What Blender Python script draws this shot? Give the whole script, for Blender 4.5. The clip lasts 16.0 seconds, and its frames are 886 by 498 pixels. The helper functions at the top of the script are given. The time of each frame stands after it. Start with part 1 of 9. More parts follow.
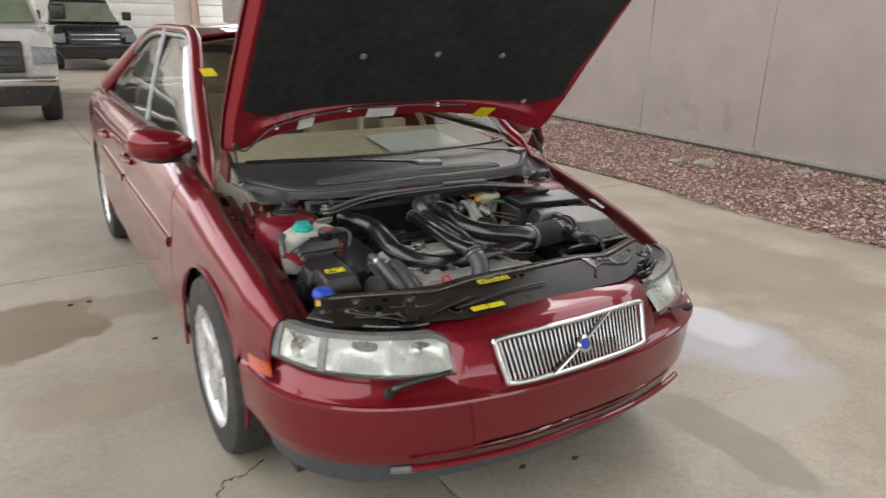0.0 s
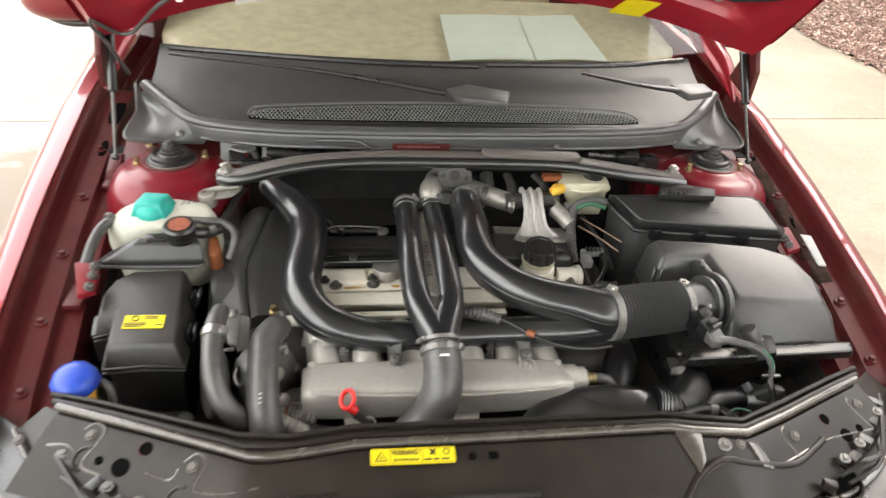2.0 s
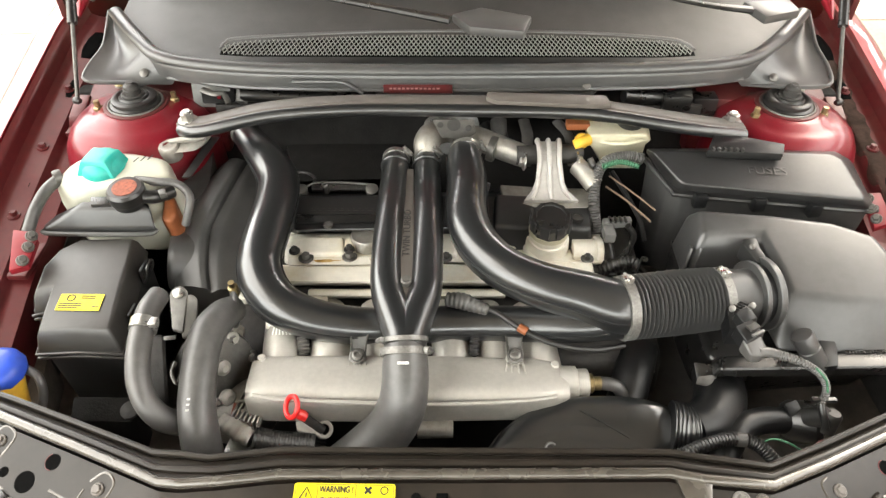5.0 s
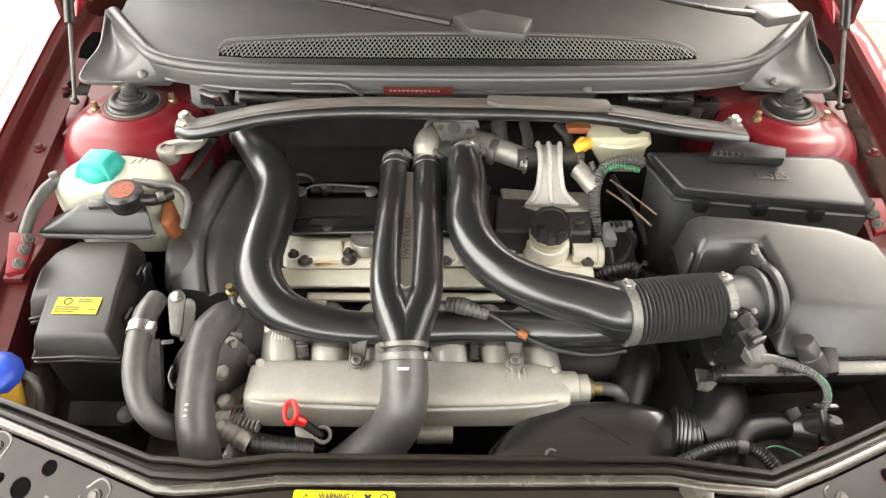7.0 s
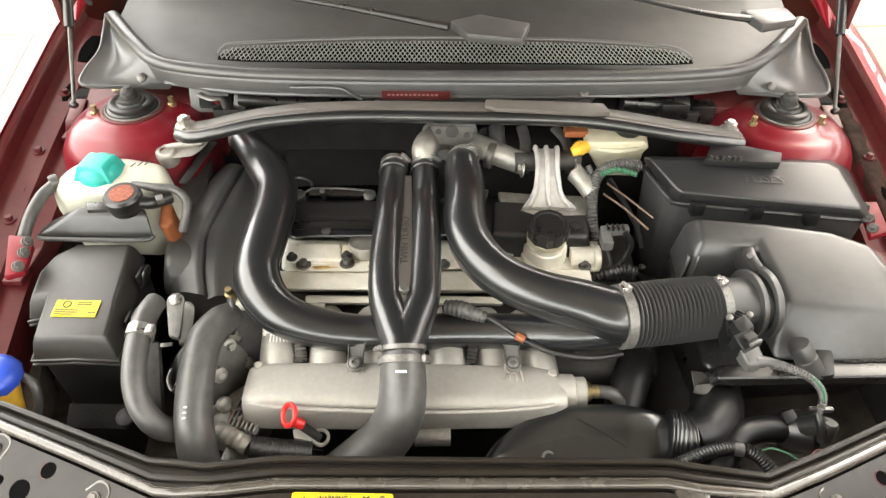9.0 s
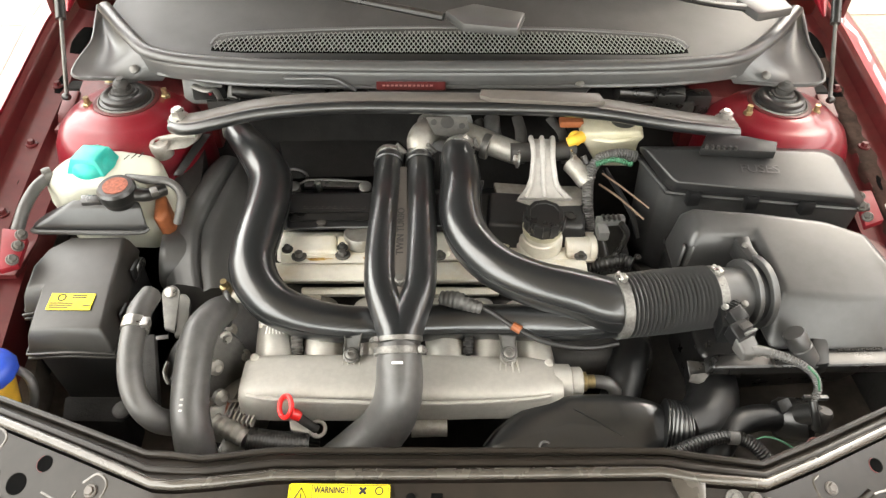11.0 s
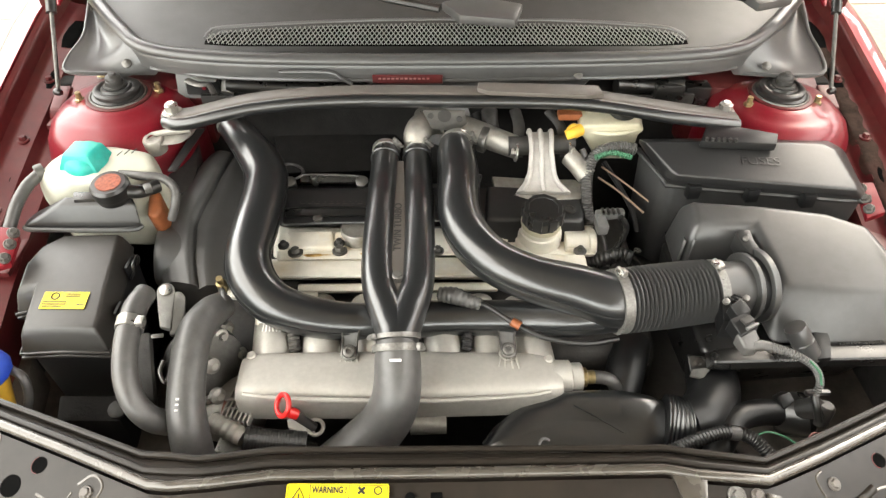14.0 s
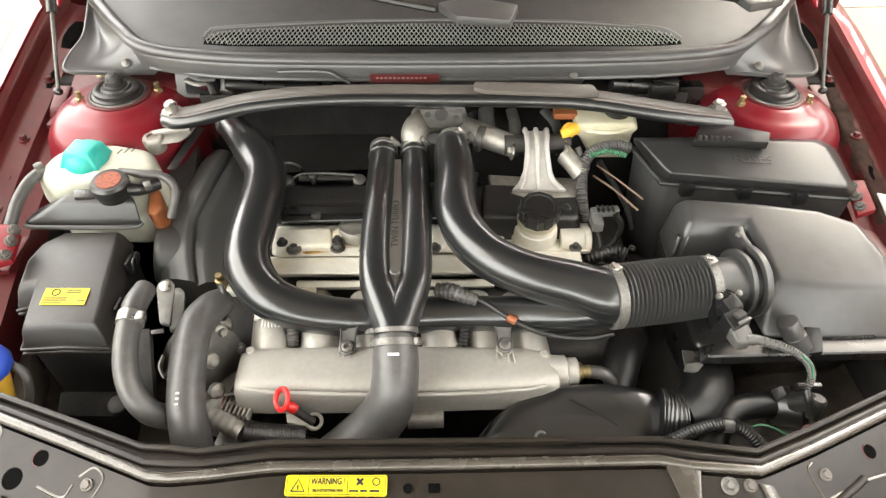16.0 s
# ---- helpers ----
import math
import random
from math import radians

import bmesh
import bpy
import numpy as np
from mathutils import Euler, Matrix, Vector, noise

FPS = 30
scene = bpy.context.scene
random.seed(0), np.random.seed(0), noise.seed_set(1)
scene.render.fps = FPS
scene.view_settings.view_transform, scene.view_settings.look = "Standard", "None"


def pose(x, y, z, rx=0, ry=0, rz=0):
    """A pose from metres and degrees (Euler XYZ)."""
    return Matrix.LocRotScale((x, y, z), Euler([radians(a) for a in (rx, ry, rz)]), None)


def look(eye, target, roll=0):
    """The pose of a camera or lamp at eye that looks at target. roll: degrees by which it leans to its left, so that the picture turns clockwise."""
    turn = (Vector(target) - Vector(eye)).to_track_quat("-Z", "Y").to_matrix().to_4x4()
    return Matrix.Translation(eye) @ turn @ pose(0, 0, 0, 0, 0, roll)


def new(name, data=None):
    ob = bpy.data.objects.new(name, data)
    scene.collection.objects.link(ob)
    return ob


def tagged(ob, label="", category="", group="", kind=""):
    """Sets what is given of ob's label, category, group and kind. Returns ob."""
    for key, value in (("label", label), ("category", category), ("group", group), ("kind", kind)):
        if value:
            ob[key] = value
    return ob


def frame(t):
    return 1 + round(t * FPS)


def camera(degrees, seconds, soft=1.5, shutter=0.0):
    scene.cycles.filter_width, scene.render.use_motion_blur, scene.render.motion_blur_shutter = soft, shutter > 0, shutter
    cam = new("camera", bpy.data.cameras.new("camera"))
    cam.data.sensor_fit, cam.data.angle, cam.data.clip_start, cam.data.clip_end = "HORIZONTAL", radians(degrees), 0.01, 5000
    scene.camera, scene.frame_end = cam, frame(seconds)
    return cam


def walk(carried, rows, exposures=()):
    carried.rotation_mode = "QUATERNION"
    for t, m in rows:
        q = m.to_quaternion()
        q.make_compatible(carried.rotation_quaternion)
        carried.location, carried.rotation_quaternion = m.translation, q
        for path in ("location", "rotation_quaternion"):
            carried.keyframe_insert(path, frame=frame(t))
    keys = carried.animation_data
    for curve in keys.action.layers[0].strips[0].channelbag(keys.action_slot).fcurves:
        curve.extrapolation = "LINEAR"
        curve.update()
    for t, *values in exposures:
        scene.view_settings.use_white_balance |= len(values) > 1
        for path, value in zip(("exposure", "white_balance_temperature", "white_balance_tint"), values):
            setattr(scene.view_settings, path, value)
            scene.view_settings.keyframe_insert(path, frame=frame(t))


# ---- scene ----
cam = camera(66.0, 16.0, soft=1.4, shutter=0.4)
PATH = [
    (0, (-1.316, -1.273, 1.476), (-0.301, 0.327, 0.835), 1.5),
    (0.3, (-1.146, -1.127, 1.454), (-0.081, 0.465, 0.781), 1.8),
    (0.5, (-0.999, -0.984, 1.442), (-0.039, 0.619, 0.726), 3.4),
    (0.8, (-0.824, -0.833, 1.451), (0.095, 0.816, 0.687), 3.8),
    (1, (-0.715, -0.669, 1.421), (0.175, 0.934, 0.622), 6.1),
    (1.2, (-0.610, -0.579, 1.444), (0.241, 1.017, 0.593), 5.7),
    (1.5, (-0.441, -0.459, 1.444), (0.243, 1.175, 0.516), 6.5),
    (1.7, (-0.324, -0.401, 1.442), (0.162, 1.254, 0.463), 6.5),
    (2, (-0.228, -0.304, 1.446), (0.06, 1.34, 0.345), 4.8),
    (2.2, (-0.179, -0.240, 1.422), (0.119, 1.369, 0.301), 5.1),
    (2.5, (-0.149, -0.137, 1.44), (0.143, 1.357, 0.143), 4.7),
    (2.7, (-0.110, -0.134, 1.419), (0.086, 1.389, 0.148), 1.9),
    (3, (-0.057, -0.106, 1.431), (0.016, 1.407, 0.125), 1.6),
    (3.5, (-0.033, -0.096, 1.434), (-0.043, 1.396, 0.103), 0.4),
    (4, (-0.037, -0.094, 1.431), (-0.03, 1.392, 0.092), 0.4),
    (6.5, (-0.04, -0.081, 1.43), (-0.018, 1.397, 0.083), 0.6),
    (7, (-0.043, -0.079, 1.432), (-0.018, 1.399, 0.084), 0.9),
    (7.5, (-0.043, -0.078, 1.434), (-0.016, 1.401, 0.087), 1.0),
    (8, (-0.044, -0.078, 1.431), (-0.008, 1.4, 0.084), 1.1),
    (8.5, (-0.045, -0.08, 1.433), (-0.018, 1.408, 0.096), 1.2),
    (9, (-0.043, -0.082, 1.436), (-0.012, 1.401, 0.094), 1.1),
    (11.5, (-0.042, -0.081, 1.434), (0.0, 1.382, 0.071), 1.1),
    (12, (-0.043, -0.077, 1.431), (-0.001, 1.384, 0.065), 1.1),
    (12.5, (-0.043, -0.074, 1.429), (0.0, 1.383, 0.059), 1.0),
    (13, (-0.042, -0.068, 1.43), (0.004, 1.382, 0.053), 1.0),
    (13.5, (-0.042, -0.067, 1.43), (0.009, 1.38, 0.05), 1.1),
    (14, (-0.042, -0.07, 1.431), (0.006, 1.38, 0.053), 0.9),
    (14.5, (-0.042, -0.076, 1.431), (0.01, 1.378, 0.059), 1.1),
    (15, (-0.044, -0.081, 1.431), (0.01, 1.379, 0.064), 1.1),
    (15.5, (-0.043, -0.085, 1.428), (0.015, 1.376, 0.064), 1.3),
    (16, (-0.043, -0.086, 1.431), (0.015, 1.371, 0.063), 1.1),
]
walk(cam, [(t, look(eye, target, roll)) for t, eye, target, roll in PATH], [(0.0, 1.33, 6600, 10), (0.6, 1.33, 6600, 10), (1.2, 1.58, 6700, 9), (1.5, 1.9, 6800, 8.5), (2.0, 2.55, 6900, 8), (3.0, 3.0, 7150, 7), (3.5, 3.1, 7200, 7), (16.0, 3.1, 7200, 7)])

# ---- light: hazy daylight, soft sun over the screen wall ----
SUN_UP, SUN_TURN = 52.0, 26.0
world = bpy.data.worlds.new("sky")
scene.world = world
world.use_nodes = True
wt = world.node_tree
sky = wt.nodes.new("ShaderNodeTexSky")
sky.sky_type, sky.sun_disc = "NISHITA", False
sky.sun_elevation, sky.sun_rotation = radians(SUN_UP), radians(SUN_TURN)
sky.dust_density, sky.air_density = 2.0, 1.0
wt.nodes["Background"].inputs[1].default_value = 0.12
# thin white haze over the whole sky
haze = wt.nodes.new("ShaderNodeMix")
haze.data_type, haze.blend_type = "RGBA", "ADD"
haze.inputs[0].default_value = 1.0
haze.inputs[7].default_value = (7.4, 6.9, 6.0, 1)
wt.links.new(sky.outputs[0], haze.inputs[6])
wt.links.new(haze.outputs[2], wt.nodes["Background"].inputs[0])
sun = new("sun", bpy.data.lights.new("sun", "SUN"))
sun.data.energy, sun.data.angle, sun.data.color = 0.45, radians(50), (1.0, 0.93, 0.83)
sd = Vector((math.sin(radians(SUN_TURN)) * math.cos(radians(SUN_UP)), math.cos(radians(SUN_TURN)) * math.cos(radians(SUN_UP)), math.sin(radians(SUN_UP))))
sun.matrix_world = look(sd * 20, (0, 0, 0))

# ---- materials ----
def mat(name, color, rough=0.5, metal=0.0, coat=0.0, var=0.15, scale=30.0, bump=0.0, bscale=200.0, second=None, smix=0.5, sscale=6.0, transmission=0.0, ior=1.45, emit=0.0, spec=0.5, rvar=0.1, crough=0.05):
    """A surface with fine grain, broad patches of a second colour, uneven gloss and relief."""
    m = bpy.data.materials.new(name)
    m.use_nodes = True
    nt = m.node_tree
    b = nt.nodes["Principled BSDF"]
    co = nt.nodes.new("ShaderNodeTexCoord")
    geo = nt.nodes.new("ShaderNodeNewGeometry")
    def nz(s, d=4.0, r=0.6):
        n = nt.nodes.new("ShaderNodeTexNoise")
        n.inputs["Scale"].default_value, n.inputs["Detail"].default_value, n.inputs["Roughness"].default_value = s, d, r
        nt.links.new(geo.outputs["Position"], n.inputs["Vector"])
        return n.outputs[0]
    def ramp(src, lo, hi, a=0.0, c=1.0):
        n = nt.nodes.new("ShaderNodeMapRange")
        n.inputs[1].default_value, n.inputs[2].default_value, n.inputs[3].default_value, n.inputs[4].default_value = lo, hi, a, c
        nt.links.new(src, n.inputs[0])
        return n.outputs[0]
    def mix(fac, a, c):
        n = nt.nodes.new("ShaderNodeMix")
        n.data_type = "RGBA"
        for k, v in ((0, fac), (6, a), (7, c)):
            if isinstance(v, tuple):
                n.inputs[k].default_value = (*v, 1)
            else:
                nt.links.new(v, n.inputs[k])
        return n.outputs[2]
    lo = tuple(max(0.0, c * (1 - var)) for c in color)
    hi = tuple(min(1.0, c * (1 + var)) for c in color)
    col = mix(ramp(nz(scale), 0.35, 0.65), lo, hi)
    if second:
        col = mix(ramp(nz(sscale, 5.0, 0.65), 0.5, 0.72, 0.0, smix), col, second)
    nt.links.new(col, b.inputs["Base Color"])
    b.inputs["Metallic"].default_value = metal
    nt.links.new(ramp(nz(scale * 0.4), 0.3, 0.7, max(0.02, rough - rvar), min(1.0, rough + rvar)), b.inputs["Roughness"])
    b.inputs["IOR"].default_value = ior
    b.inputs["Specular IOR Level"].default_value = spec
    b.inputs["Coat Weight"].default_value, b.inputs["Coat Roughness"].default_value = coat, crough
    b.inputs["Transmission Weight"].default_value = transmission
    if emit:
        nt.links.new(col, b.inputs["Emission Color"])
        b.inputs["Emission Strength"].default_value = emit
    if bump:
        n = nt.nodes.new("ShaderNodeBump")
        n.inputs["Strength"].default_value, n.inputs["Distance"].default_value = bump, 0.002
        nt.links.new(nz(bscale, 3.0), n.inputs["Height"])
        nt.links.new(n.outputs[0], b.inputs["Normal"])
    return m


RED = mat("red_paint", (0.180, 0.0034, 0.0104), 0.34, 0.45, 1.0, 0.35, 1000, crough=0.03, rvar=0.05, spec=0.25)
RED_IN = mat("red_inner_paint", (0.076, 0.0100, 0.0110), 0.42, 0.05, 0.1, 0.1, 60, second=(0.084, 0.034, 0.029), smix=0.6, sscale=7, crough=0.3, spec=0.3)
# Bay paint made paler to lift the black of its unlit depth.
BAY_PALE = mat("paler_bay_paint", (0.074, 0.0629, 0.0518), 0.75, 0, 0, 0.4, 20, 0.3, 120, (0.037, 0.0333, 0.0296), 0.6, 8)
FLANGE = mat("red_flange_paint", (0.17, 0.006, 0.012), 0.5, 0, 0, 0.1, 60, second=(0.14, 0.02, 0.02), smix=0.5, sscale=12, spec=0.3)
DUST = mat("brown_channel_dust", (0.040, 0.026, 0.021), 0.85, 0, 0, 0.35, 40, 0.3, 160, (0.060, 0.024, 0.022), 0.5, 10, spec=0.1)
BLACK = mat("black_plastic", (0.011, 0.0107, 0.0103), 0.29, 0, 0, 0.15, 90, 0.04, 900, (0.022, 0.021, 0.019), 0.4, 7, spec=0.8, rvar=0.03)
SATIN = mat("satin_black_pipe", (0.0100, 0.0107, 0.0113), 0.31, 0, 0.8, 0.08, 60, 0.0, 500, (0.0140, 0.0142, 0.0140), 0.3, 9, crough=0.17, rvar=0.0, spec=0.7)
BOX = mat("grained_black_plastic", (0.018, 0.0179, 0.0181), 0.34, 0, 0, 0.1, 120, 0.05, 1400, (0.027, 0.026, 0.025), 0.4, 6, rvar=0.025, spec=0.8)
RUBBER = mat("grey_rubber_hose", (0.066, 0.064, 0.062), 0.40, 0, 0, 0.15, 70, 0.06, 500, (0.092, 0.086, 0.080), 0.4, 10, spec=0.75, rvar=0.04)
CONDUIT = mat("black_conduit_rubber", (0.015, 0.0146, 0.0142), 0.36, 0, 0, 0.15, 90, 0.08, 600, (0.028, 0.026, 0.024), 0.4, 12, spec=0.7, rvar=0.03)
# Near-black for the shade in openings that are only flat faces.
HOLE = mat("opening_shade_black", (0.004, 0.004, 0.004), 0.95, 0, 0, 0.2, 30, spec=0.02)
RED_BAY = mat("red_bay_paint", (0.155, 0.0050, 0.0125), 0.38, 0.15, 0.45, 0.05, 300, second=(0.16, 0.020, 0.024), smix=0.5, sscale=7, crough=0.16, rvar=0.05, spec=0.3)
AMBER_OIL = mat("amber_oil_film", (0.40, 0.22, 0.045), 0.3, 0.05, 0.3, 0.2, 60, 0.1, 500, (0.50, 0.36, 0.14), 0.7, 30)
TRAY = mat("dark_cowl_tray", (0.028, 0.0275, 0.027), 0.42, 0, 0, 0.12, 30, 0.06, 700, (0.046, 0.044, 0.042), 0.5, 5, spec=0.6, rvar=0.03)
TYRE = mat("tyre_rubber", (0.035, 0.034, 0.033), 0.75, 0, 0, 0.2, 60, 0.3, 300, (0.09, 0.08, 0.07), 0.4, 8)
COWL = mat("weathered_cowl_plastic", (0.060, 0.0597, 0.0597), 0.34, 0, 0, 0.08, 40, 0.02, 900, (0.080, 0.078, 0.076), 0.5, 4, rvar=0.015, spec=0.85)
DARK = mat("grimy_black_metal", (0.0311, 0.0296, 0.0281), 0.6, 0, 0, 0.3, 40, 0.3, 200, (0.0629, 0.0562, 0.0488), 0.5, 12)
SLAM = mat("black_painted_panel", (0.0150, 0.0122, 0.0098), 0.36, 0, 0.12, 0.12, 50, 0.02, 300, (0.030, 0.0235, 0.018), 0.6, 6, crough=0.18, rvar=0.06, spec=0.3)
# Paler than the panel: sky highlights on pressed edges put into the colour.
BEAD = mat("edge_highlight_paint", (0.066, 0.059, 0.050), 0.24, 0.3, 0.8, 0.15, 60, 0.02, 400, (0.105, 0.094, 0.078), 0.4, 12, crough=0.12)
ALU = mat("cast_aluminium", (0.352, 0.336, 0.304), 0.42, 0.6, 0, 0.12, 80, 0.35, 700, (0.24, 0.2, 0.136), 0.45, 16)
SILVER = mat("silver_painted_casting", (0.42, 0.405, 0.37), 0.44, 0.35, 0, 0.05, 120, 0.2, 900, (0.32, 0.296, 0.264), 0.35, 9)
STAIN = mat("oil_stained_aluminium", (0.72, 0.69, 0.61), 0.42, 0.0, 0, 0.05, 60, 0.15, 500, (0.60, 0.48, 0.27), 0.5, 14)
STEEL = mat("zinc_plated_steel", (0.496, 0.488, 0.464), 0.32, 0.9, 0, 0.1, 200, 0.1, 600, (0.32, 0.288, 0.224), 0.4, 40)
MESHM = mat("grey_mesh_plastic", (0.22, 0.225, 0.21), 0.45, 0, 0, 0.1, 60)
CASTW = mat("pale_casting", (0.4, 0.384, 0.36), 0.5, 0.15, 0, 0.08, 80, 0.25, 600, (0.304, 0.284, 0.256), 0.5, 14)
BRACE = mat("grey_brown_brace_paint", (0.110, 0.098, 0.088), 0.40, 0.05, 0.0, 0.06, 60, 0.05, 500, (0.135, 0.118, 0.104), 0.5, 6)
TANW = mat("tan_cable", (0.19, 0.13, 0.095), 0.5)
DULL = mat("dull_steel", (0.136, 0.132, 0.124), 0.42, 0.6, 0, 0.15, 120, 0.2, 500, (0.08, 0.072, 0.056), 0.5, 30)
GREYPL = mat("grey_connector_plastic", (0.13, 0.13, 0.125), 0.4, 0, 0, 0.1, 90)
STEELD = mat("dull_clamp_steel", (0.17, 0.165, 0.155), 0.36, 0.4, 0, 0.2, 300, 0.1, 700, (0.10, 0.09, 0.075), 0.5, 60)
BRASS = mat("brass_fitting", (0.32, 0.25, 0.13), 0.38, 0.8, 0, 0.2, 200, 0.1, 500, (0.20, 0.17, 0.12), 0.5, 60)
CHROME = mat("chrome", (0.64, 0.64, 0.63), 0.16, 1.0, 0, 0.06, 50, rvar=0.06)
WHITE_TANK = mat("translucent_tank_plastic", (0.44, 0.44, 0.37), 0.38, 0, 0.1, 0.06, 40, 0.1, 300, (0.37, 0.34, 0.24), 0.4, 10)
CREAM = mat("cream_reservoir_plastic", (0.528, 0.496, 0.368), 0.4, 0, 0.1, 0.06, 40, 0.1, 300, (0.4, 0.336, 0.2), 0.4, 14)
TEAL = mat("teal_cap_plastic", (0.0123, 0.3444, 0.2952), 0.4, 0, 0.1, 0.08, 60, 0.1, 500)
BLUE = mat("blue_cap_plastic", (0.02, 0.065, 0.42), 0.4, 0, 0.1, 0.1, 60)
YELLOW = mat("yellow_label", (0.7052, 0.574, 0.0164), 0.4, 0, 0, 0.04, 60)
AMBER_NECK = mat("yellow_filler_neck", (0.72, 0.42, 0.05), 0.45, 0, 0, 0.12, 40)
ORANGE = mat("orange_plastic", (0.25, 0.080, 0.030), 0.5, 0, 0, 0.12, 60)
RUST = mat("worn_orange_print", (0.24, 0.065, 0.035), 0.6, 0, 0, 0.35, 260)
REDP = mat("red_handle_plastic", (0.72, 0.02, 0.02), 0.35, 0, 0.2, 0.06, 60)
STAMP = mat("dusty_pink_stamping", (0.24, 0.105, 0.10), 0.6, 0, 0, 0.3, 200)
INK = mat("black_ink", (0.02, 0.02, 0.02), 0.5, 0, 0, 0.1, 60)
PAPER = mat("white_paper", (0.88, 0.94, 0.90), 0.7, 0, 0, 0.03, 30)
TAPE = mat("white_tape", (0.88, 0.87, 0.84), 0.5, 0, 0, 0.06, 30)
FELT = mat("dark_hood_liner", (0.027, 0.028, 0.028), 0.9, 0, 0, 0.2, 30, 0.6, 250, (0.046, 0.046, 0.046), 0.4, 4, spec=0.2)
FIREW = mat("black_firewall_felt", (0.018, 0.0175, 0.017), 0.9, 0, 0, 0.2, 30, 0.4, 250, (0.030, 0.028, 0.026), 0.4, 5, spec=0.2)
# Black plastic lightened to carry the light falling on lid and box side.
LID = mat("lightened_black_plastic", (0.044, 0.0436, 0.0432), 0.33, 0, 0, 0.1, 60, 0.02, 900, (0.058, 0.0565, 0.055), 0.5, 7, spec=0.8, rvar=0.012)
COVER = mat("grey_black_cover_plastic", (0.044, 0.0435, 0.043), 0.42, 0, 0, 0.08, 60, 0.03, 900, (0.058, 0.056, 0.053), 0.5, 7, spec=0.7, rvar=0.01)
MATT = mat("matt_black_plastic", (0.0075, 0.0077, 0.0082), 0.42, 0, 0, 0.1, 90, 0.04, 900, (0.012, 0.012, 0.0118), 0.4, 9, spec=0.45)
GREENW = mat("green_wire", (0.035, 0.13, 0.07), 0.45)
LABEL_GREY = mat("grey_print", (0.42, 0.41, 0.40), 0.5)
LAMP = mat("headlamp_reflector", (0.88, 0.89, 0.86), 0.26, 0.5, 0, 0.05, 30, 0.2, 60, rvar=0.08)
FOG = mat("clouded_lamp_plastic", (0.20, 0.21, 0.22), 0.3, 0, 0.3, 0.2, 40)
DUSTY = mat("dusty_black_plastic", (0.027, 0.0250, 0.0228), 0.40, 0, 0, 0.12, 60, 0.05, 900, (0.039, 0.0355, 0.031), 0.5, 9, spec=0.75, rvar=0.03)
GREYTRIM = mat("grey_lamp_bezel", (0.22, 0.225, 0.225), 0.35, 0, 0.2)
AMBER = mat("amber_lens", (0.42, 0.055, 0.006), 0.25, 0, 0.3, 0.25, 120)
LIP = mat("grey_bumper_spoiler", (0.06, 0.065, 0.07), 0.6, 0, 0, 0.15, 60, 0.3, 500)
RIM = mat("silver_wheel_paint", (0.68, 0.68, 0.67), 0.3, 0.55, 0.3, 0.08, 40)
BEIGE = mat("beige_upholstery", (0.60, 0.53, 0.37), 0.75, 0, 0, 0.1, 30, 0.3, 300, (0.50, 0.44, 0.31), 0.4, 5)
DASH = mat("dashboard_plastic", (0.68, 0.62, 0.46), 0.6, 0, 0, 0.1, 30)
STRAW = mat("patterned_shade_fabric", (0.30, 0.28, 0.10), 0.7, 0, 0, 0.8, 25)

# ---- mesh tools ----
WHERE = {}


def link(name, bm, material, parent=None, label="", smooth=40, category="", kind="", group=""):
    """One mesh object from a bmesh in world metres, its origin at the middle of its foot."""
    me = bpy.data.meshes.new(name)
    if bm.faces:
        bmesh.ops.recalc_face_normals(bm, faces=bm.faces)
    bm.to_mesh(me)
    bm.free()
    n = len(me.vertices)
    co = np.empty(n * 3, dtype=np.float32)
    me.vertices.foreach_get("co", co)
    co = co.reshape(-1, 3)
    lo, hi = co.min(0), co.max(0)
    o = Vector(((lo[0] + hi[0]) / 2, (lo[1] + hi[1]) / 2, lo[2]))
    co -= np.array(o, dtype=np.float32)
    me.vertices.foreach_set("co", co.ravel())
    me.polygons.foreach_set("use_smooth", [smooth > 0] * len(me.polygons))
    if smooth:
        me.set_sharp_from_angle(angle=radians(smooth))
    me.materials.append(material)
    me.update()
    ob = new(name, me)
    base = Vector((0, 0, 0))
    if parent is not None:
        ob.parent = parent
        base = WHERE[parent.name]
    ob.location = o - base
    WHERE[ob.name] = o
    return tagged(ob, label, category, group, kind)


def part(name, bm, material, parent, label="", smooth=40):
    return link(name, bm, material, parent, label, smooth)


def thing(name, at, label, category, group=""):
    ob = new(name)
    ob.location = at
    WHERE[ob.name] = Vector(at)
    return tagged(ob, label, category, group)


def spline(pts, n=6):
    """Catmull-Rom through points of any length."""
    pts = [np.array(p, dtype=float) for p in pts]
    if len(pts) < 3:
        return [pts[0] + (pts[1] - pts[0]) * k / n for k in range(n + 1)]
    ext = [2 * pts[0] - pts[1]] + pts + [2 * pts[-1] - pts[-2]]
    out = []
    for i in range(1, len(ext) - 2):
        a, b, c, d = ext[i - 1:i + 3]
        for k in range(n):
            t = k / n
            out.append(0.5 * (2 * b + (c - a) * t + (2 * a - 5 * b + 4 * c - d) * t * t + (3 * b - a - 3 * c + d) * t ** 3))
    out.append(pts[-1])
    return out


def add_loops(bm, loops, close=True, caps=(True, True)):
    vs = [[bm.verts.new(p) for p in lp] for lp in loops]
    m = len(vs[0])
    for a, b in zip(vs, vs[1:]):
        for i in range(m if close else m - 1):
            j = (i + 1) % m
            bm.faces.new((a[i], a[j], b[j], b[i]))
    if caps[0]:
        bm.faces.new(vs[0][::-1])
    if caps[1]:
        bm.faces.new(vs[-1])
    return vs


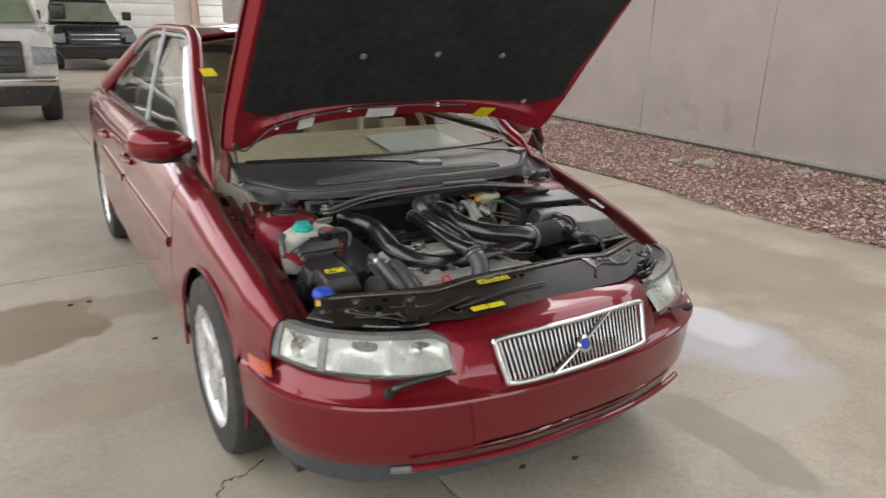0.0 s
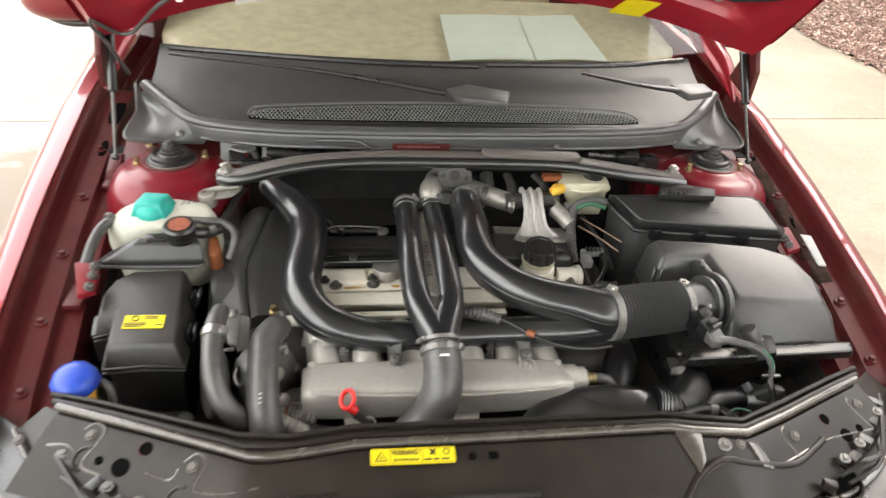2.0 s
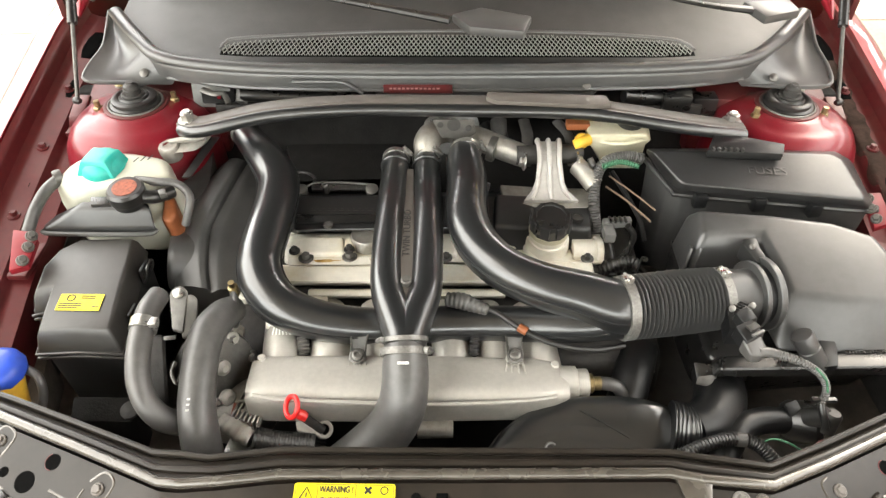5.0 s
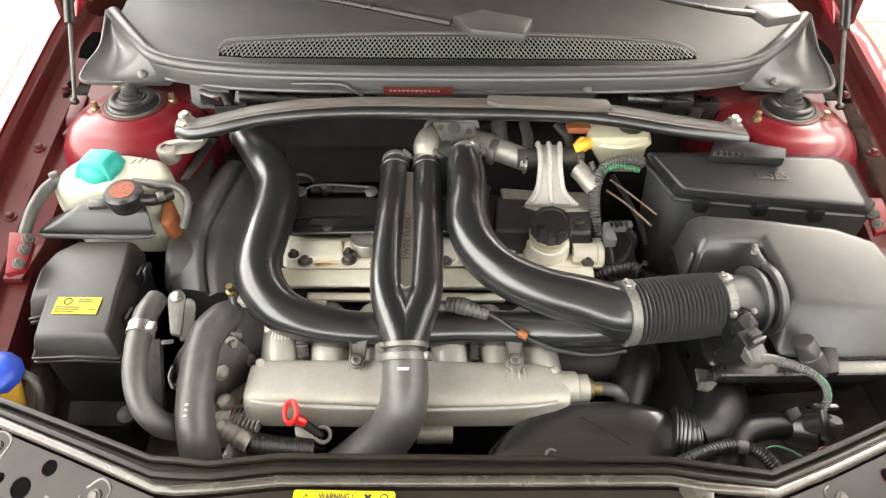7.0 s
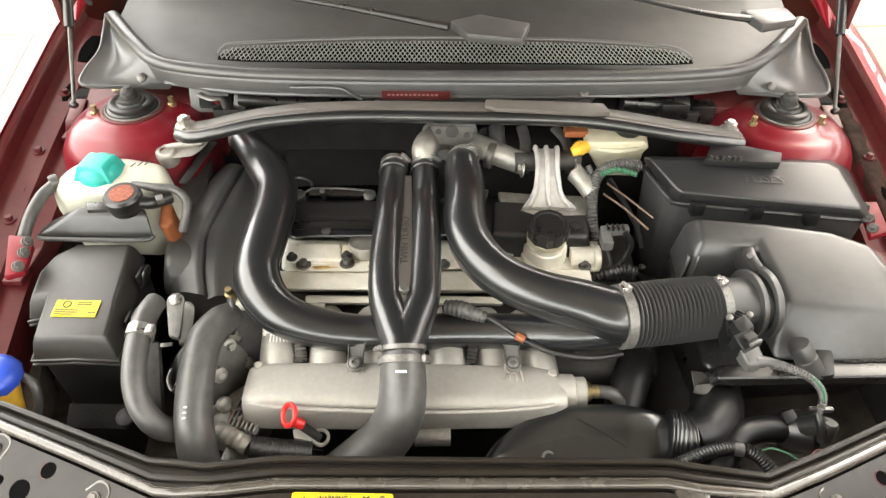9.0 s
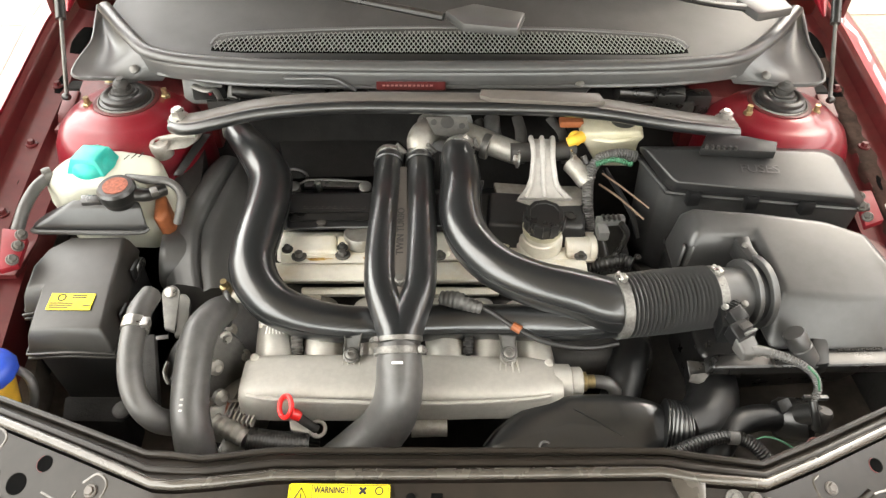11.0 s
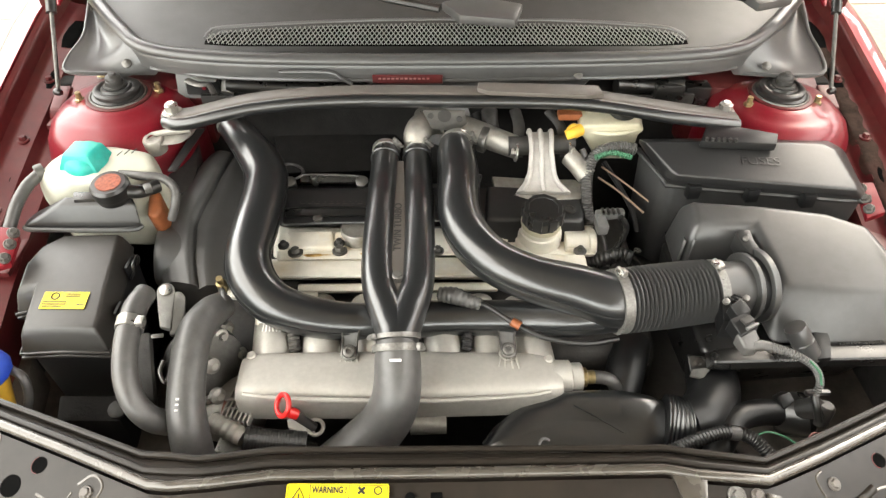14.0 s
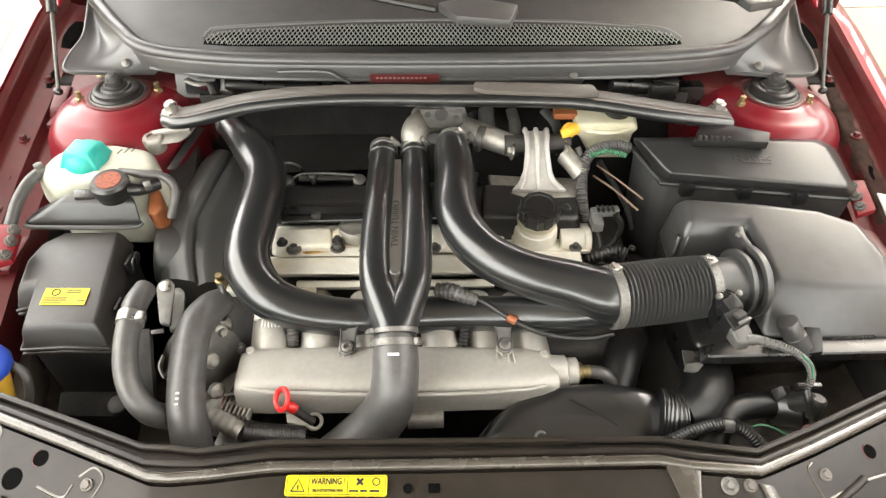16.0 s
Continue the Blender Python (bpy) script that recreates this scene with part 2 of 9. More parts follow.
def tube(pts, r, seg=16, n=6, flat=1.0, caps=(True, True), rib=None, bm=None, ups=(0, 0, 1), wall=0.0, power=2.0):
    """A swept pipe; r one radius or one a point; flat squeezes it along ups; rib = (pitch, depth) corrugates it."""
    bm = bm or bmesh.new()
    rr = [r] * len(pts) if isinstance(r, (int, float)) else list(r)
    cur = spline([(*p, q) for p, q in zip(pts, rr)], n)
    P = [Vector(c[:3]) for c in cur]
    R = [float(c[3]) for c in cur]
    if rib:
        cum = [0.0]
        for a, b in zip(P, P[1:]):
            cum.append(cum[-1] + (b - a).length)
        steps = max(8, int(cum[-1] / rib[0] * 6))
        NP, NR = [], []
        k = 0
        for i in range(steps + 1):
            d = cum[-1] * i / steps
            while k < len(cum) - 2 and cum[k + 1] < d:
                k += 1
            t = (d - cum[k]) / max(1e-9, cum[k + 1] - cum[k])
            NP.append(P[k].lerp(P[k + 1], t))
            NR.append(R[k] + (R[k + 1] - R[k]) * t + rib[1] * math.sin(2 * math.pi * d / rib[0]))
        P, R = NP, NR
    loops = []
    side = None
    for i, p in enumerate(P):
        d = (P[min(i + 1, len(P) - 1)] - P[max(i - 1, 0)]).normalized()
        if side is None:
            u = Vector(ups)
            side = d.cross(u)
            if side.length < 1e-3:
                side = d.cross(Vector((0, 1, 0)))
        side = (side - d * side.dot(d)).normalized()
        up = side.cross(d).normalized()
        lp = []
        for k in range(seg):
            a = 2 * math.pi * k / seg
            c, s = math.cos(a), math.sin(a)
            if power != 2.0:
                c, s = math.copysign(abs(c) ** (2 / power), c), math.copysign(abs(s) ** (2 / power), s)
            lp.append(p + side * (R[i] * c) + up * (R[i] * flat * s))
        loops.append(lp)
    add_loops(bm, loops, caps=caps)
    return bm


def turned(profile, at, axis=(0, 0, 1), seg=24, bm=None, caps=True, spin=0.0):
    """A turned body: profile rows of (radius, along the axis)."""
    bm = bm or bmesh.new()
    a = Vector(axis).normalized()
    s = a.orthogonal().normalized()
    u = a.cross(s)
    loops = []
    for r, h in profile:
        loops.append([Vector(at) + a * h + (s * math.cos(2 * math.pi * k / seg + spin) + u * math.sin(2 * math.pi * k / seg + spin)) * max(r, 1e-4) for k in range(seg)])
    add_loops(bm, loops, caps=(caps, caps))
    return bm


def hull(polys, bevel=0.004, bsegs=2, bm=None, round_edges=True):
    """A body lofted through polygons of equal length, its edges rounded."""
    own = bm is None
    bm2 = bmesh.new()
    add_loops(bm2, [[Vector(p) for p in q] for q in polys])
    if bevel:
        bmesh.ops.recalc_face_normals(bm2, faces=bm2.faces)
        es = [e for e in bm2.edges if len(e.link_faces) == 2 and e.calc_face_angle(0) > 0.3]
        bmesh.ops.bevel(bm2, geom=es, offset=bevel, segments=bsegs, profile=0.6, affect="EDGES", clamp_overlap=True)
    if own:
        return bm2
    me = bpy.data.meshes.new("tmp")
    bm2.to_mesh(me)
    bm2.free()
    bm.from_mesh(me)
    bpy.data.meshes.remove(me)
    return bm


def slab(top, depth, bevel=0.004, grow=0.0, bm=None, bsegs=2):
    """A block under a top polygon of 3D points; grow widens (or narrows) its foot, in metres."""
    top = [Vector(p) for p in top]
    c = sum(top, Vector()) / len(top)
    bot = []
    for p in top:
        d = Vector((p.x - c.x, p.y - c.y, 0))
        d = d.normalized() * grow if d.length else d
        bot.append(p + d - Vector((0, 0, depth)))
    return hull([top, bot], bevel, bsegs, bm)


def box(c, size, rz=0.0, bevel=0.003, bm=None, m=None, taper=1.0):
    x, y, z = (s / 2 for s in size)
    M = m or pose(*c, 0, 0, rz)
    lo = [M @ Vector((a * x, b * y, -z)) for a, b in ((-1, -1), (1, -1), (1, 1), (-1, 1))]
    hi = [M @ Vector((a * x * taper, b * y * taper, z)) for a, b in ((-1, -1), (1, -1), (1, 1), (-1, 1))]
    return hull([lo, hi], bevel, 2, bm)


def sheet(f, nu, nv, thick=0.0, keep=None, bm=None):
    """A surface f(u, v) for u, v in 0..1, given thickness inwards."""
    bm = bm or bmesh.new()
    g = [[bm.verts.new(Vector(f(i / nu, j / nv))) for j in range(nv + 1)] for i in range(nu + 1)]
    fs = []
    for i in range(nu):
        for j in range(nv):
            q = (g[i][j], g[i + 1][j], g[i + 1][j + 1], g[i][j + 1])
            if keep and not keep(sum((v.co for v in q), Vector()) / 4):
                continue
            fs.append(bm.faces.new(q))
    for v in [v for v in bm.verts if not v.link_faces]:
        bm.verts.remove(v)
    if thick:
        bm.normal_update()
        bmesh.ops.solidify(bm, geom=bm.faces[:], thickness=thick)
    return bm


def torus(at, R, r, axis=(0, 0, 1), seg=32, seg2=10, bm=None, arc=(0, 360)):
    bm = bm or bmesh.new()
    a = Vector(axis).normalized()
    s = a.orthogonal().normalized()
    u = a.cross(s)
    full = arc[1] - arc[0] >= 360
    loops = []
    for i in range(seg if full else seg + 1):
        t = radians(arc[0] + (arc[1] - arc[0]) * i / seg)
        d = s * math.cos(t) + u * math.sin(t)
        loops.append([Vector(at) + d * (R + r * math.cos(2 * math.pi * k / seg2)) + a * (r * math.sin(2 * math.pi * k / seg2)) for k in range(seg2)])
    vs = [[bm.verts.new(p) for p in lp] for lp in loops]
    for i in range(len(vs) if full else len(vs) - 1):
        a1, b1 = vs[i], vs[(i + 1) % len(vs)]
        for k in range(seg2):
            l = (k + 1) % seg2
            bm.faces.new((a1[k], a1[l], b1[l], b1[k]))
    return bm


def bolt(at, r=0.008, axis=(0, 0, 1), washer=1.7, h=0.008):
    bm = turned([(r * washer, 0), (r * washer, 0.002), (r * washer * 0.9, 0.003)], at, axis, 16)
    return turned([(r, 0.002), (r, h), (r * 0.8, h + 0.0015)], at, axis, 6, bm)


def words(text, size, m, material, parent, name="lettering", depth=0.0004, align="CENTER", bold=0.0):
    cu = bpy.data.curves.new(name, "FONT")
    cu.body, cu.size, cu.align_x, cu.align_y, cu.extrude = text, size, align, "CENTER", depth
    cu.offset = bold
    tmp = bpy.data.objects.new(name, cu)
    scene.collection.objects.link(tmp)
    me = bpy.data.meshes.new_from_object(tmp.evaluated_get(bpy.context.evaluated_depsgraph_get()))
    bpy.data.objects.remove(tmp)
    bpy.data.curves.remove(cu)
    me.transform(m)
    bm = bmesh.new()
    bm.from_mesh(me)
    bpy.data.meshes.remove(me)
    return part(name, bm, material, parent, smooth=0)


def clamp_band(at, axis, R, parent, width=0.009, material=None, screw=(0, 0, 1)):
    """A worm-drive hose clamp: band and screw housing."""
    a = Vector(axis).normalized()
    bm = turned([(R, -width / 2), (R + 0.0015, -width / 2), (R + 0.0015, width / 2), (R, width / 2)], at, a, 32)
    s = Vector(screw)
    s = (s - a * s.dot(a)).normalized()
    band = part("hose_clamp", bm, material or DULL, parent, "zinc-plated hose clamp")
    M = Matrix.Translation(Vector(at) + s * (R + 0.0035)) @ Matrix((s.cross(a), a, s)).transposed().to_4x4()
    b2 = box(None, (0.014, width * 1.1, 0.007), bevel=0.0015, m=M)
    turned([(0.0032, -0.011), (0.0032, 0.010)], Vector(at) + s * (R + 0.0045), s.cross(a), 10, b2)
    part("clamp_screw", b2, STEEL if R > 0.04 else STEELD, band)
    return band

# ---- the yard: concrete slabs, gravel strip, screen wall, far buildings ----
def ground_mat():
    m = mat("worn_concrete", (0.362, 0.324, 0.262), 0.5, 0, 0, 0.16, 1.3, 0.06, 90, (0.225, 0.188, 0.145), 0.7, 0.6)
    nt = m.node_tree
    b = nt.nodes["Principled BSDF"]
    src = b.inputs["Base Color"].links[0].from_socket
    geo = nt.nodes.new("ShaderNodeNewGeometry")
    fine = nt.nodes.new("ShaderNodeTexNoise")
    fine.inputs["Scale"].default_value, fine.inputs["Detail"].default_value = 45.0, 8.0
    nt.links.new(geo.outputs["Position"], fine.inputs["Vector"])
    mr = nt.nodes.new("ShaderNodeMapRange")
    mr.inputs[1].default_value, mr.inputs[2].default_value, mr.inputs[3].default_value, mr.inputs[4].default_value = 0.3, 0.7, 0.88, 1.1
    nt.links.new(fine.outputs[0], mr.inputs[0])
    mul = nt.nodes.new("ShaderNodeMix")
    mul.data_type, mul.blend_type = "RGBA", "MULTIPLY"
    mul.inputs[0].default_value = 1.0
    nt.links.new(src, mul.inputs[6])
    nt.links.new(mr.outputs[0], mul.inputs[7])
    out = mul.outputs[2]
    # brown stains and paler patches; the bluish two paint sky reflected in spilled water
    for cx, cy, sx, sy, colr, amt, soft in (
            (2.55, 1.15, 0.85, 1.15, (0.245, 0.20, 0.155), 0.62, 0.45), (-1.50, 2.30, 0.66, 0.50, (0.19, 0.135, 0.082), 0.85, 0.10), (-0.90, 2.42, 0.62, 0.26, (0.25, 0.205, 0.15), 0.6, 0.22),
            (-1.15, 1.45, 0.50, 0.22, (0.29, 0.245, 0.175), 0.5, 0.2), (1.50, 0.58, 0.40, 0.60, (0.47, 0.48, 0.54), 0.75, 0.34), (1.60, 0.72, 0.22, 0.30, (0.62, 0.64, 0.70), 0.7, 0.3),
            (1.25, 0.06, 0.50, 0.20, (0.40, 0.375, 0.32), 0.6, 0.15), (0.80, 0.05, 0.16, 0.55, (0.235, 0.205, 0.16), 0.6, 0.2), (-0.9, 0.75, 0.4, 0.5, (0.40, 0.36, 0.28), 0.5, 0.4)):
        sub = nt.nodes.new("ShaderNodeVectorMath")
        sub.operation = "SUBTRACT"
        sub.inputs[1].default_value = (cx, cy, 0)
        nt.links.new(geo.outputs["Position"], sub.inputs[0])
        div = nt.nodes.new("ShaderNodeVectorMath")
        div.operation = "DIVIDE"
        div.inputs[1].default_value = (sx, sy, 1)
        nt.links.new(sub.outputs[0], div.inputs[0])
        wob = nt.nodes.new("ShaderNodeTexNoise")
        wob.inputs["Scale"].default_value, wob.inputs["Detail"].default_value = 2.6, 6.0
        nt.links.new(geo.outputs["Position"], wob.inputs["Vector"])
        ln = nt.nodes.new("ShaderNodeVectorMath")
        ln.operation = "LENGTH"
        nt.links.new(div.outputs[0], ln.inputs[0])
        ad = nt.nodes.new("ShaderNodeMath")
        ad.operation = "MULTIPLY_ADD"
        ad.inputs[1].default_value = 1.5
        nt.links.new(wob.outputs[0], ad.inputs[0])
        nt.links.new(ln.outputs["Value"], ad.inputs[2])
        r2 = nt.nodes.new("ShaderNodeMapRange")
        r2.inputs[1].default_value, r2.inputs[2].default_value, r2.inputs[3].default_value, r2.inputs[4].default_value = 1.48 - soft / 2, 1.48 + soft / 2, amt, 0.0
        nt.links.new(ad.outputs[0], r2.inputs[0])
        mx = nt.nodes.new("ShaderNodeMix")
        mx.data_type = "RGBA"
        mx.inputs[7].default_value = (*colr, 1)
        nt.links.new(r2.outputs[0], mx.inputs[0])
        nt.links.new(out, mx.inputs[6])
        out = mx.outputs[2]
    nt.links.new(out, b.inputs["Base Color"])
    return m


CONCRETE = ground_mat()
JOINT = mat("joint_dirt", (0.07, 0.06, 0.05), 0.9, 0, 0, 0.3, 40)
SOIL = mat("gravel_bed_soil", (0.17, 0.12, 0.10), 0.9, 0, 0, 0.3, 20, 0.8, 60)
SCREEN = mat("grey_screen_panel", (0.410, 0.350, 0.320), 0.36, 0, 0, 0.05, 2.2, 0.12, 7, (0.440, 0.378, 0.345), 0.4, 0.9)
KERB = mat("concrete_kerb", (0.36, 0.33, 0.29), 0.8, 0, 0, 0.15, 20, 0.4, 80, (0.2, 0.16, 0.13), 0.5, 5)
FARWALL = mat("pale_far_wall", (0.74, 0.68, 0.60), 0.6, 0, 0, 0.06, 2, second=(0.60, 0.5, 0.42), smix=0.5, sscale=0.6)

bm = bmesh.new()
for q in (((-400, -400), (400, -400), (400, 400), (-400, 400)),):
    bm.faces.new([bm.verts.new((x, y, -0.03)) for x, y in q])
ground = link("ground", bm, JOINT, label="dusty ground under the concrete slabs", smooth=0, kind="structure", category="ground")

pavement = thing("pavement", (0, 0, -0.03), "worn stained concrete slabs with open joints", "pavement")
tagged(pavement, kind="structure")
TURN_G = radians(2.6)


def gpt(u, v, z=0.0):
    return Vector((u * math.cos(TURN_G) - v * math.sin(TURN_G), u * math.sin(TURN_G) + v * math.cos(TURN_G), z))


us = [-18.3, -13.8, -9.3, -4.8, -0.255, 3.88]
vs_ = [-9.0, -4.9, -0.9, 3.09, 7.6, 12.1, 16.6, 21.1, 26]
for i in range(len(us) - 1):
    for j in range(len(vs_) - 1):
        g = 0.005
        top = [gpt(us[i] + g, vs_[j] + g), gpt(us[i + 1] - g, vs_[j] + g), gpt(us[i + 1] - g, vs_[j + 1] - g), gpt(us[i] + g, vs_[j + 1] - g)]
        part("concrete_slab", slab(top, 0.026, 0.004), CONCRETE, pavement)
# hairline cracks, thin raised sealant lines
rng = random.Random(4)
for pts in ([(-0.938, 0.636, 0.001), (-0.896, 0.693, 0.001), (-0.835, 0.709, 0.001), (-0.745, 0.758, 0.001)],):
    fine = [Vector(q) + Vector((rng.uniform(-0.012, 0.012), rng.uniform(-0.012, 0.012), 0)) for q in spline(pts, 7)]
    part("crack_filler", tube(fine, [rng.uniform(0.0012, 0.005) for q in fine], 6, 2, 0.15), JOINT, pavement)
for px in ((-1.203, 2.538, 0), (-1.114, 2.541, 0), (0.011, 0.265, 0), (0.206, 0.211, 0), (-0.896, 1.919, 0)):
    b = bmesh.new()
    bmesh.ops.create_icosphere(b, subdivisions=1, radius=0.012, matrix=Matrix.Translation((px[0], px[1], 0.004)) @ Matrix.Diagonal((1.4, 0.9, 0.4, 1)))
    link("pebble", b, JOINT, label="small dark crumb of dirt on the concrete", category="debris", group="crumbs on the concrete")

bm = bmesh.new()
add_loops(bm, [[(3.86, -12, -0.028), (3.86, 26, -0.028)], [(3.86 - .02, -12, -0.005), (3.6, 26, -0.005)], [(5.1, -12, 0.03), (5.1, 26, 0.03)], [(5.9, -12, 0.05), (5.9, 26, 0.05)]], close=False, caps=(False, False))
link("gravel_bed", bm, SOIL, label="bare soil under the gravel strip", kind="structure", category="ground")


def gravel(count, y0, y1, r0, r1, name):
    base = bmesh.new()
    bmesh.ops.create_icosphere(base, subdivisions=1, radius=1.0)
    bv = np.array([v.co[:] for v in base.verts])
    bf = np.array([[v.index for v in f.verts] for f in base.faces])
    base.free()
    rs = np.random.RandomState(7)
    V, F = [], []
    for i in range(count):
        y = y0 + (y1 - y0) * rs.rand()
        x0 = 3.73 - 0.045 * (y - 1) * 0.5 + 0.10 * math.sin(y * 2.3) * 0.5
        x = x0 + (5.75 - x0) * rs.rand() ** 0.95
        s = r0 + (r1 - r0) * rs.rand() ** 2
        a = rs.rand() * 6.28
        v = bv * (1 + 0.25 * (rs.rand(len(bv), 1) - 0.5)) * np.array([s, s * (0.6 + 0.5 * rs.rand()), s * (0.4 + 0.3 * rs.rand())])
        t = (rs.rand() - 0.5) * 0.8
        v = v @ np.array([[1, 0, 0], [0, math.cos(t), -math.sin(t)], [0, math.sin(t), math.cos(t)]])
        v = v @ np.array([[math.cos(a), -math.sin(a), 0], [math.sin(a), math.cos(a), 0], [0, 0, 1]])
        F.append(bf + len(V) * len(bv))
        V.append(v + np.array([x, y, 0.012 + (x - 3.8) * 0.024 + 0.018 * rs.rand()]))
    me = bpy.data.meshes.new(name)
    me.from_pydata(np.concatenate(V).tolist(), [], np.concatenate(F).tolist())
    me.materials.append(STONE)
    ob = new(name, me)
    return tagged(ob, "loose reddish-brown gravel strip along the screen wall", "gravel", kind="stuff")


STONE = mat("reddish_gravel", (0.33, 0.20, 0.17), 0.8, 0, 0, 0.3, 40, 0.3, 200, (0.50, 0.40, 0.34), 0.5, 30)
nt = STONE.node_tree
gi = nt.nodes.new("ShaderNodeNewGeometry")
rp = nt.nodes.new("ShaderNodeValToRGB")
for e, (p, c) in zip(rp.color_ramp.elements, ((0.0, (0.20, 0.125, 0.11, 1)), (1.0, (0.66, 0.55, 0.48, 1)))):
    e.position, e.color = p, c
for p, c in ((0.35, (0.30, 0.18, 0.15, 1)), (0.7, (0.43, 0.29, 0.24, 1))):
    e = rp.color_ramp.elements.new(p)
    e.color = c
nt.links.new(gi.outputs["Random Per Island"], rp.inputs[0])
nt.links.new(rp.outputs[0], nt.nodes["Principled BSDF"].inputs["Base Color"])
gravel(36000, 0.2, 9.0, 0.008, 0.020, "gravel")
gravel(1800, 9.0, 20.0, 0.03, 0.06, "gravel")
gravel(1800, -8.0, 0.2, 0.025, 0.055, "gravel")
for i, (x, y, s) in enumerate(((4.9, 3.35, 0.10), (4.75, 3.6, 0.06), (5.35, 6.3, 0.08), (5.5, 2.6, 0.07), (5.55, 5.2, 0.06), (4.45, 4.3, 0.05))):
    b = bmesh.new()
    bmesh.ops.create_icosphere(b, subdivisions=3, radius=s)
    for v in b.verts:
        v.co *= 1 + 0.35 * noise.noise(v.co * 9 + Vector((i * 7.0, 0, 0)))
    bmesh.ops.scale(b, vec=(1.3, 1, 0.45), verts=b.verts)
    bmesh.ops.translate(b, vec=(x, y, 0.07), verts=b.verts)
    link("rock", b, KERB, label="pale flat rock lying in the gravel", category="rock", group="rocks in the gravel")

# screen wall: panels between thin posts, on a low kerb
wall_east = thing("wall_east", (5.9, 6, 0), "grey-mauve screen wall of large panels", "wall")
tagged(wall_east, kind="structure")
seams = [-12 + 1.72 * k for k in range(23)]
for a, c in zip(seams, seams[1:]):
    def fpan(u, v, a=a, c=c):
        return (5.93 - 0.012 * math.sin(u * math.pi) + 0.006 * math.sin(9 * v + a), a + 0.006 + (c - a - 0.012) * u, 0.13 + 3.3 * v)
    part("panel", sheet(fpan, 10, 16, 0.02), SCREEN, wall_east)
    part("post", box((5.975, c, 2.3), (0.05, 0.05, 4.6)), KERB, wall_east)
part("kerb", box((5.87, 6.5, 0.08), (0.07, 39, 0.10), bevel=0.01), KERB, wall_east)
part("base_board", box((5.80, 6.5, 0.055), (0.06, 39, 0.07), bevel=0.01), JOINT, wall_east)

wall_north = thing("wall_north", (-4, 27, 0), "pale far wall with large bright roller doors", "wall")
tagged(wall_north, kind="structure")
part("wall_panel", box((-6, 27.3, 3.0), (40, 0.3, 6.0)), FARWALL, wall_north)
DOORW = mat("white_roller_door", (0.86, 0.83, 0.78), 0.5, 0, 0, 0.04, 3)
FRAMEM = mat("tan_door_frame", (0.55, 0.40, 0.30), 0.6, 0, 0, 0.1, 6)
for k in range(8):
    x = -20 + k * 4.2
    for s in range(9):
        part("door_slat", box((x + 1.8, 27.1, 0.25 + s * 0.42), (3.3, 0.06, 0.40), bevel=0.015), DOORW, wall_north)
    part("door_frame", box((x - 0.05, 27.08, 2.0), (0.22, 0.12, 4.0)), FRAMEM, wall_north)

# open shed roof: white sheets with long open slots between, on light trusses
ROOFW = mat("white_roof_sheet", (0.30, 0.29, 0.27), 0.55, 0, 0, 0.05, 3)
b = bmesh.new()
# Sheet edges and slots lie out of view, placed to shape the daylight.
for x0, x1 in ((-2.3, 2.9), (5.0, 6.4)):
    box(((x0 + x1) / 2, 8.0, 4.62), (x1 - x0, 38, 0.05), bevel=0, bm=b)
for y in range(-10, 28, 4):
    box((1.2, y, 4.45), (10.4, 0.10, 0.22), bevel=0, bm=b)
    box((1.2, y, 4.05), (10.4, 0.07, 0.07), bevel=0, bm=b)
ceil = link("ceiling", b, ROOFW, label="white shed roof sheets on light trusses with open slots", smooth=0, kind="structure", category="ceiling")
for y in (-10, 22):
    part("roof_column", box((-3.9, y, 2.25), (0.15, 0.15, 4.5)), ROOFW, ceil)

# unseen walls added to the west and south to darken the car's side reflections
SHADEW = mat("unseen_wall_tan", (0.20, 0.175, 0.145), 0.8, 0, 0, 0.1, 3, 0.3, 30, (0.15, 0.13, 0.11), 0.5, 0.8)
link("unseen_wall_west", box((-15, 7.5, 1.8), (0.3, 40, 3.6)), SHADEW, label="unseen tan wall added to darken side reflections", smooth=0, kind="structure", category="wall")
link("unseen_wall_south", box((-4.5, -12.6, 1.3), (21.2, 0.3, 2.6)), SHADEW, label="unseen tan wall added to darken side reflections", smooth=0, kind="structure", category="wall")

# ---- the red saloon: shell ----
car = thing("car", (0, 2.4, 0), "dark red saloon car with its hood propped open", "car")


def itp(x, xs, ys):
    return float(np.interp(x, xs, ys))


WY = [0.30, 0.45, 0.60, 0.92, 1.4, 2.2, 3.2, 3.8, 4.3, 4.6, 4.80]
WX = [0.768, 0.812, 0.840, 0.860, 0.870, 0.876, 0.878, 0.87, 0.84, 0.79, 0.71]
ZY = [0.36, 0.42, 0.50, 0.64, 0.89, 1.16, 1.5, 2.0, 3.5, 4.3, 4.8]
ZS = [0.632, 0.658, 0.69, 0.735, 0.80, 0.862, 0.91, 0.935, 0.95, 0.935, 0.90]
XTY = [0.36, 0.5, 0.8, 1.16, 1.4, 2.0, 3.6, 4.3, 4.8]
XT = [0.752, 0.757, 0.763, 0.760, 0.752, 0.742, 0.735, 0.70, 0.6]
KZ = [0, 0.06, 0.22, 0.42, 0.56, 0.66, 0.76, 0.86, 0.94, 0.985, 1.0]
KX = [-0.075, -0.03, -0.004, 0.004, 0.004, -0.004, -0.012, -0.030, -0.058, -0.085]


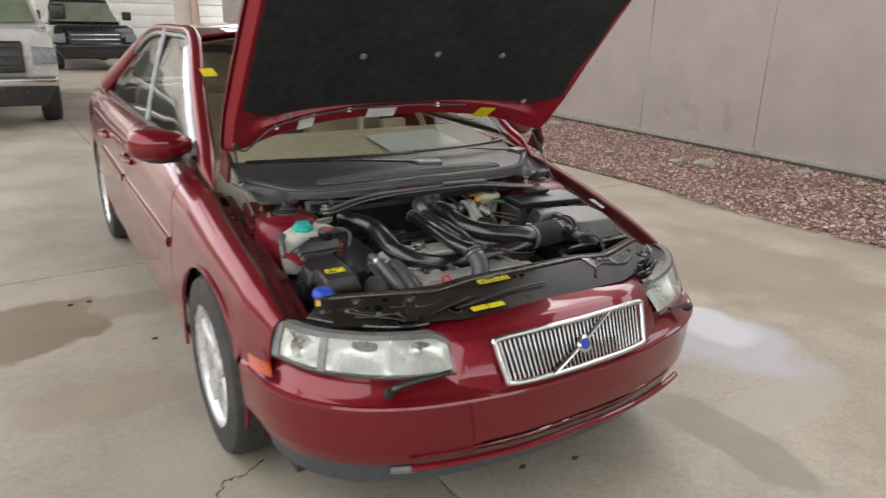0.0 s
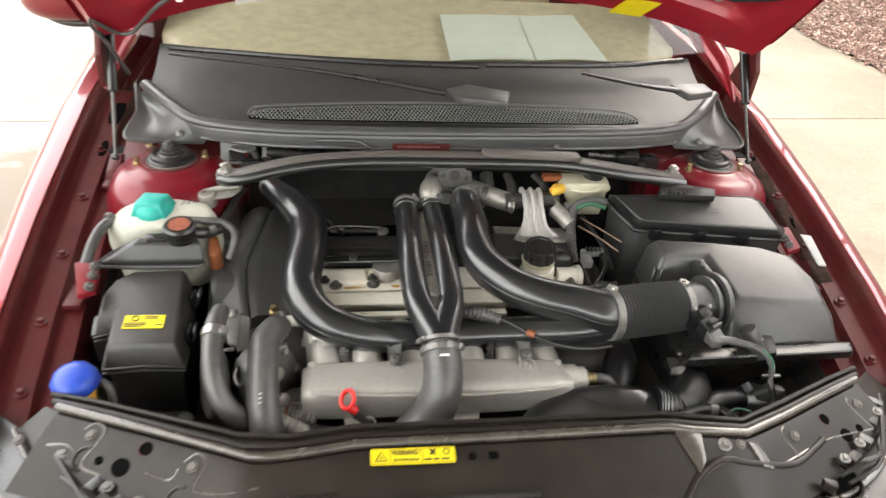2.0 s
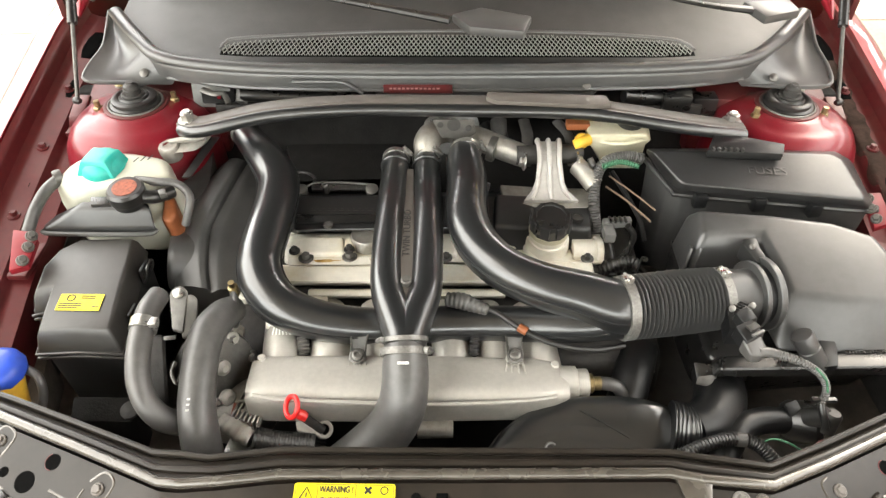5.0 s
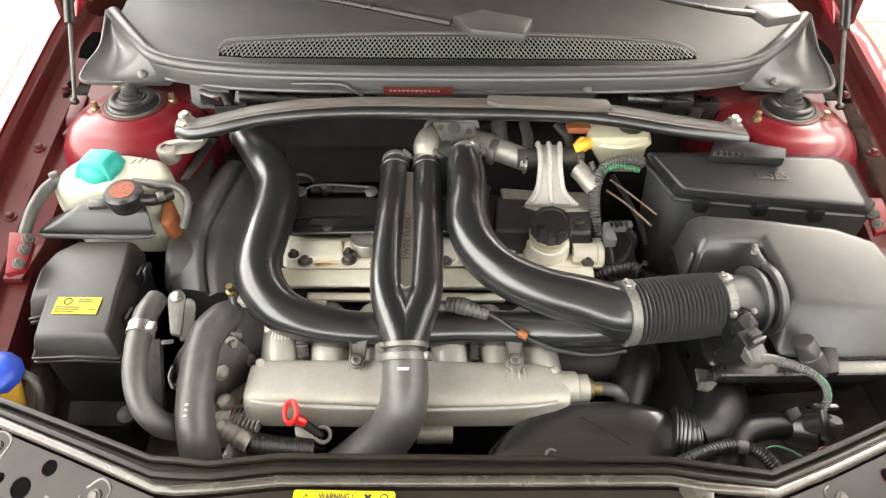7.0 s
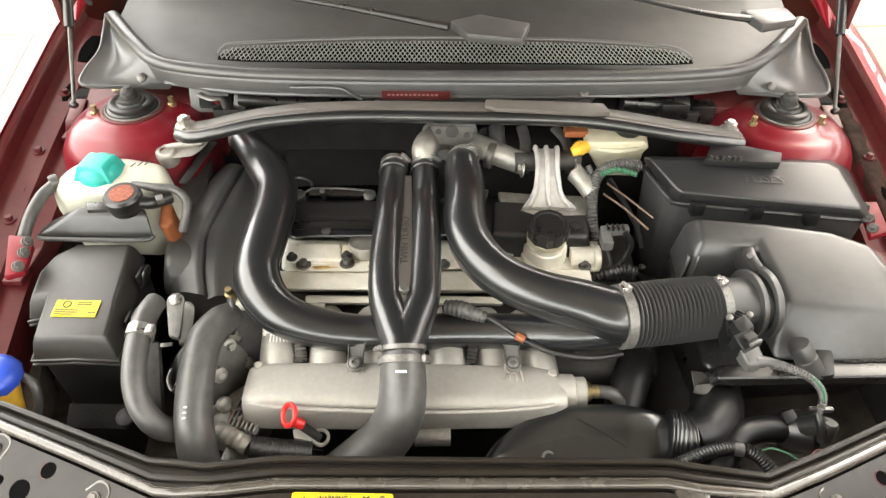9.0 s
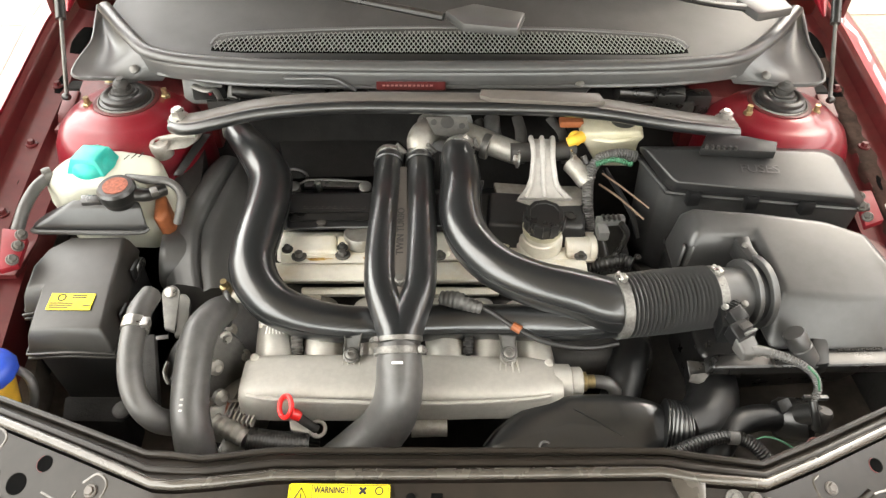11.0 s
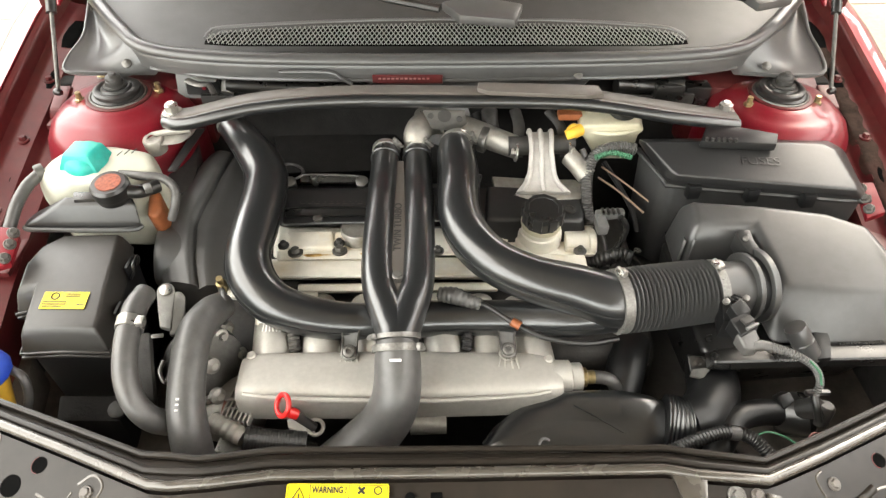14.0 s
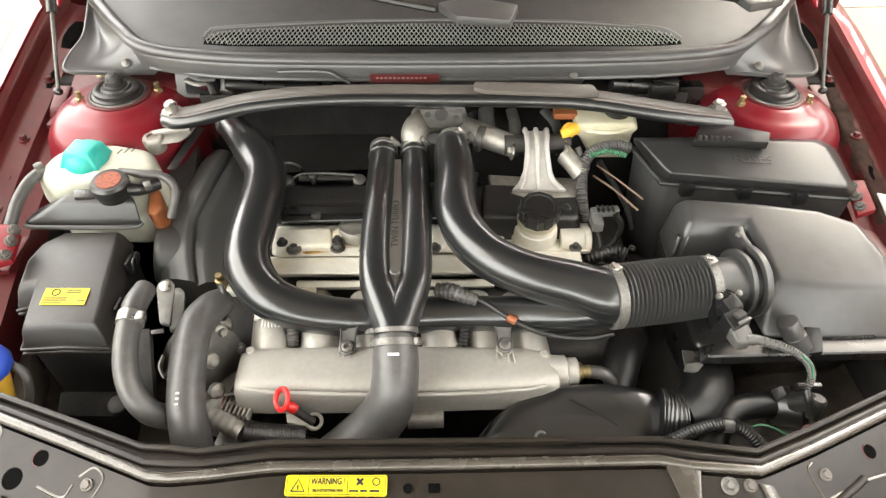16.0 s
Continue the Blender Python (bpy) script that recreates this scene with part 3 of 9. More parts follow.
def side_point(y, v):
    w, zs, xt = itp(y, WY, WX), itp(y, ZY, ZS), itp(y, XTY, XT)
    k = itp(v, np.linspace(0, 1, 11), KZ)
    z = 0.19 + k * (zs - 0.19)
    d = itp(k, KZ, KX + [0.0])
    x = w + d
    if k > 0.76:
        t = (k - 0.76) / 0.24
        x = xt + (w - 0.012 - xt) * (1 - t ** 2.4) ** (1 / 2.4)
    return x, z


def in_arch(c, r):
    return any((c.y - ay) ** 2 + (c.z - 0.325) ** 2 < r * r for ay in (0.925, 3.71))


def body_side(sign, y0, y1, nu, nv=34):
    def f(u, v):
        y = y0 + (y1 - y0) * u
        x, z = side_point(y, v)
        return (sign * x, y, z)
    b = sheet(f, nu, nv, 0.0, lambda c: not in_arch(c, 0.338) and not (c.y < 0.60 and c.z < 0.50))
    # pull the ragged opening onto a true arc
    for v in b.verts:
        if any(len(e.link_faces) == 1 for e in v.link_edges):
            for ay in (0.925, 3.71):
                d = Vector((0, v.co.y - ay, v.co.z - 0.325))
                if 0.30 < d.length < 0.40 and v.co.z > 0.2:
                    d = d.normalized() * 0.342
                    v.co.y, v.co.z = ay + d.y, 0.325 + d.z
    b.normal_update()
    bmesh.ops.solidify(b, geom=b.faces[:], thickness=0.006 * (1 if sign < 0 else 1))
    return b


for sg in (-1, 1):
    part("front_fender", body_side(sg, 0.435, 1.352, 60), RED, car, "glossy dark red front fender")
    part("front_door", body_side(sg, 1.358, 2.43, 30), RED, car, "glossy dark red front door")
    part("rear_door", body_side(sg, 2.436, 3.25, 24), RED, car, "glossy dark red rear door")
    part("rear_quarter", body_side(sg, 3.256, 4.78, 70), RED, car, "glossy dark red rear quarter panel")
    # rub strip and door handles
    for a, c in ((1.39, 2.40), (2.46, 3.22)):
        pts = [(sg * (side_point(y, 0.47)[0] + 0.006), y, 0.635 + 0.03 * (y - 1.4)) for y in np.linspace(a, c, 6)]
        part("rub_strip", tube(pts, 0.022, 12, 4, 0.55, ups=(1, 0, 0), power=3.0), RED, car)
    for y in (2.27, 3.08):
        part("door_handle", tube([(sg * 0.872, y - 0.1, 0.80), (sg * 0.895, y - 0.05, 0.805), (sg * 0.895, y + 0.05, 0.805), (sg * 0.872, y + 0.1, 0.80)], 0.013, 8, 4), RED, car)
    # dark wheel housings
    for ay in (0.925, 3.71):
        b = bmesh.new()
        loops = [[(sg * x, ay + 0.345 * math.cos(t), 0.325 + 0.345 * math.sin(t)) for t in np.linspace(-0.35, math.pi + 0.35, 28)] for x in (0.83, 0.58)]
        add_loops(b, loops, close=False, caps=(False, False))
        part("wheel_housing", b, DARK, car)
        lip = [(sg * (side_point(ay + 0.342 * math.cos(t), 0.3)[0] - 0.004), ay + 0.343 * math.cos(t), 0.325 + 0.343 * math.sin(t)) for t in np.linspace(-0.2, math.pi + 0.2, 24)]
        part("arch_lip", tube(lip, 0.006, 8, 2), RED, car)

# floor pan keeps daylight out from below
part("floor_pan", box((0, 2.5, 0.2), (1.5, 4.2, 0.05)), DARK, car)

# trunk, roof and glasshouse
def deck(u, v):
    x = (u - 0.5) * 2 * itp(v, [0, 0.6, 1], [0.70, 0.69, 0.58])
    return (x, 4.02 + 0.76 * v, itp(v, [0, 0.5, 1], [0.985, 0.985, 0.93]) - 0.04 * (x / 0.7) ** 2)


part("trunk_lid", sheet(deck, 20, 12, 0.01), RED, car)
part("rear_bumper", hull([[(-0.78, 4.70, 0.3), (0.78, 4.70, 0.3), (0.70, 4.84, 0.3), (-0.70, 4.84, 0.3)], [(-0.76, 4.68, 0.9), (0.76, 4.68, 0.9), (0.66, 4.80, 0.88), (-0.66, 4.80, 0.88)]], 0.03, 3), RED, car)


def roof_edge(y):
    return itp(y, [1.95, 2.3, 2.8, 3.3, 3.6], [0.560, 0.575, 0.575, 0.56, 0.535]), itp(y, [1.95, 2.3, 2.75, 3.1, 3.4, 3.6], [1.372, 1.396, 1.390, 1.352, 1.290, 1.23])


def roof(u, v):
    y = 1.98 + 1.5 * v
    e, z = roof_edge(y)
    x = (u - 0.5) * 2 * e
    return (x, y + 0.0, z + 0.045 * (1 - (x / e) ** 2))


part("roof", sheet(roof, 24, 20, 0.012), RED, car)
part("headliner", sheet(lambda u, v: (Vector(roof(u, v)) - Vector((0, 0, 0.03))), 12, 10, 0.004), BEIGE, car)


def glass_mat(name, tint, rough=0.0, ior=1.45, cloud=0.0):
    m = bpy.data.materials.new(name)
    m.use_nodes = True
    nt = m.node_tree
    for n in list(nt.nodes):
        if n.type == "BSDF_PRINCIPLED":
            nt.nodes.remove(n)
    tr, gl, mx, fr = (nt.nodes.new("ShaderNode" + k) for k in ("BsdfTransparent", "BsdfGlossy", "MixShader", "Fresnel"))
    tr.inputs[0].default_value = (*tint, 1)
    gl.inputs["Roughness"].default_value = rough
    fr.inputs[0].default_value = ior
    nt.links.new(fr.outputs[0], mx.inputs[0])
    nt.links.new(tr.outputs[0], mx.inputs[1])
    nt.links.new(gl.outputs[0], mx.inputs[2])
    out = mx.outputs[0]
    if cloud:
        df, m2 = nt.nodes.new("ShaderNodeBsdfDiffuse"), nt.nodes.new("ShaderNodeMixShader")
        df.inputs[0].default_value = (0.8, 0.8, 0.74, 1)
        m2.inputs[0].default_value = cloud
        nt.links.new(out, m2.inputs[1])
        nt.links.new(df.outputs[0], m2.inputs[2])
        out = m2.outputs[0]
    nt.links.new(out, nt.nodes["Material Output"].inputs["Surface"])
    return m


GLASS = glass_mat("windshield_glass", (0.97, 0.99, 0.95))
SIDE_GLASS = glass_mat("side_glass", (0.86, 0.90, 0.87), ior=4.2)
LENS = glass_mat("lamp_glass", (0.95, 0.96, 0.93), cloud=0.14)
BEZEL = mat("smoked_lamp_edge", (0.12, 0.123, 0.115), 0.35, 0, 0.3)


def shield(u, v):
    x0 = (u - 0.5) * 2
    hw = 0.690 + (0.555 - 0.690) * v
    x = x0 * hw
    y = 1.235 + 0.085 * x0 ** 2 + (2.0 - 1.235 - 0.03 * x0 ** 2) * v
    z = 0.940 + 0.012 * x0 ** 2 + (1.405 - 0.940 - 0.042 * x0 ** 2) * v + 0.05 * math.sin(v * math.pi)
    return (x, y, z)


ws = part("windshield", sheet(shield, 24, 14), GLASS, car, "clear raked windshield glass")
ws.visible_shadow = False
for sg in (-1, 1):
    a_p = [(sg * 0.735, 1.20, 0.868), (sg * 0.730, 1.29, 0.925), (sg * 0.705, 1.40, 0.985), (sg * 0.650, 1.68, 1.19), (sg * 0.583, 1.98, 1.375), (sg * 0.578, 2.3, 1.396), (sg * 0.578, 2.75, 1.390), (sg * 0.570, 3.1, 1.352), (sg * 0.575, 3.4, 1.285), (sg * 0.615, 3.75, 1.145), (sg * 0.68, 4.1, 0.985)]
    part("pillar_rail", tube(a_p, [0.003, 0.030, 0.034, 0.030, 0.028, 0.026, 0.026, 0.028, 0.035, 0.06, 0.085], 12, 6, 0.8), RED, car, "red roof rail and pillar")
    part("window_trim", tube([(sg * 0.742, y, 0.945 + 0.01 * (y - 1.6)) for y in np.linspace(1.42, 3.75, 8)], 0.012, 8, 3), BLACK, car)
    part("window_trim", tube([(p[0] * 1.03, p[1] + 0.02, p[2] - 0.028) for p in a_p[2:10]], 0.011, 8, 6), GREYTRIM, car)
    part("center_pillar", tube([(sg * 0.742, 2.42, 0.95), (sg * 0.665, 2.47, 1.2), (sg * 0.592, 2.52, 1.39)], 0.030, 8, 4, 0.5, ups=(1, 0, 0)), GREYTRIM, car)
    for a, c in ((1.47, 2.40), (2.47, 3.62)):
        def pane(u, v, a=a, c=c, sg=sg):
            y = a + (c - a) * u
            top = itp(y, [1.45, 1.68, 1.98, 2.3, 2.75, 3.1, 3.4, 3.62], [1.01, 1.165, 1.350, 1.376, 1.370, 1.332, 1.262, 1.185])
            xt = itp(y, [1.45, 1.68, 1.98, 2.3, 3.3, 3.62], [0.70, 0.655, 0.59, 0.585, 0.57, 0.60])
            return (sg * (0.742 + (xt - 0.742) * v + 0.026 * math.sin(v * math.pi)), y, 0.945 + (top - 0.945) * v)
        g = part("side_window", sheet(pane, 12, 8), SIDE_GLASS, car)
        g.visible_shadow = False


def back_light(u, v):
    x0 = (u - 0.5) * 2
    return (x0 * (0.53 + 0.1 * v), 3.46 + 0.58 * v, 1.305 - 0.315 * v - 0.03 * x0 ** 2)


g = part("rear_window", sheet(back_light, 10, 8), GLASS, car)
g.visible_shadow = False

# door mirrors
for sg in (-1, 1):
    m = part("door_mirror", tube([(sg * 0.748, 1.46, 0.990), (sg * 0.808, 1.46, 0.995), (sg * 0.890, 1.47, 1.000), (sg * 0.942, 1.49, 1.000), (sg * 0.960, 1.50, 1.000)], [0.030, 0.058, 0.068, 0.055, 0.018], 20, 5, 0.88, power=2.6), RED, car, "glossy red door mirror housing")
    part("mirror_foot", tube([(sg * 0.750, 1.44, 0.945), (sg * 0.748, 1.45, 0.955), (sg * 0.808, 1.465, 0.965)], [0.045, 0.035, 0.03], 12, 4, 0.6), GREYTRIM, m)
    part("mirror_base", tube([(sg * 0.788, 1.46, 0.945), (sg * 0.868, 1.47, 0.942), (sg * 0.938, 1.49, 0.952)], [0.038, 0.042, 0.024], 16, 4, 0.4), BLACK, m)
    part("mirror_glass", turned([(0.06, 0), (0.062, 0.004)], (sg * 0.878, 1.535, 0.995), (0, 1, 0), 24), CHROME, m)

# front bumper in plan: middle to wheel opening
BP = [(0, 0.018), (0.2, 0.024), (0.4, 0.058), (0.55, 0.105), (0.68, 0.18), (0.775, 0.285), (0.825, 0.41), (0.848, 0.575)]
BCURVE = spline([(-x, y) for x, y in BP[:0:-1]] + BP, 8)


def bump_pt(u, off, z):
    i = u * (len(BCURVE) - 1)
    k = min(int(i), len(BCURVE) - 2)
    p = BCURVE[k] + (BCURVE[k + 1] - BCURVE[k]) * (i - k)
    d = BCURVE[min(k + 1, len(BCURVE) - 1)] - BCURVE[max(k - 1, 0)]
    n = np.array([-d[1], d[0]]) / np.linalg.norm(d)
    q = p + n * off
    return (q[0], q[1], z)


BV = [0.0, 0.12, 0.3, 0.5, 0.7, 0.80, 0.84, 0.88, 1.0]
BO = [0.040, 0.020, 0.006, 0.0, -0.002, -0.004, 0.004, 0.02, 0.065]
BZ = [0.292, 0.305, 0.345, 0.40, 0.455, 0.487, 0.500, 0.508, 0.555]


def bumper(u, v):
    return bump_pt(u, itp(v, BV, BO), itp(v, BV, BZ))


def not_slot(c):
    return not (abs(c.x) < 0.34 and 0.322 < c.z < 0.352)


part("front_bumper", sheet(bumper, 112, 46, 0.0, not_slot), RED, car, "glossy dark red front bumper cover", 50)
part("bumper_intake", sheet(lambda u, v: (lambda p: (p[0], p[1] + 0.03, p[2]))(bump_pt(0.2 + 0.6 * u, 0.03, 0.29 + 0.08 * v)), 40, 3), DARK, car)
part("bumper_crease", tube([bump_pt(u, 0.0, 0.494) for u in np.linspace(0.02, 0.98, 60)], 0.0095, 8, 2), RED, car)
part("intake_lip", tube([bump_pt(u, -0.004, 0.308) for u in np.linspace(0.295, 0.705, 24)], 0.010, 8, 2), RED, car)
part("intake_bar", tube([bump_pt(u, 0.012, 0.335) for u in np.linspace(0.31, 0.69, 24)], 0.004, 6, 2), RED, car)
part("front_spoiler", sheet(lambda u, v: bump_pt(0.03 + 0.94 * u, itp(v, [0, 0.5, 1], [0.085, 0.055, 0.043]), itp(v, [0, 0.5, 1], [0.205, 0.225, 0.294])), 90, 6, 0.006), LIP, car, "grey unpainted plastic bumper spoiler")
for sg in (-1, 1):
    b = bmesh.new()
    sheet(lambda u, v: (lambda p: (sg * abs(p[0]), p[1], p[2]))(bump_pt(0.5 + 0.196 + 0.034 * u, 0.030 + 0.016 * (1 - v), 0.270 + 0.022 * v)), 8, 4, 0.012, bm=b)
    part("fog_lamp", b, FOG, car, "clouded oblong fog lamp")
    mk = [Vector((sg * x, y, z)) for x, y, z in ((0.838, 0.505, 0.552), (0.803, 0.428, 0.540), (0.811, 0.384, 0.521), (0.846, 0.466, 0.526))]
    b = sheet(lambda u, v: mk[0].lerp(mk[1], u).lerp(mk[3].lerp(mk[2], u), v) + Vector((sg * 0.006 * math.sin(math.pi * u), 0, 0)), 8, 4, 0.006)
    part("side_marker", b, AMBER, car, "amber side marker lamp")

# nose panel with the grille
def nose(u, v):
    x = (u - 0.5) * 2 * 0.450
    yb = itp(abs(x), [0, 0.2, 0.4, 0.45], [0.022, 0.028, 0.062, 0.075])
    return (x, yb + itp(v, [0, 0.25, 0.62, 0.8, 0.9, 1], [0.004, 0.02, 0.062, 0.088, 0.118, 0.165]) + 0.03 * max(0, abs(x) - 0.29) / 0.15 + 0.05 * v * max(0, abs(x) - 0.38) / 0.05, itp(v, [0, 0.25, 0.62, 0.8, 0.9, 1], [0.508, 0.555, 0.640, 0.660, 0.668, 0.672]) - 0.012 * (x / 0.44) ** 2)


part("nose_panel", sheet(nose, 40, 24, 0.004, lambda c: not (abs(c.x) < 0.268 and 0.535 < c.z < 0.635)), RED, car, "glossy dark red panel round the grille", 50)


def gp(x, z, out=0.0):
    return Vector((x, itp(abs(x), [0, 0.15, 0.3], [0.018, 0.023, 0.038]) + (z - 0.53) * 0.42 - out, z))


grille = part("grille_frame", tube([gp(x, z, 0.006) for x, z in ((0, 0.524), (0.15, 0.524), (0.255, 0.527), (0.268, 0.545), (0.283, 0.625), (0.276, 0.643), (0.15, 0.648), (0, 0.648), (-0.15, 0.648), (-0.276, 0.643), (-0.283, 0.625), (-0.268, 0.545), (-0.255, 0.527), (-0.15, 0.524), (0, 0.524))], 0.0085, 10, 4, caps=(False, False)), CHROME, car, "chrome grille frame with upright bars")
part("grille_backing", sheet(lambda u, v: gp((u - 0.5) * 0.55, 0.525 + 0.12 * v, -0.03), 16, 4, 0.004), DARK, grille)
for k in range(-17, 18):
    x = k * 0.0152
    top = gp(x * 1.03, 0.645)
    part("grille_bar", hull([[gp(x * 0.97 + d, 0.526, o) for d, o in ((-0.0026, 0), (0.0026, 0), (0.0032, -0.022), (-0.0032, -0.022))], [gp(x * 1.03 + d, 0.640, o) for d, o in ((-0.0026, 0), (0.0026, 0), (0.0032, -0.010), (-0.0032, -0.010))]], 0.001, 1), CHROME, grille)
part("diagonal_bar", tube([gp(-0.12, 0.527, 0.012), gp(0.0, 0.587, 0.014), gp(0.125, 0.647, 0.012)], 0.008, 8, 4, 0.6), CHROME, grille)
badge = part("badge", turned([(0.026, 0), (0.026, 0.006), (0.022, 0.009)], gp(0, 0.587, 0.018), (0, -1, 0.42), 24), CHROME, grille, "round blue and chrome badge")
part("badge_face", turned([(0.0165, 0.009), (0.0165, 0.0105)], gp(0, 0.587, 0.018), (0, -1, 0.42), 24), BLUE, badge)

# headlamps
LP = [(0.398, 0.090), (0.5, 0.122), (0.60, 0.175), (0.69, 0.25), (0.752, 0.335), (0.795, 0.450)]
LC = spline(LP, 6)


def lamp_pt(u, v, inn=0.0):
    i = u * (len(LC) - 1)
    k = min(int(i), len(LC) - 2)
    p = LC[k] + (LC[k + 1] - LC[k]) * (i - k)
    d = LC[k + 1] - LC[k]
    n = np.array([-d[1], d[0]]) / np.linalg.norm(d)
    lean = (0.052 - 0.026 * u) * v ** 1.3 + inn
    low = 0.568 - 0.002 * u
    top = 0.663 + 0.002 * u - 0.034 * (1 - min(1.0, u / 0.15)) ** 2 - 0.020 * max(0.0, (u - 0.9) / 0.1) ** 2
    return (p[0] + n[0] * lean, p[1] + n[1] * lean + 0.012 * (1 - u) * v, low + (top - low) * v)


for sg in (-1, 1):
    S = lambda p: (sg * p[0], p[1], p[2])
    lamp = part("headlight", sheet(lambda u, v: S(lamp_pt(u, 0.02 + 0.96 * v, -0.004)), 30, 8), LENS, car, "large clear headlight with turn signal")
    lamp.visible_shadow = False
    part("reflector", sheet(lambda u, v: S(lamp_pt(0.015 + 0.63 * u, 0.03 + 0.86 * v, 0.008 + 0.042 * abs(math.sin(2 * math.pi * u)) ** 0.7 * math.sin(math.pi * v) ** 0.8)), 48, 14), LAMP, lamp)
    part("turn_signal", sheet(lambda u, v: S(lamp_pt(0.69 + 0.245 * u, 0.07 + 0.78 * v, 0.004 + 0.022 * math.sin(math.pi * u) * math.sin(math.pi * v))), 16, 10), LAMP, lamp)
    part("signal_bowl", turned([(0.030, 0.0), (0.034, 0.004), (0.030, 0.002), (0.020, -0.010), (0.006, -0.016)], S(lamp_pt(0.81, 0.46, 0.012)), (sg * 0.62, -0.78, 0.25), 24, caps=False), CHROME, lamp)
    for k in range(9):
        uu = 0.34 + 0.032 * k
        part("reflector_rib", tube([S(lamp_pt(uu, 0.06 + 0.8 * w, 0.010 + 0.040 * abs(math.sin(2 * math.pi * (uu - 0.015) / 0.63)) ** 0.7 * math.sin(math.pi * w) ** 0.8)) for w in np.linspace(0, 1, 7)], 0.0016, 6, 2), LAMP, lamp)
    part("lamp_divider", sheet(lambda u, v: S(lamp_pt(0.648 + 0.04 * u, v, 0.0)), 4, 6, 0.004), GREYTRIM, lamp)
    part("lamp_bezel", sheet(lambda u, v: S(lamp_pt(0.94 + 0.06 * u, v, -0.002)), 4, 6, 0.004), GREYTRIM, lamp)
    part("lamp_bezel", sheet(lambda u, v: S(lamp_pt(u, 0.90 + 0.10 * min(1.0, 2 * v), -0.001 + 0.021 * max(0.0, 2 * v - 1))), 30, 8, 0.004), BEZEL, lamp)
    part("lamp_seal", tube([S(lamp_pt(u, 0.0, -0.006)) for u in np.linspace(0, 1, 12)], 0.0028, 8, 3), BLACK, lamp)
    part("lamp_bulb", turned([(0.018, 0), (0.016, 0.02), (0.004, 0.03)], S(lamp_pt(0.2, 0.5, 0.04)), (0, -1, 0.2), 16), CHROME, lamp)
    part("lamp_back", hull([[S(lamp_pt(u, 0.98, 0.012)) for u in (0.06, 0.4, 0.7, 1)] + [S((0.74, 0.47, 0.655)), S((0.60, 0.36, 0.655)), S((0.42, 0.27, 0.652))], [S(lamp_pt(u, 0.0, 0.06)) for u in (0.06, 0.4, 0.7, 1)] + [S((0.74, 0.47, 0.56)), S((0.60, 0.36, 0.56)), S((0.42, 0.27, 0.56))]], 0.006), BLACK, lamp)
    part("lamp_wiper", tube([S(q) for q in ((0.585, 0.126, 0.540), (0.565, 0.116, 0.556), (0.535, 0.106, 0.566), (0.495, 0.092, 0.574), (0.455, 0.080, 0.582), (0.425, 0.072, 0.588))], [0.014, 0.010, 0.008, 0.007, 0.007, 0.006], 10, 4), BLACK, lamp)
    part("wiper_nozzle", turned([(0.013, -0.012), (0.015, 0.004), (0.010, 0.012)], S((0.588, 0.120, 0.545)), (0, -0.5, 0.8), 14), BLACK, lamp)

# wheels
def wheel(x, y, sg):
    w = part("wheel", turned([(0.215, -0.10), (0.262, -0.102), (0.302, -0.094), (0.314, -0.075), (0.318, -0.03), (0.318, 0.03), (0.314, 0.075), (0.302, 0.094), (0.262, 0.102), (0.215, 0.10)], (x, y, 0.318), (sg, 0, 0), 64, caps=False), TYRE, car, "black tyre on a silver alloy wheel", 30)
    for k in range(4):
        d = -0.06 + 0.04 * k
        part("tread_groove", turned([(0.3185, d - 0.003), (0.3192, d), (0.3185, d + 0.003)], (x, y, 0.318), (sg, 0, 0), 64, caps=False), DARK, w)
    rim = part("rim", turned([(0.20, -0.09), (0.213, 0.0), (0.213, 0.09), (0.222, 0.097), (0.215, 0.088), (0.195, 0.07), (0.19, -0.06)], (x, y, 0.318), (sg, 0, 0), 48, caps=False), RIM, w)
    part("brake_disc", turned([(0.145, 0), (0.145, 0.012)], (x - sg * 0.02, y, 0.318), (sg, 0, 0), 32), STEEL, w)
    part("brake_dust_shield", turned([(0.198, 0), (0.198, 0.004)], (x - sg * 0.05, y, 0.318), (sg, 0, 0), 32), DARK, w)
    for k in range(5):
        a = 2 * math.pi * k / 5 + 0.3
        dv = Vector((0, math.cos(a), math.sin(a)))
        tv = Vector((0, -math.sin(a), math.cos(a)))
        o = Vector((x, y, 0.318))
        ax = Vector((sg, 0, 0))
        loops = []
        for r, hw, h in ((0.03, 0.034, 0.070), (0.10, 0.036, 0.074), (0.16, 0.042, 0.078), (0.205, 0.052, 0.080)):
            loops.append([o + dv * r + tv * (-hw) + ax * (h - 0.03), o + dv * r + tv * hw + ax * (h - 0.03), o + dv * r + tv * hw * 0.85 + ax * h, o + dv * r + tv * (-hw * 0.85) + ax * h])
        part("spoke", hull(loops, 0.006, 2), RIM, rim)
    part("hub_cap", turned([(0.036, 0.06), (0.036, 0.076), (0.030, 0.080)], (x, y, 0.318), (sg, 0, 0), 24), RIM, rim)
    for k in range(5):
        a = 2 * math.pi * k / 5 + 0.3 + 0.63
        part("lug_nut", turned([(0.010, 0.05), (0.010, 0.072), (0.006, 0.075)], (x, y + 0.054 * math.cos(a), 0.318 + 0.054 * math.sin(a)), (sg, 0, 0), 6), STEEL, rim)


for sg in (-1, 1):
    wheel(sg * 0.765, 0.925, sg)
    wheel(sg * 0.765, 3.71, sg)

# hood, propped open at 52 degrees
HA = radians(52)


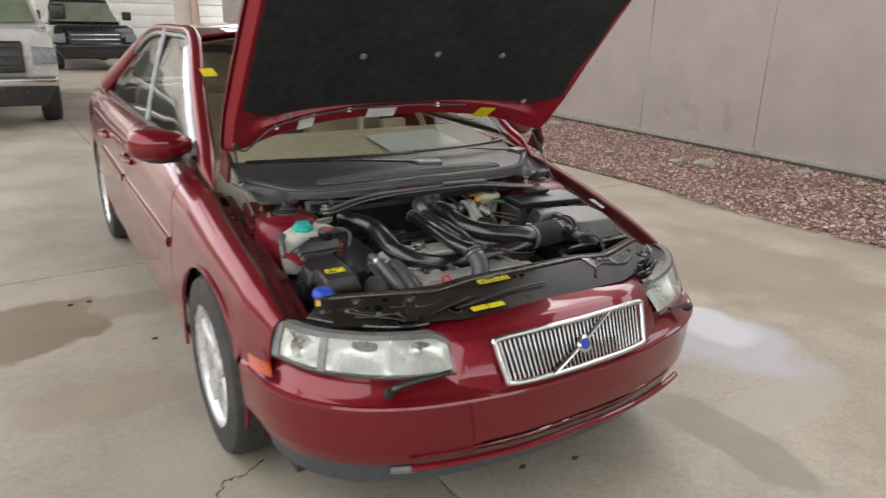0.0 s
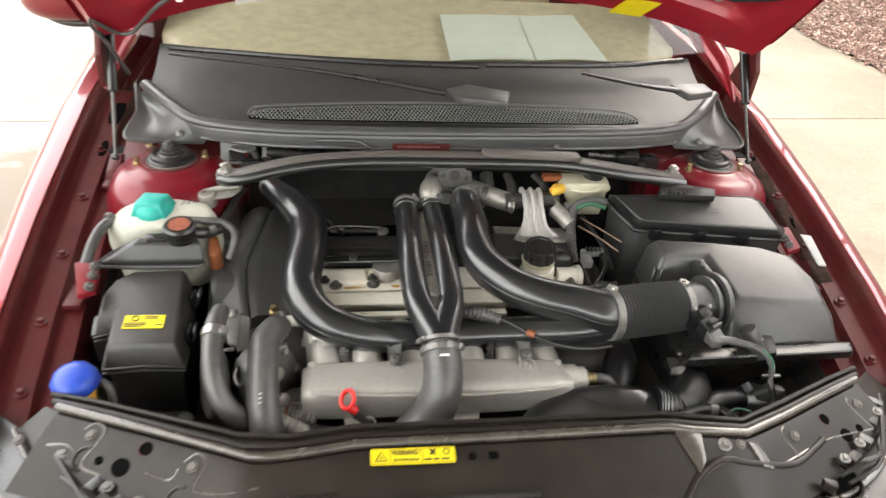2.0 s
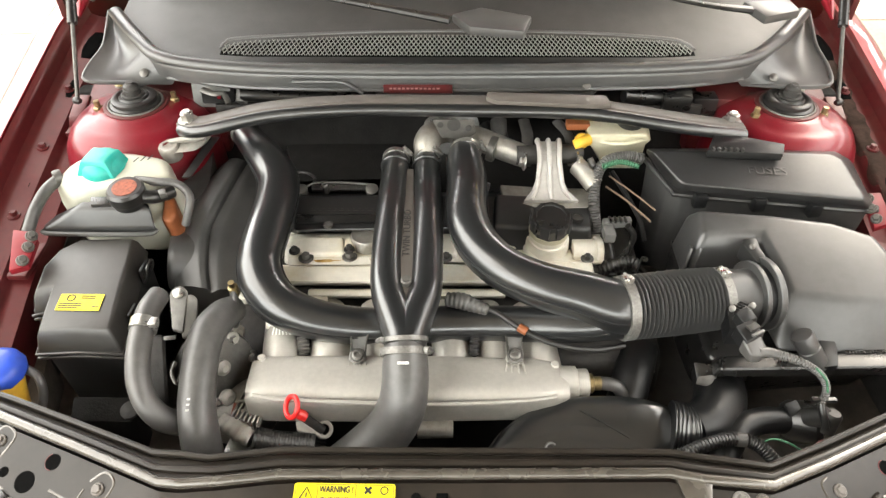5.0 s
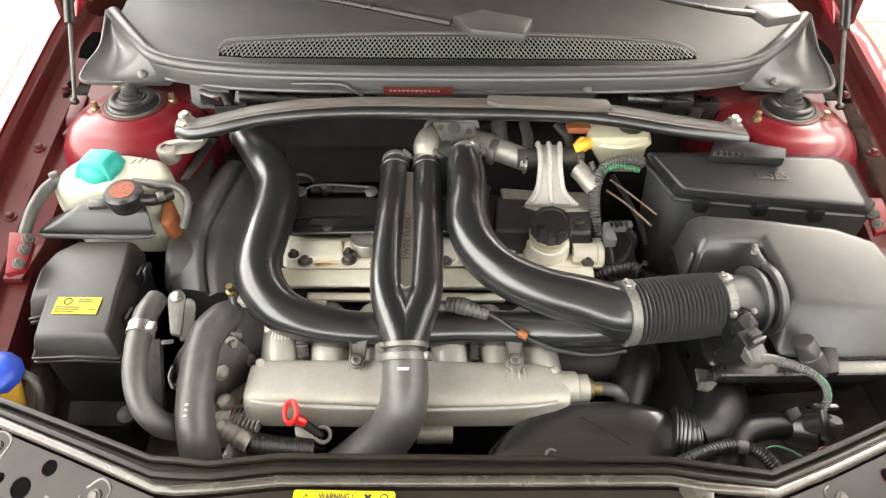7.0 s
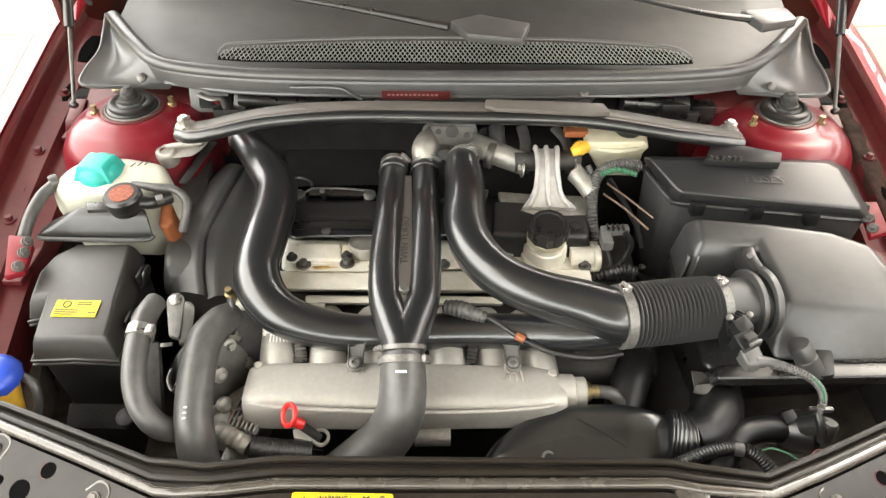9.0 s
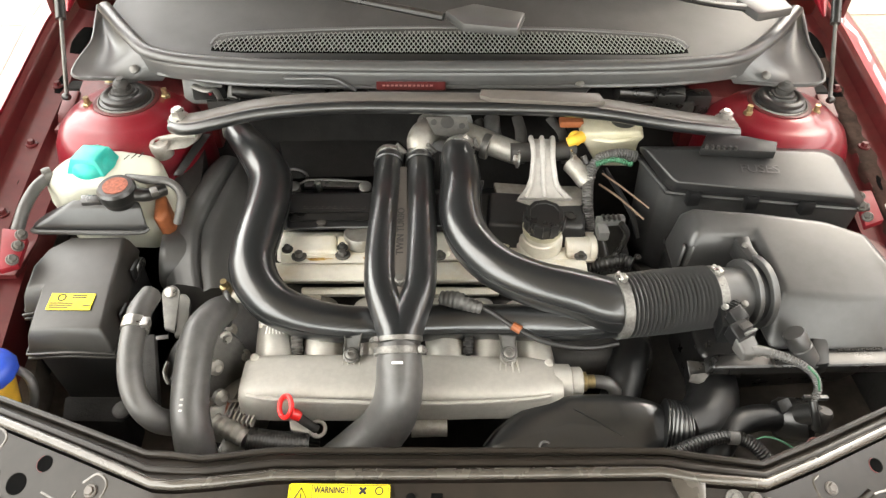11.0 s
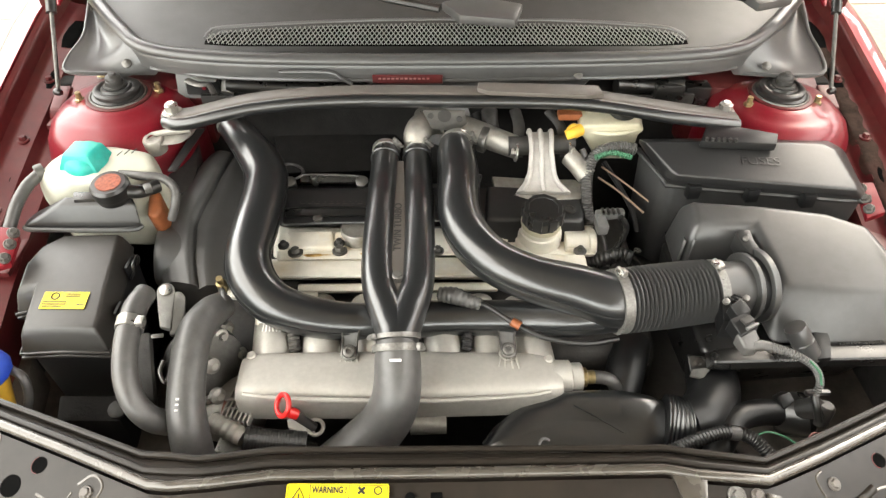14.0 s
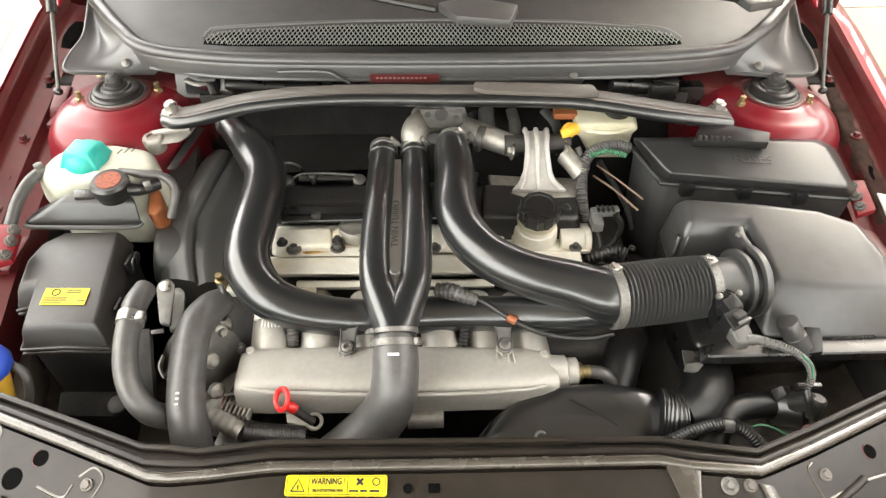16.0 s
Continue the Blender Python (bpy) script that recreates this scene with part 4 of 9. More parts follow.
def hood(x, s, off=0.0):
    c = 0.132 * (1 - (abs(x) / 0.74) ** 2.6) * (1 - 0.45 * s) - 0.05 * s * s - off
    return Vector((x, 1.13 - s * math.cos(HA) + c * math.sin(HA), 1.0 + s * math.sin(HA) + c * math.cos(HA)))


def hood_edge(x):
    return 0.060 * (1 - (abs(x) / 0.72) ** 3) + 0.02 * max(0.0, abs(x) - 0.62) / 0.1


def hood_half(s):
    return itp(s, [0, 0.05, 0.2, 0.8, 1.1], [0.705, 0.725, 0.735, 0.725, 0.69])


def hood_skin(u, v):
    s = hood_edge((u - 0.5) * 1.42) * (1 - v) + 1.08 * v
    return hood((u - 0.5) * 2 * hood_half(s), s)


hd = part("hood", sheet(hood_skin, 40, 40, 0.005), RED, car, "dark red hood propped open, liner facing down")


# The body's red, brightened to offset the shade under the hood.
HOODRED = mat("brightened_hood_red", (0.30, 0.010, 0.022), 0.38, 0.15, 0.5, 0.08, 60, second=(0.26, 0.03, 0.035), smix=0.4, sscale=6, crough=0.15, spec=0.4)


def hood_frame(u, v):
    v = v ** 1.6
    s = (hood_edge((u - 0.5) * 1.4) - 0.002) * (1 - v) + 1.06 * v
    d = min(u, 1 - u, v * 0.8, 1 - v)
    rise = min(1.0, d / 0.004) * (1 - min(1.0, max(0.0, (d - 0.06) / 0.02)))
    return hood((u - 0.5) * 2 * (hood_half(s) - 0.012), s, 0.006 + 0.031 * rise)


part("hood_inner_frame", sheet(hood_frame, 60, 60, 0.0, None), HOODRED, hd, "red inner hood frame")


def liner(u, v):
    x = (u - 0.5) * 2 * (0.675 - 0.11 * max(0, 0.10 - v) / 0.10)
    s = (hood_edge(x) + 0.086 + 0.05 * abs(u - 0.5) ** 2 * 4) * (1 - v) + 1.0 * v
    return hood(x, s, 0.045 + 0.004 * math.sin(u * 20) * math.sin(v * 18))


part("hood_liner", sheet(liner, 40, 40, 0.012), FELT, hd, "dark grey felt insulation liner")
for x, s in ((-0.28, 0.42), (0.02, 0.42), (0.30, 0.42), (-0.42, 0.9), (0.42, 0.9), (-0.5, 0.17), (0.52, 0.19)):
    p = hood(x, s, 0.062)
    part("liner_clip", turned([(0.012, 0), (0.012, 0.003), (0.005, 0.006)], p, (0, -math.sin(HA), -math.cos(HA)), 16), GREYTRIM, hd)


def tag(x0, x1, s0, s1, material, skew=0.0, label=""):
    def f(u, v):
        x = x0 + (x1 - x0) * u + skew * v
        e = hood_edge(x)
        return hood(x, e + s0 + (s1 - s0) * v + skew * 0.3 * (u - 0.5), 0.042)
    return part("hood_sticker", sheet(f, 6, 4, 0.0008), material, hd, label)


tag(-0.150, -0.025, 0.004, 0.058, TAPE, 0.0, "blank white label on the hood edge")
tag(-0.435, -0.372, 0.002, 0.070, TAPE, 0.0, "blank white label on the hood edge")
tag(0.345, 0.415, 0.002, 0.060, YELLOW, 0.025, "plain yellow label on the hood edge")
hose = [hood(x, hood_edge(x) + 0.075, 0.052) for x in (-0.15, -0.25, -0.42, -0.55)] + [hood(-0.64, 0.03, 0.05), hood(-0.69, 0.09, 0.045), hood(-0.675, 0.02, 0.06), Vector((-0.66, 1.13, 0.93))]
part("washer_hose", tube(hose, 0.004, 8, 6), RUBBER, hd)
part("washer_hose", tube([hood(x, hood_edge(x) + 0.072, 0.052) for x in (-0.15, 0.0, 0.14, 0.28)], 0.004, 8, 6), RUBBER, hd)
for x in (-0.24, -0.53, 0.15):
    p = hood(x, hood_edge(x) + 0.07, 0.05)
    part("hose_clip", box(p, (0.012, 0.012, 0.016), bevel=0.002), TAPE, hd)
for sg in (-1, 1):
    top, foot = Vector((sg * 0.688, 1.15, 1.005)), Vector((sg * 0.664, 0.966, 0.820))
    mid = top.lerp(foot, 0.48)
    st = part("gas_strut", tube([top, mid], 0.0085, 12, 2), BLACK, car, "black gas strut holding the hood")
    part("strut_rod", tube([mid, foot], 0.0036, 10, 2), DULL, st)
    part("strut_ball", turned([(0.004, -0.006), (0.0065, -0.002), (0.0065, 0.005), (0.004, 0.008)], foot, (sg, 0.3, 0), 12), BLACK, st)
    part("strut_ball", turned([(0.006, -0.008), (0.010, -0.003), (0.010, 0.008), (0.006, 0.012)], top, (sg, 0.3, 0), 12), STEEL, st)
    part("hood_hinge", hull([[(sg * 0.70, 1.10, 0.91), (sg * 0.712, 1.10, 0.91), (sg * 0.712, 1.20, 0.93), (sg * 0.70, 1.20, 0.93)], [(sg * 0.694, 1.09, 0.98), (sg * 0.706, 1.09, 0.98), (sg * 0.706, 1.13, 1.05), (sg * 0.694, 1.13, 1.05)]], 0.002), RED_IN, car)

# cabin seen through the windshield
part("dashboard", hull([[(-0.57, 1.27, 0.922), (0.57, 1.27, 0.922), (0.66, 1.42, 0.935), (0.68, 1.75, 0.962), (-0.68, 1.75, 0.962), (-0.66, 1.42, 0.935)], [(-0.57, 1.34, 0.60), (0.57, 1.34, 0.60), (0.66, 1.45, 0.60), (0.68, 1.78, 0.60), (-0.68, 1.78, 0.60), (-0.66, 1.45, 0.60)]], 0.03, 3), DASH, car)
for x in (-0.36, 0.36):
    seat = part("front_seat", hull([[(x - 0.24, 2.35, 0.45), (x + 0.24, 2.35, 0.45), (x + 0.24, 2.5, 0.45), (x - 0.24, 2.5, 0.45)], [(x - 0.25, 2.42, 0.75), (x + 0.25, 2.42, 0.75), (x + 0.25, 2.56, 0.75), (x - 0.25, 2.56, 0.75)], [(x - 0.21, 2.52, 1.06), (x + 0.21, 2.52, 1.06), (x + 0.21, 2.63, 1.06), (x - 0.21, 2.63, 1.06)]], 0.05, 3), BEIGE, car, "beige leather front seat")
    part("headrest", hull([[(x - 0.13, 2.55, 1.09), (x + 0.13, 2.55, 1.09), (x + 0.13, 2.65, 1.09), (x - 0.13, 2.65, 1.09)], [(x - 0.11, 2.57, 1.27), (x + 0.11, 2.57, 1.27), (x + 0.11, 2.65, 1.27), (x - 0.11, 2.65, 1.27)]], 0.035, 3), BEIGE, seat)
    part("seat_cushion", hull([[(x - 0.25, 1.95, 0.5), (x + 0.25, 1.95, 0.5), (x + 0.25, 2.45, 0.47), (x - 0.25, 2.45, 0.47)], [(x - 0.25, 1.95, 0.33), (x + 0.25, 1.95, 0.33), (x + 0.25, 2.45, 0.33), (x - 0.25, 2.45, 0.33)]], 0.05, 3), BEIGE, seat)
part("rear_seat", hull([[(-0.65, 3.3, 0.4), (0.65, 3.3, 0.4), (0.65, 3.5, 0.4), (-0.65, 3.5, 0.4)], [(-0.62, 3.45, 1.02), (0.62, 3.45, 1.02), (0.62, 3.6, 1.02), (-0.62, 3.6, 1.02)]], 0.06, 3), BEIGE, car)
part("steering_wheel", torus((0.36, 1.88, 0.92), 0.185, 0.016, (0, -0.9, 0.45)), BEIGE, car)
b = box((0.36, 1.89, 0.92), (0.14, 0.05, 0.12), bevel=0.02)
part("steering_column", b, BEIGE, car)
part("rear_view_mirror", box((0.0, 1.86, 1.30), (0.22, 0.03, 0.06), bevel=0.012), BLACK, car)

# ---- engine bay: body metal ----
part("bay_floor", box((0, 0.68, 0.28), (1.30, 0.80, 0.04)), BAY_PALE, car)
part("firewall", hull([[(-0.70, 1.03, 0.80), (0.70, 1.03, 0.80), (0.70, 1.06, 0.80), (-0.70, 1.06, 0.80)], [(-0.70, 0.95, 0.30), (0.70, 0.95, 0.30), (0.70, 1.0, 0.30), (-0.70, 1.0, 0.30)]], 0.004), FIREW, car)
part("firewall_shelf", box((0, 1.04, 0.80), (0.86, 0.14, 0.02), bevel=0.004), DARK, car)
for sg in (-1, 1):
    part("scuttle_end", hull([[(sg * 0.425, 0.985, 0.818), (sg * 0.665, 0.985, 0.800), (sg * 0.665, 1.10, 0.835), (sg * 0.425, 1.10, 0.835)], [(sg * 0.425, 0.985, 0.70), (sg * 0.665, 0.985, 0.70), (sg * 0.665, 1.10, 0.70), (sg * 0.425, 1.10, 0.70)]], 0.006), RED_IN, car, "dusty red body sheet behind the tower")
for sg in (-1, 1):
    # apron wall and stepped gutter under the hood's edge
    def gutter(u, v, sg=sg):
        y = 0.36 + 0.90 * u
        zs, xt = itp(y, ZY, ZS), itp(y, XTY, XT)
        x = xt + itp(v, [0, 0.08, 0.2, 0.3, 0.55, 0.62, 0.75, 0.8, 1], [0.0, -0.010, -0.014, -0.03, -0.062, -0.070, -0.098, -0.101, -0.104])
        z = zs + itp(v, [0, 0.08, 0.2, 0.3, 0.55, 0.62, 0.75, 0.8, 1], [0.0, -0.004, -0.028, -0.034, -0.038, -0.052, -0.056, -0.075, -0.12])
        return (sg * x, y, z)
    # Apron wall of a red body, coloured near black for the shade there.
    part("inner_apron", sheet(lambda u, v: (sg * 0.656, 0.36 + 0.72 * u, 0.30 + (itp(0.36 + 0.72 * u, ZY, ZS) - 0.095 - 0.30) * v), 14, 3, 0.004), DARK, car)
    g = part("fender_gutter", sheet(gutter, 40, 44, 0.002), RED_IN, car, "dusty red inner fender channel")
    def dust(u, v, sg=sg):
        w = 0.02 * math.sin(37 * u) + 0.015 * math.sin(91 * u + 1)
        x, y, z = gutter(0.34 + 0.52 * u, 0.34 + w + (0.24 - w * 0.5 + 0.02 * math.sin(53 * u)) * v, sg)
        return (x, y, z + 0.0003 + 0.0016 * math.sin(math.pi * min(1, max(0, v))))
    if sg > 0:
        part("channel_dust", sheet(dust, 60, 8), DUST, g, "brown dust lying in the fender channel")
    for y in (0.50, 0.62, 0.76, 0.90, 1.04):
        x, z = itp(y, XTY, XT) - 0.046, itp(y, ZY, ZS) - 0.036
        part("fender_bolt", bolt((sg * x, y, z), 0.006), RED_IN, g)
    for y, l in ((0.70, 0.10), (0.98, 0.09)):
        x, z = itp(y, XTY, XT) - 0.085, itp(y, ZY, ZS) - 0.052
        part("gutter_stiffener", box((sg * x, y, z), (0.03, l, 0.010), bevel=0.003), RED_IN, g)
    # black ovals laid on the channel for the shade of its openings
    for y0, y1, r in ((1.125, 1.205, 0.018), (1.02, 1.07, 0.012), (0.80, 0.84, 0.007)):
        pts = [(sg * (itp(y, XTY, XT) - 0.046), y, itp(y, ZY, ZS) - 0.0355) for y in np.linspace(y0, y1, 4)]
        part("gutter_opening_shade", tube(pts, [r * 0.75, r, r, r * 0.7], 14, 4, 0.18), HOLE, g)
    part("strut_bracket", hull([[(sg * 0.658, 0.950, 0.797), (sg * 0.682, 0.950, 0.797), (sg * 0.686, 1.005, 0.810), (sg * 0.660, 1.005, 0.810)], [(sg * 0.656, 0.945, 0.780), (sg * 0.686, 0.945, 0.780), (sg * 0.690, 1.010, 0.79), (sg * 0.656, 1.010, 0.79)]], 0.003), RED_IN, g, "dusty red bracket under the gas strut")
    # suspension tower
    tc = (-0.557, 0.951) if sg < 0 else (0.567, 0.951)
    b = bmesh.new()
    loops = []
    for r, z in ((0.124, 0.66), (0.123, 0.715), (0.120, 0.752), (0.114, 0.780), (0.104, 0.800), (0.090, 0.811), (0.076, 0.815), (0.062, 0.817), (0.054, 0.822), (0.040, 0.823)):
        loops.append([(tc[0] + r * 1.02 * math.copysign(abs(math.cos(a)) ** 0.8, math.cos(a)), tc[1] + r * 0.98 * math.copysign(abs(math.sin(a)) ** 0.8, math.sin(a)) - 0.012, z) for a in np.linspace(0, 2 * math.pi, 48, endpoint=False)])
    add_loops(b, loops)
    tw = part("strut_tower", b, RED_BAY, car, "glossy red suspension tower dome")
    part("tower_seat", turned([(0.053, 0.821), (0.053, 0.8245), (0.050, 0.826), (0.045, 0.825)], (*tc, 0), seg=40), RED_IN, tw)
    mt = part("strut_mount", turned([(0.041, 0.822), (0.042, 0.828), (0.039, 0.830), (0.0375, 0.8305), (0.0375, 0.8365), (0.035, 0.8385), (0.028, 0.839), (0.025, 0.8375), (0.0225, 0.841)], (*tc, 0), seg=40), CONDUIT, tw, "black rubber strut mount")
    part("strut_nut", turned([(0.0190, 0.839), (0.0190, 0.8435), (0.0155, 0.8450), (0.0140, 0.8445), (0.0140, 0.852), (0.0125, 0.8530), (0.0125, 0.857), (0.011, 0.859), (0.0065, 0.861), (0.0055, 0.864)], (*tc, 0), seg=24), DARK, mt)
    part("mount_ring", torus((*tc, 0.8255), 0.0445, 0.0022, (0, 0, 1), 40, 8), DULL, mt)
    for q in (((-0.62, 0.943, 0.81), (-0.498, 0.973, 0.812), (-0.614, 1.038, 0.815)) if sg < 0 else ((0.505, 0.925, 0.812), (0.622, 0.927, 0.81), (0.619, 1.032, 0.815))):
        bb = bolt((q[0], q[1], 0.812), 0.0082, h=0.009, washer=1.6)
        turned([(0.0048, 0.008), (0.0048, 0.021)], (q[0], q[1], 0.812), seg=10, bm=bb)
        part("tower_bolt", bb, BRASS, tw)
        part("tower_washer", turned([(0.0155, -0.001), (0.0155, 0.0012), (0.013, 0.0022)], (q[0], q[1], 0.8115), seg=24), BRACE, tw)

# cowl: ridge, front skirt, trough, mesh, wings
ridge = [(-0.635, 1.143, 0.905), (-0.564, 1.05, 0.895), (-0.502, 0.993, 0.888), (-0.368, 0.967, 0.885), (-0.18, 0.959, 0.885), (0.007, 0.959, 0.885), (0.197, 0.963, 0.885), (0.372, 0.973, 0.885), (0.49, 0.994, 0.888), (0.568, 1.057, 0.895), (0.646, 1.15, 0.905)]
RC = [Vector(p) for p in spline(ridge, 8)]


def cowl(u, v):
    i = u * (len(RC) - 1)
    k = min(int(i), len(RC) - 2)
    p = RC[k].lerp(RC[k + 1], i - k)
    wing = max(0.0, (abs(p.x) - 0.50) / 0.16)
    dy = itp(v, [0, 0.2, 0.3, 0.36, 0.42, 0.5, 0.6, 1.0], [-0.014, -0.014, -0.013, -0.009, 0.004, 0.016, 0.026, 0.30])
    dz = itp(v, [0, 0.2, 0.3, 0.36, 0.42, 0.5, 0.6, 1.0], [-0.032, -0.020, -0.010, 0.0, 0.003, -0.006, -0.016, 0.055])
    yb = 1.236 + 0.085 * (p.x / 0.69) ** 2
    y = p.y + dy if v < 0.6 else p.y + 0.026 + (yb - p.y - 0.02) * (v - 0.6) / 0.4
    z = p.z + dz if v < 0.6 else p.z - 0.016 + (0.936 - p.z + 0.016) * ((v - 0.6) / 0.4) ** 1.6
    x = p.x * (1 + 0.0)
    return (x, y - 0, z)


cw = part("cowl_panel", sheet(lambda u, v: cowl(u, 0.6 * v), 80, 40, 0.003), COWL, car, "weathered dark grey plastic cowl panel", 60)
part("cowl_tray", sheet(lambda u, v: cowl(u, 0.59 + 0.41 * v), 60, 24, 0.003), TRAY, cw, "dark plastic tray below the windshield", 60)
part("cowl_ridge", tube([Vector(p) + Vector((0, 0, -0.002)) for p in ridge], 0.013, 12, 6, 0.75), COWL, cw)
part("cowl_skirt", tube([Vector(p) + Vector((0, -0.013, -0.031)) for p in ridge[2:9]], 0.004, 8, 6), COWL, cw)
for sg in (-1, 1):
    inner = spline([Vector((p[0], p[1] - 0.006, p[2] - 0.006)) for p in (((-0.635, 1.143, 0.905), (-0.564, 1.05, 0.895), (-0.528, 1.014, 0.89), (-0.483, 0.997, 0.88)) if sg < 0 else ((0.646, 1.15, 0.905), (0.568, 1.057, 0.895), (0.519, 1.011, 0.888), (0.476, 0.993, 0.88)))], 6)
    outer = spline([Vector(p) for p in (((-0.668, 1.189, 0.885), (-0.639, 1.063, 0.872), (-0.636, 0.964, 0.86), (-0.516, 0.997, 0.842)) if sg < 0 else ((0.682, 1.197, 0.885), (0.651, 1.074, 0.872), (0.628, 0.955, 0.86), (0.507, 0.988, 0.842)))], 6)

    def wing(u, v, inner=inner, outer=outer):
        k = min(int(u * 18), 17)
        t = u * 18 - k
        a, c = inner[k] + (inner[k + 1] - inner[k]) * t, outer[k] + (outer[k + 1] - outer[k]) * t
        return Vector(a + (c - a) * v) - Vector((0, 0, 0.016 * math.sin(math.pi * v)))

    part("cowl_wing", sheet(wing, 24, 10, 0.003), COWL, cw)
    part("wing_edge", tube([Vector(p) for p in outer[::3]], 0.0035, 8, 4), COWL, cw)
for x, y, z in ((-0.169, 0.963, 0.859), (0.213, 0.951, 0.859), (-0.542, 0.985, 0.862), (0.539, 0.975, 0.862), (-0.338, 0.963, 0.85), (0.227, 0.911, 0.85)):
    part("cowl_clip", turned([(0.008, 0), (0.008, 0.003), (0.004, 0.005)], (x, y, z), (0, -0.6, 0.8), 12), DULL, cw)
# air-intake mesh
MX = [(-0.412, 1.012, 0.89), (-0.406, 1.024, 0.895), (-0.377, 1.035, 0.899), (-0.186, 1.051, 0.902), (0.01, 1.056, 0.903), (0.209, 1.053, 0.902), (0.357, 1.039, 0.899), (0.393, 1.028, 0.895), (0.406, 1.013, 0.89)]
m0, m1 = MX[0], MX[-1]
ytop = lambda x: itp(x, [p[0] for p in MX], [p[1] for p in MX])
ylow = lambda x: itp(x, [m0[0], m0[0] + 0.05, m1[0] - 0.05, m1[0]], [m0[1] - 0.010, m0[1] - 0.015, m1[1] - 0.015, m1[1] - 0.010])
zat = lambda y: 0.887 + (y - 1.0) * 0.18
# black sheet under the mesh for the shade of the intake below
part("mesh_shade_sheet", sheet(lambda u, v: (lambda x: (x, ylow(x) + (ytop(x) - ylow(x)) * v, zat(ylow(x) + (ytop(x) - ylow(x)) * v) + 0.0010))(m0[0] + (m1[0] - m0[0]) * u), 40, 4), HOLE, cw)
b = bmesh.new()
pitch, slope = 0.0080, 2.0
for k in range(-14, 130):
    for sgn in (1, -1):
        prev = None
        x00 = m0[0] + k * pitch
        for j in range(49):
            y = 0.985 + 0.0024 * j
            x = x00 + sgn * (y - 1.035) / slope
            ok = m0[0] + 0.004 < x < m1[0] - 0.004 and ylow(x) - 0.001 <= y <= ytop(x) + 0.001
            if ok and prev:
                a, c = Vector((prev[0], prev[1], zat(prev[1]) + 0.005)), Vector((x, y, zat(y) + 0.005))
                n = (c - a).cross(Vector((0, 0, 1))).normalized() * 0.00044
                h = Vector((0, 0, 0.0013))
                add_loops(b, [[a + n, a - n, a - n - h, a + n - h], [c + n, c - n, c - n - h, c + n - h]])
            prev = (x, y) if ok else None
msh = part("intake_mesh", b, MESHM, cw, "grey diamond mesh of the air intake", 0)
tagged(msh, kind="stuff")
part("mesh_rim", tube([Vector(p) + Vector((0, 0.002, 0.004)) for p in MX], 0.0032, 8, 8, 0.7), COWL, cw)

# wipers
for pts, blk in (([(-0.587, 1.185, 0.955), (-0.28, 1.102, 0.955), (-0.017, 1.015, 0.945)], [(-0.015, 1.031, 0.945), (0.037, 1.06, 0.945), (0.124, 1.036, 0.94), (0.105, 0.973, 0.94), (0.015, 0.99, 0.94)]), ([(0.303, 1.127, 0.955), (0.429, 1.071, 0.95), (0.506, 1.061, 0.945)], [(0.504, 1.089, 0.945), (0.591, 1.102, 0.945), (0.599, 1.063, 0.94), (0.528, 1.035, 0.94)])):
    w = part("wiper_arm", tube(pts, [0.005, 0.007, 0.010], 8, 6, 0.6), BLACK, car, "black windshield wiper arm")
    part("wiper_pivot_cover", slab([Vector(p) + Vector((0, 0.012, 0.0)) for p in blk], 0.016, 0.005), COWL, w)
for pts in ([(-0.60, 1.246, 0.948), (-0.2, 1.198, 0.944), (0.08, 1.192, 0.942)], [(0.10, 1.206, 0.942), (0.4, 1.217, 0.945), (0.60, 1.258, 0.950)]):
    part("wiper_blade", tube(pts, 0.006, 8, 6), BLACK, car)

# strut brace
br = [(-0.455, 0.878, 0.832), (-0.419, 0.864, 0.838), (-0.31, 0.876, 0.858), (-0.175, 0.88, 0.868), (0.005, 0.876, 0.87), (0.149, 0.875, 0.868), (0.242, 0.875, 0.86), (0.353, 0.866, 0.846), (0.459, 0.864, 0.832)]
brace = part("strut_brace", tube([Vector(p) + Vector((0, 0.004, 0)) for p in br], [0.016, 0.018, 0.018, 0.017, 0.017, 0.017, 0.018, 0.018, 0.016], 20, 8, 0.3, power=3.2), BRACE, car, "black steel strut brace across the bay")
part("brace_roll", tube([Vector(p) + Vector((0, -0.014, -0.006)) for p in br], 0.0105, 14, 8), SATIN, brace)
part("brace_overlay", slab([(0.041, 0.886, 0.885), (0.231, 0.884, 0.88), (0.238, 0.863, 0.876), (0.208, 0.856, 0.878), (0.055, 0.858, 0.884), (0.038, 0.867, 0.885)], 0.008, 0.003), BRACE, brace)
for p in ((-0.443, 0.873, 0.846), (0.444, 0.879, 0.842)):
    bb = bolt((p[0], p[1], p[2] - 0.008), 0.011, h=0.014, washer=1.45)
    turned([(0.006, 0.012), (0.006, 0.018)], (p[0], p[1], p[2] - 0.008), seg=10, bm=bb)
    part("brace_bolt", bb, STEEL, brace)
eb = part("engine_bracket", hull([[(-0.485, 0.872, 0.8), (-0.457, 0.876, 0.806), (-0.413, 0.879, 0.806), (-0.419, 0.859, 0.802), (-0.433, 0.842, 0.8), (-0.473, 0.84, 0.795)], [(-0.5, 0.905, 0.778), (-0.47, 0.907, 0.786), (-0.425, 0.91, 0.786), (-0.432, 0.892, 0.78), (-0.447, 0.875, 0.778), (-0.486, 0.869, 0.775)]], 0.005, 3), ALU, car, "cast aluminium bracket below the brace")
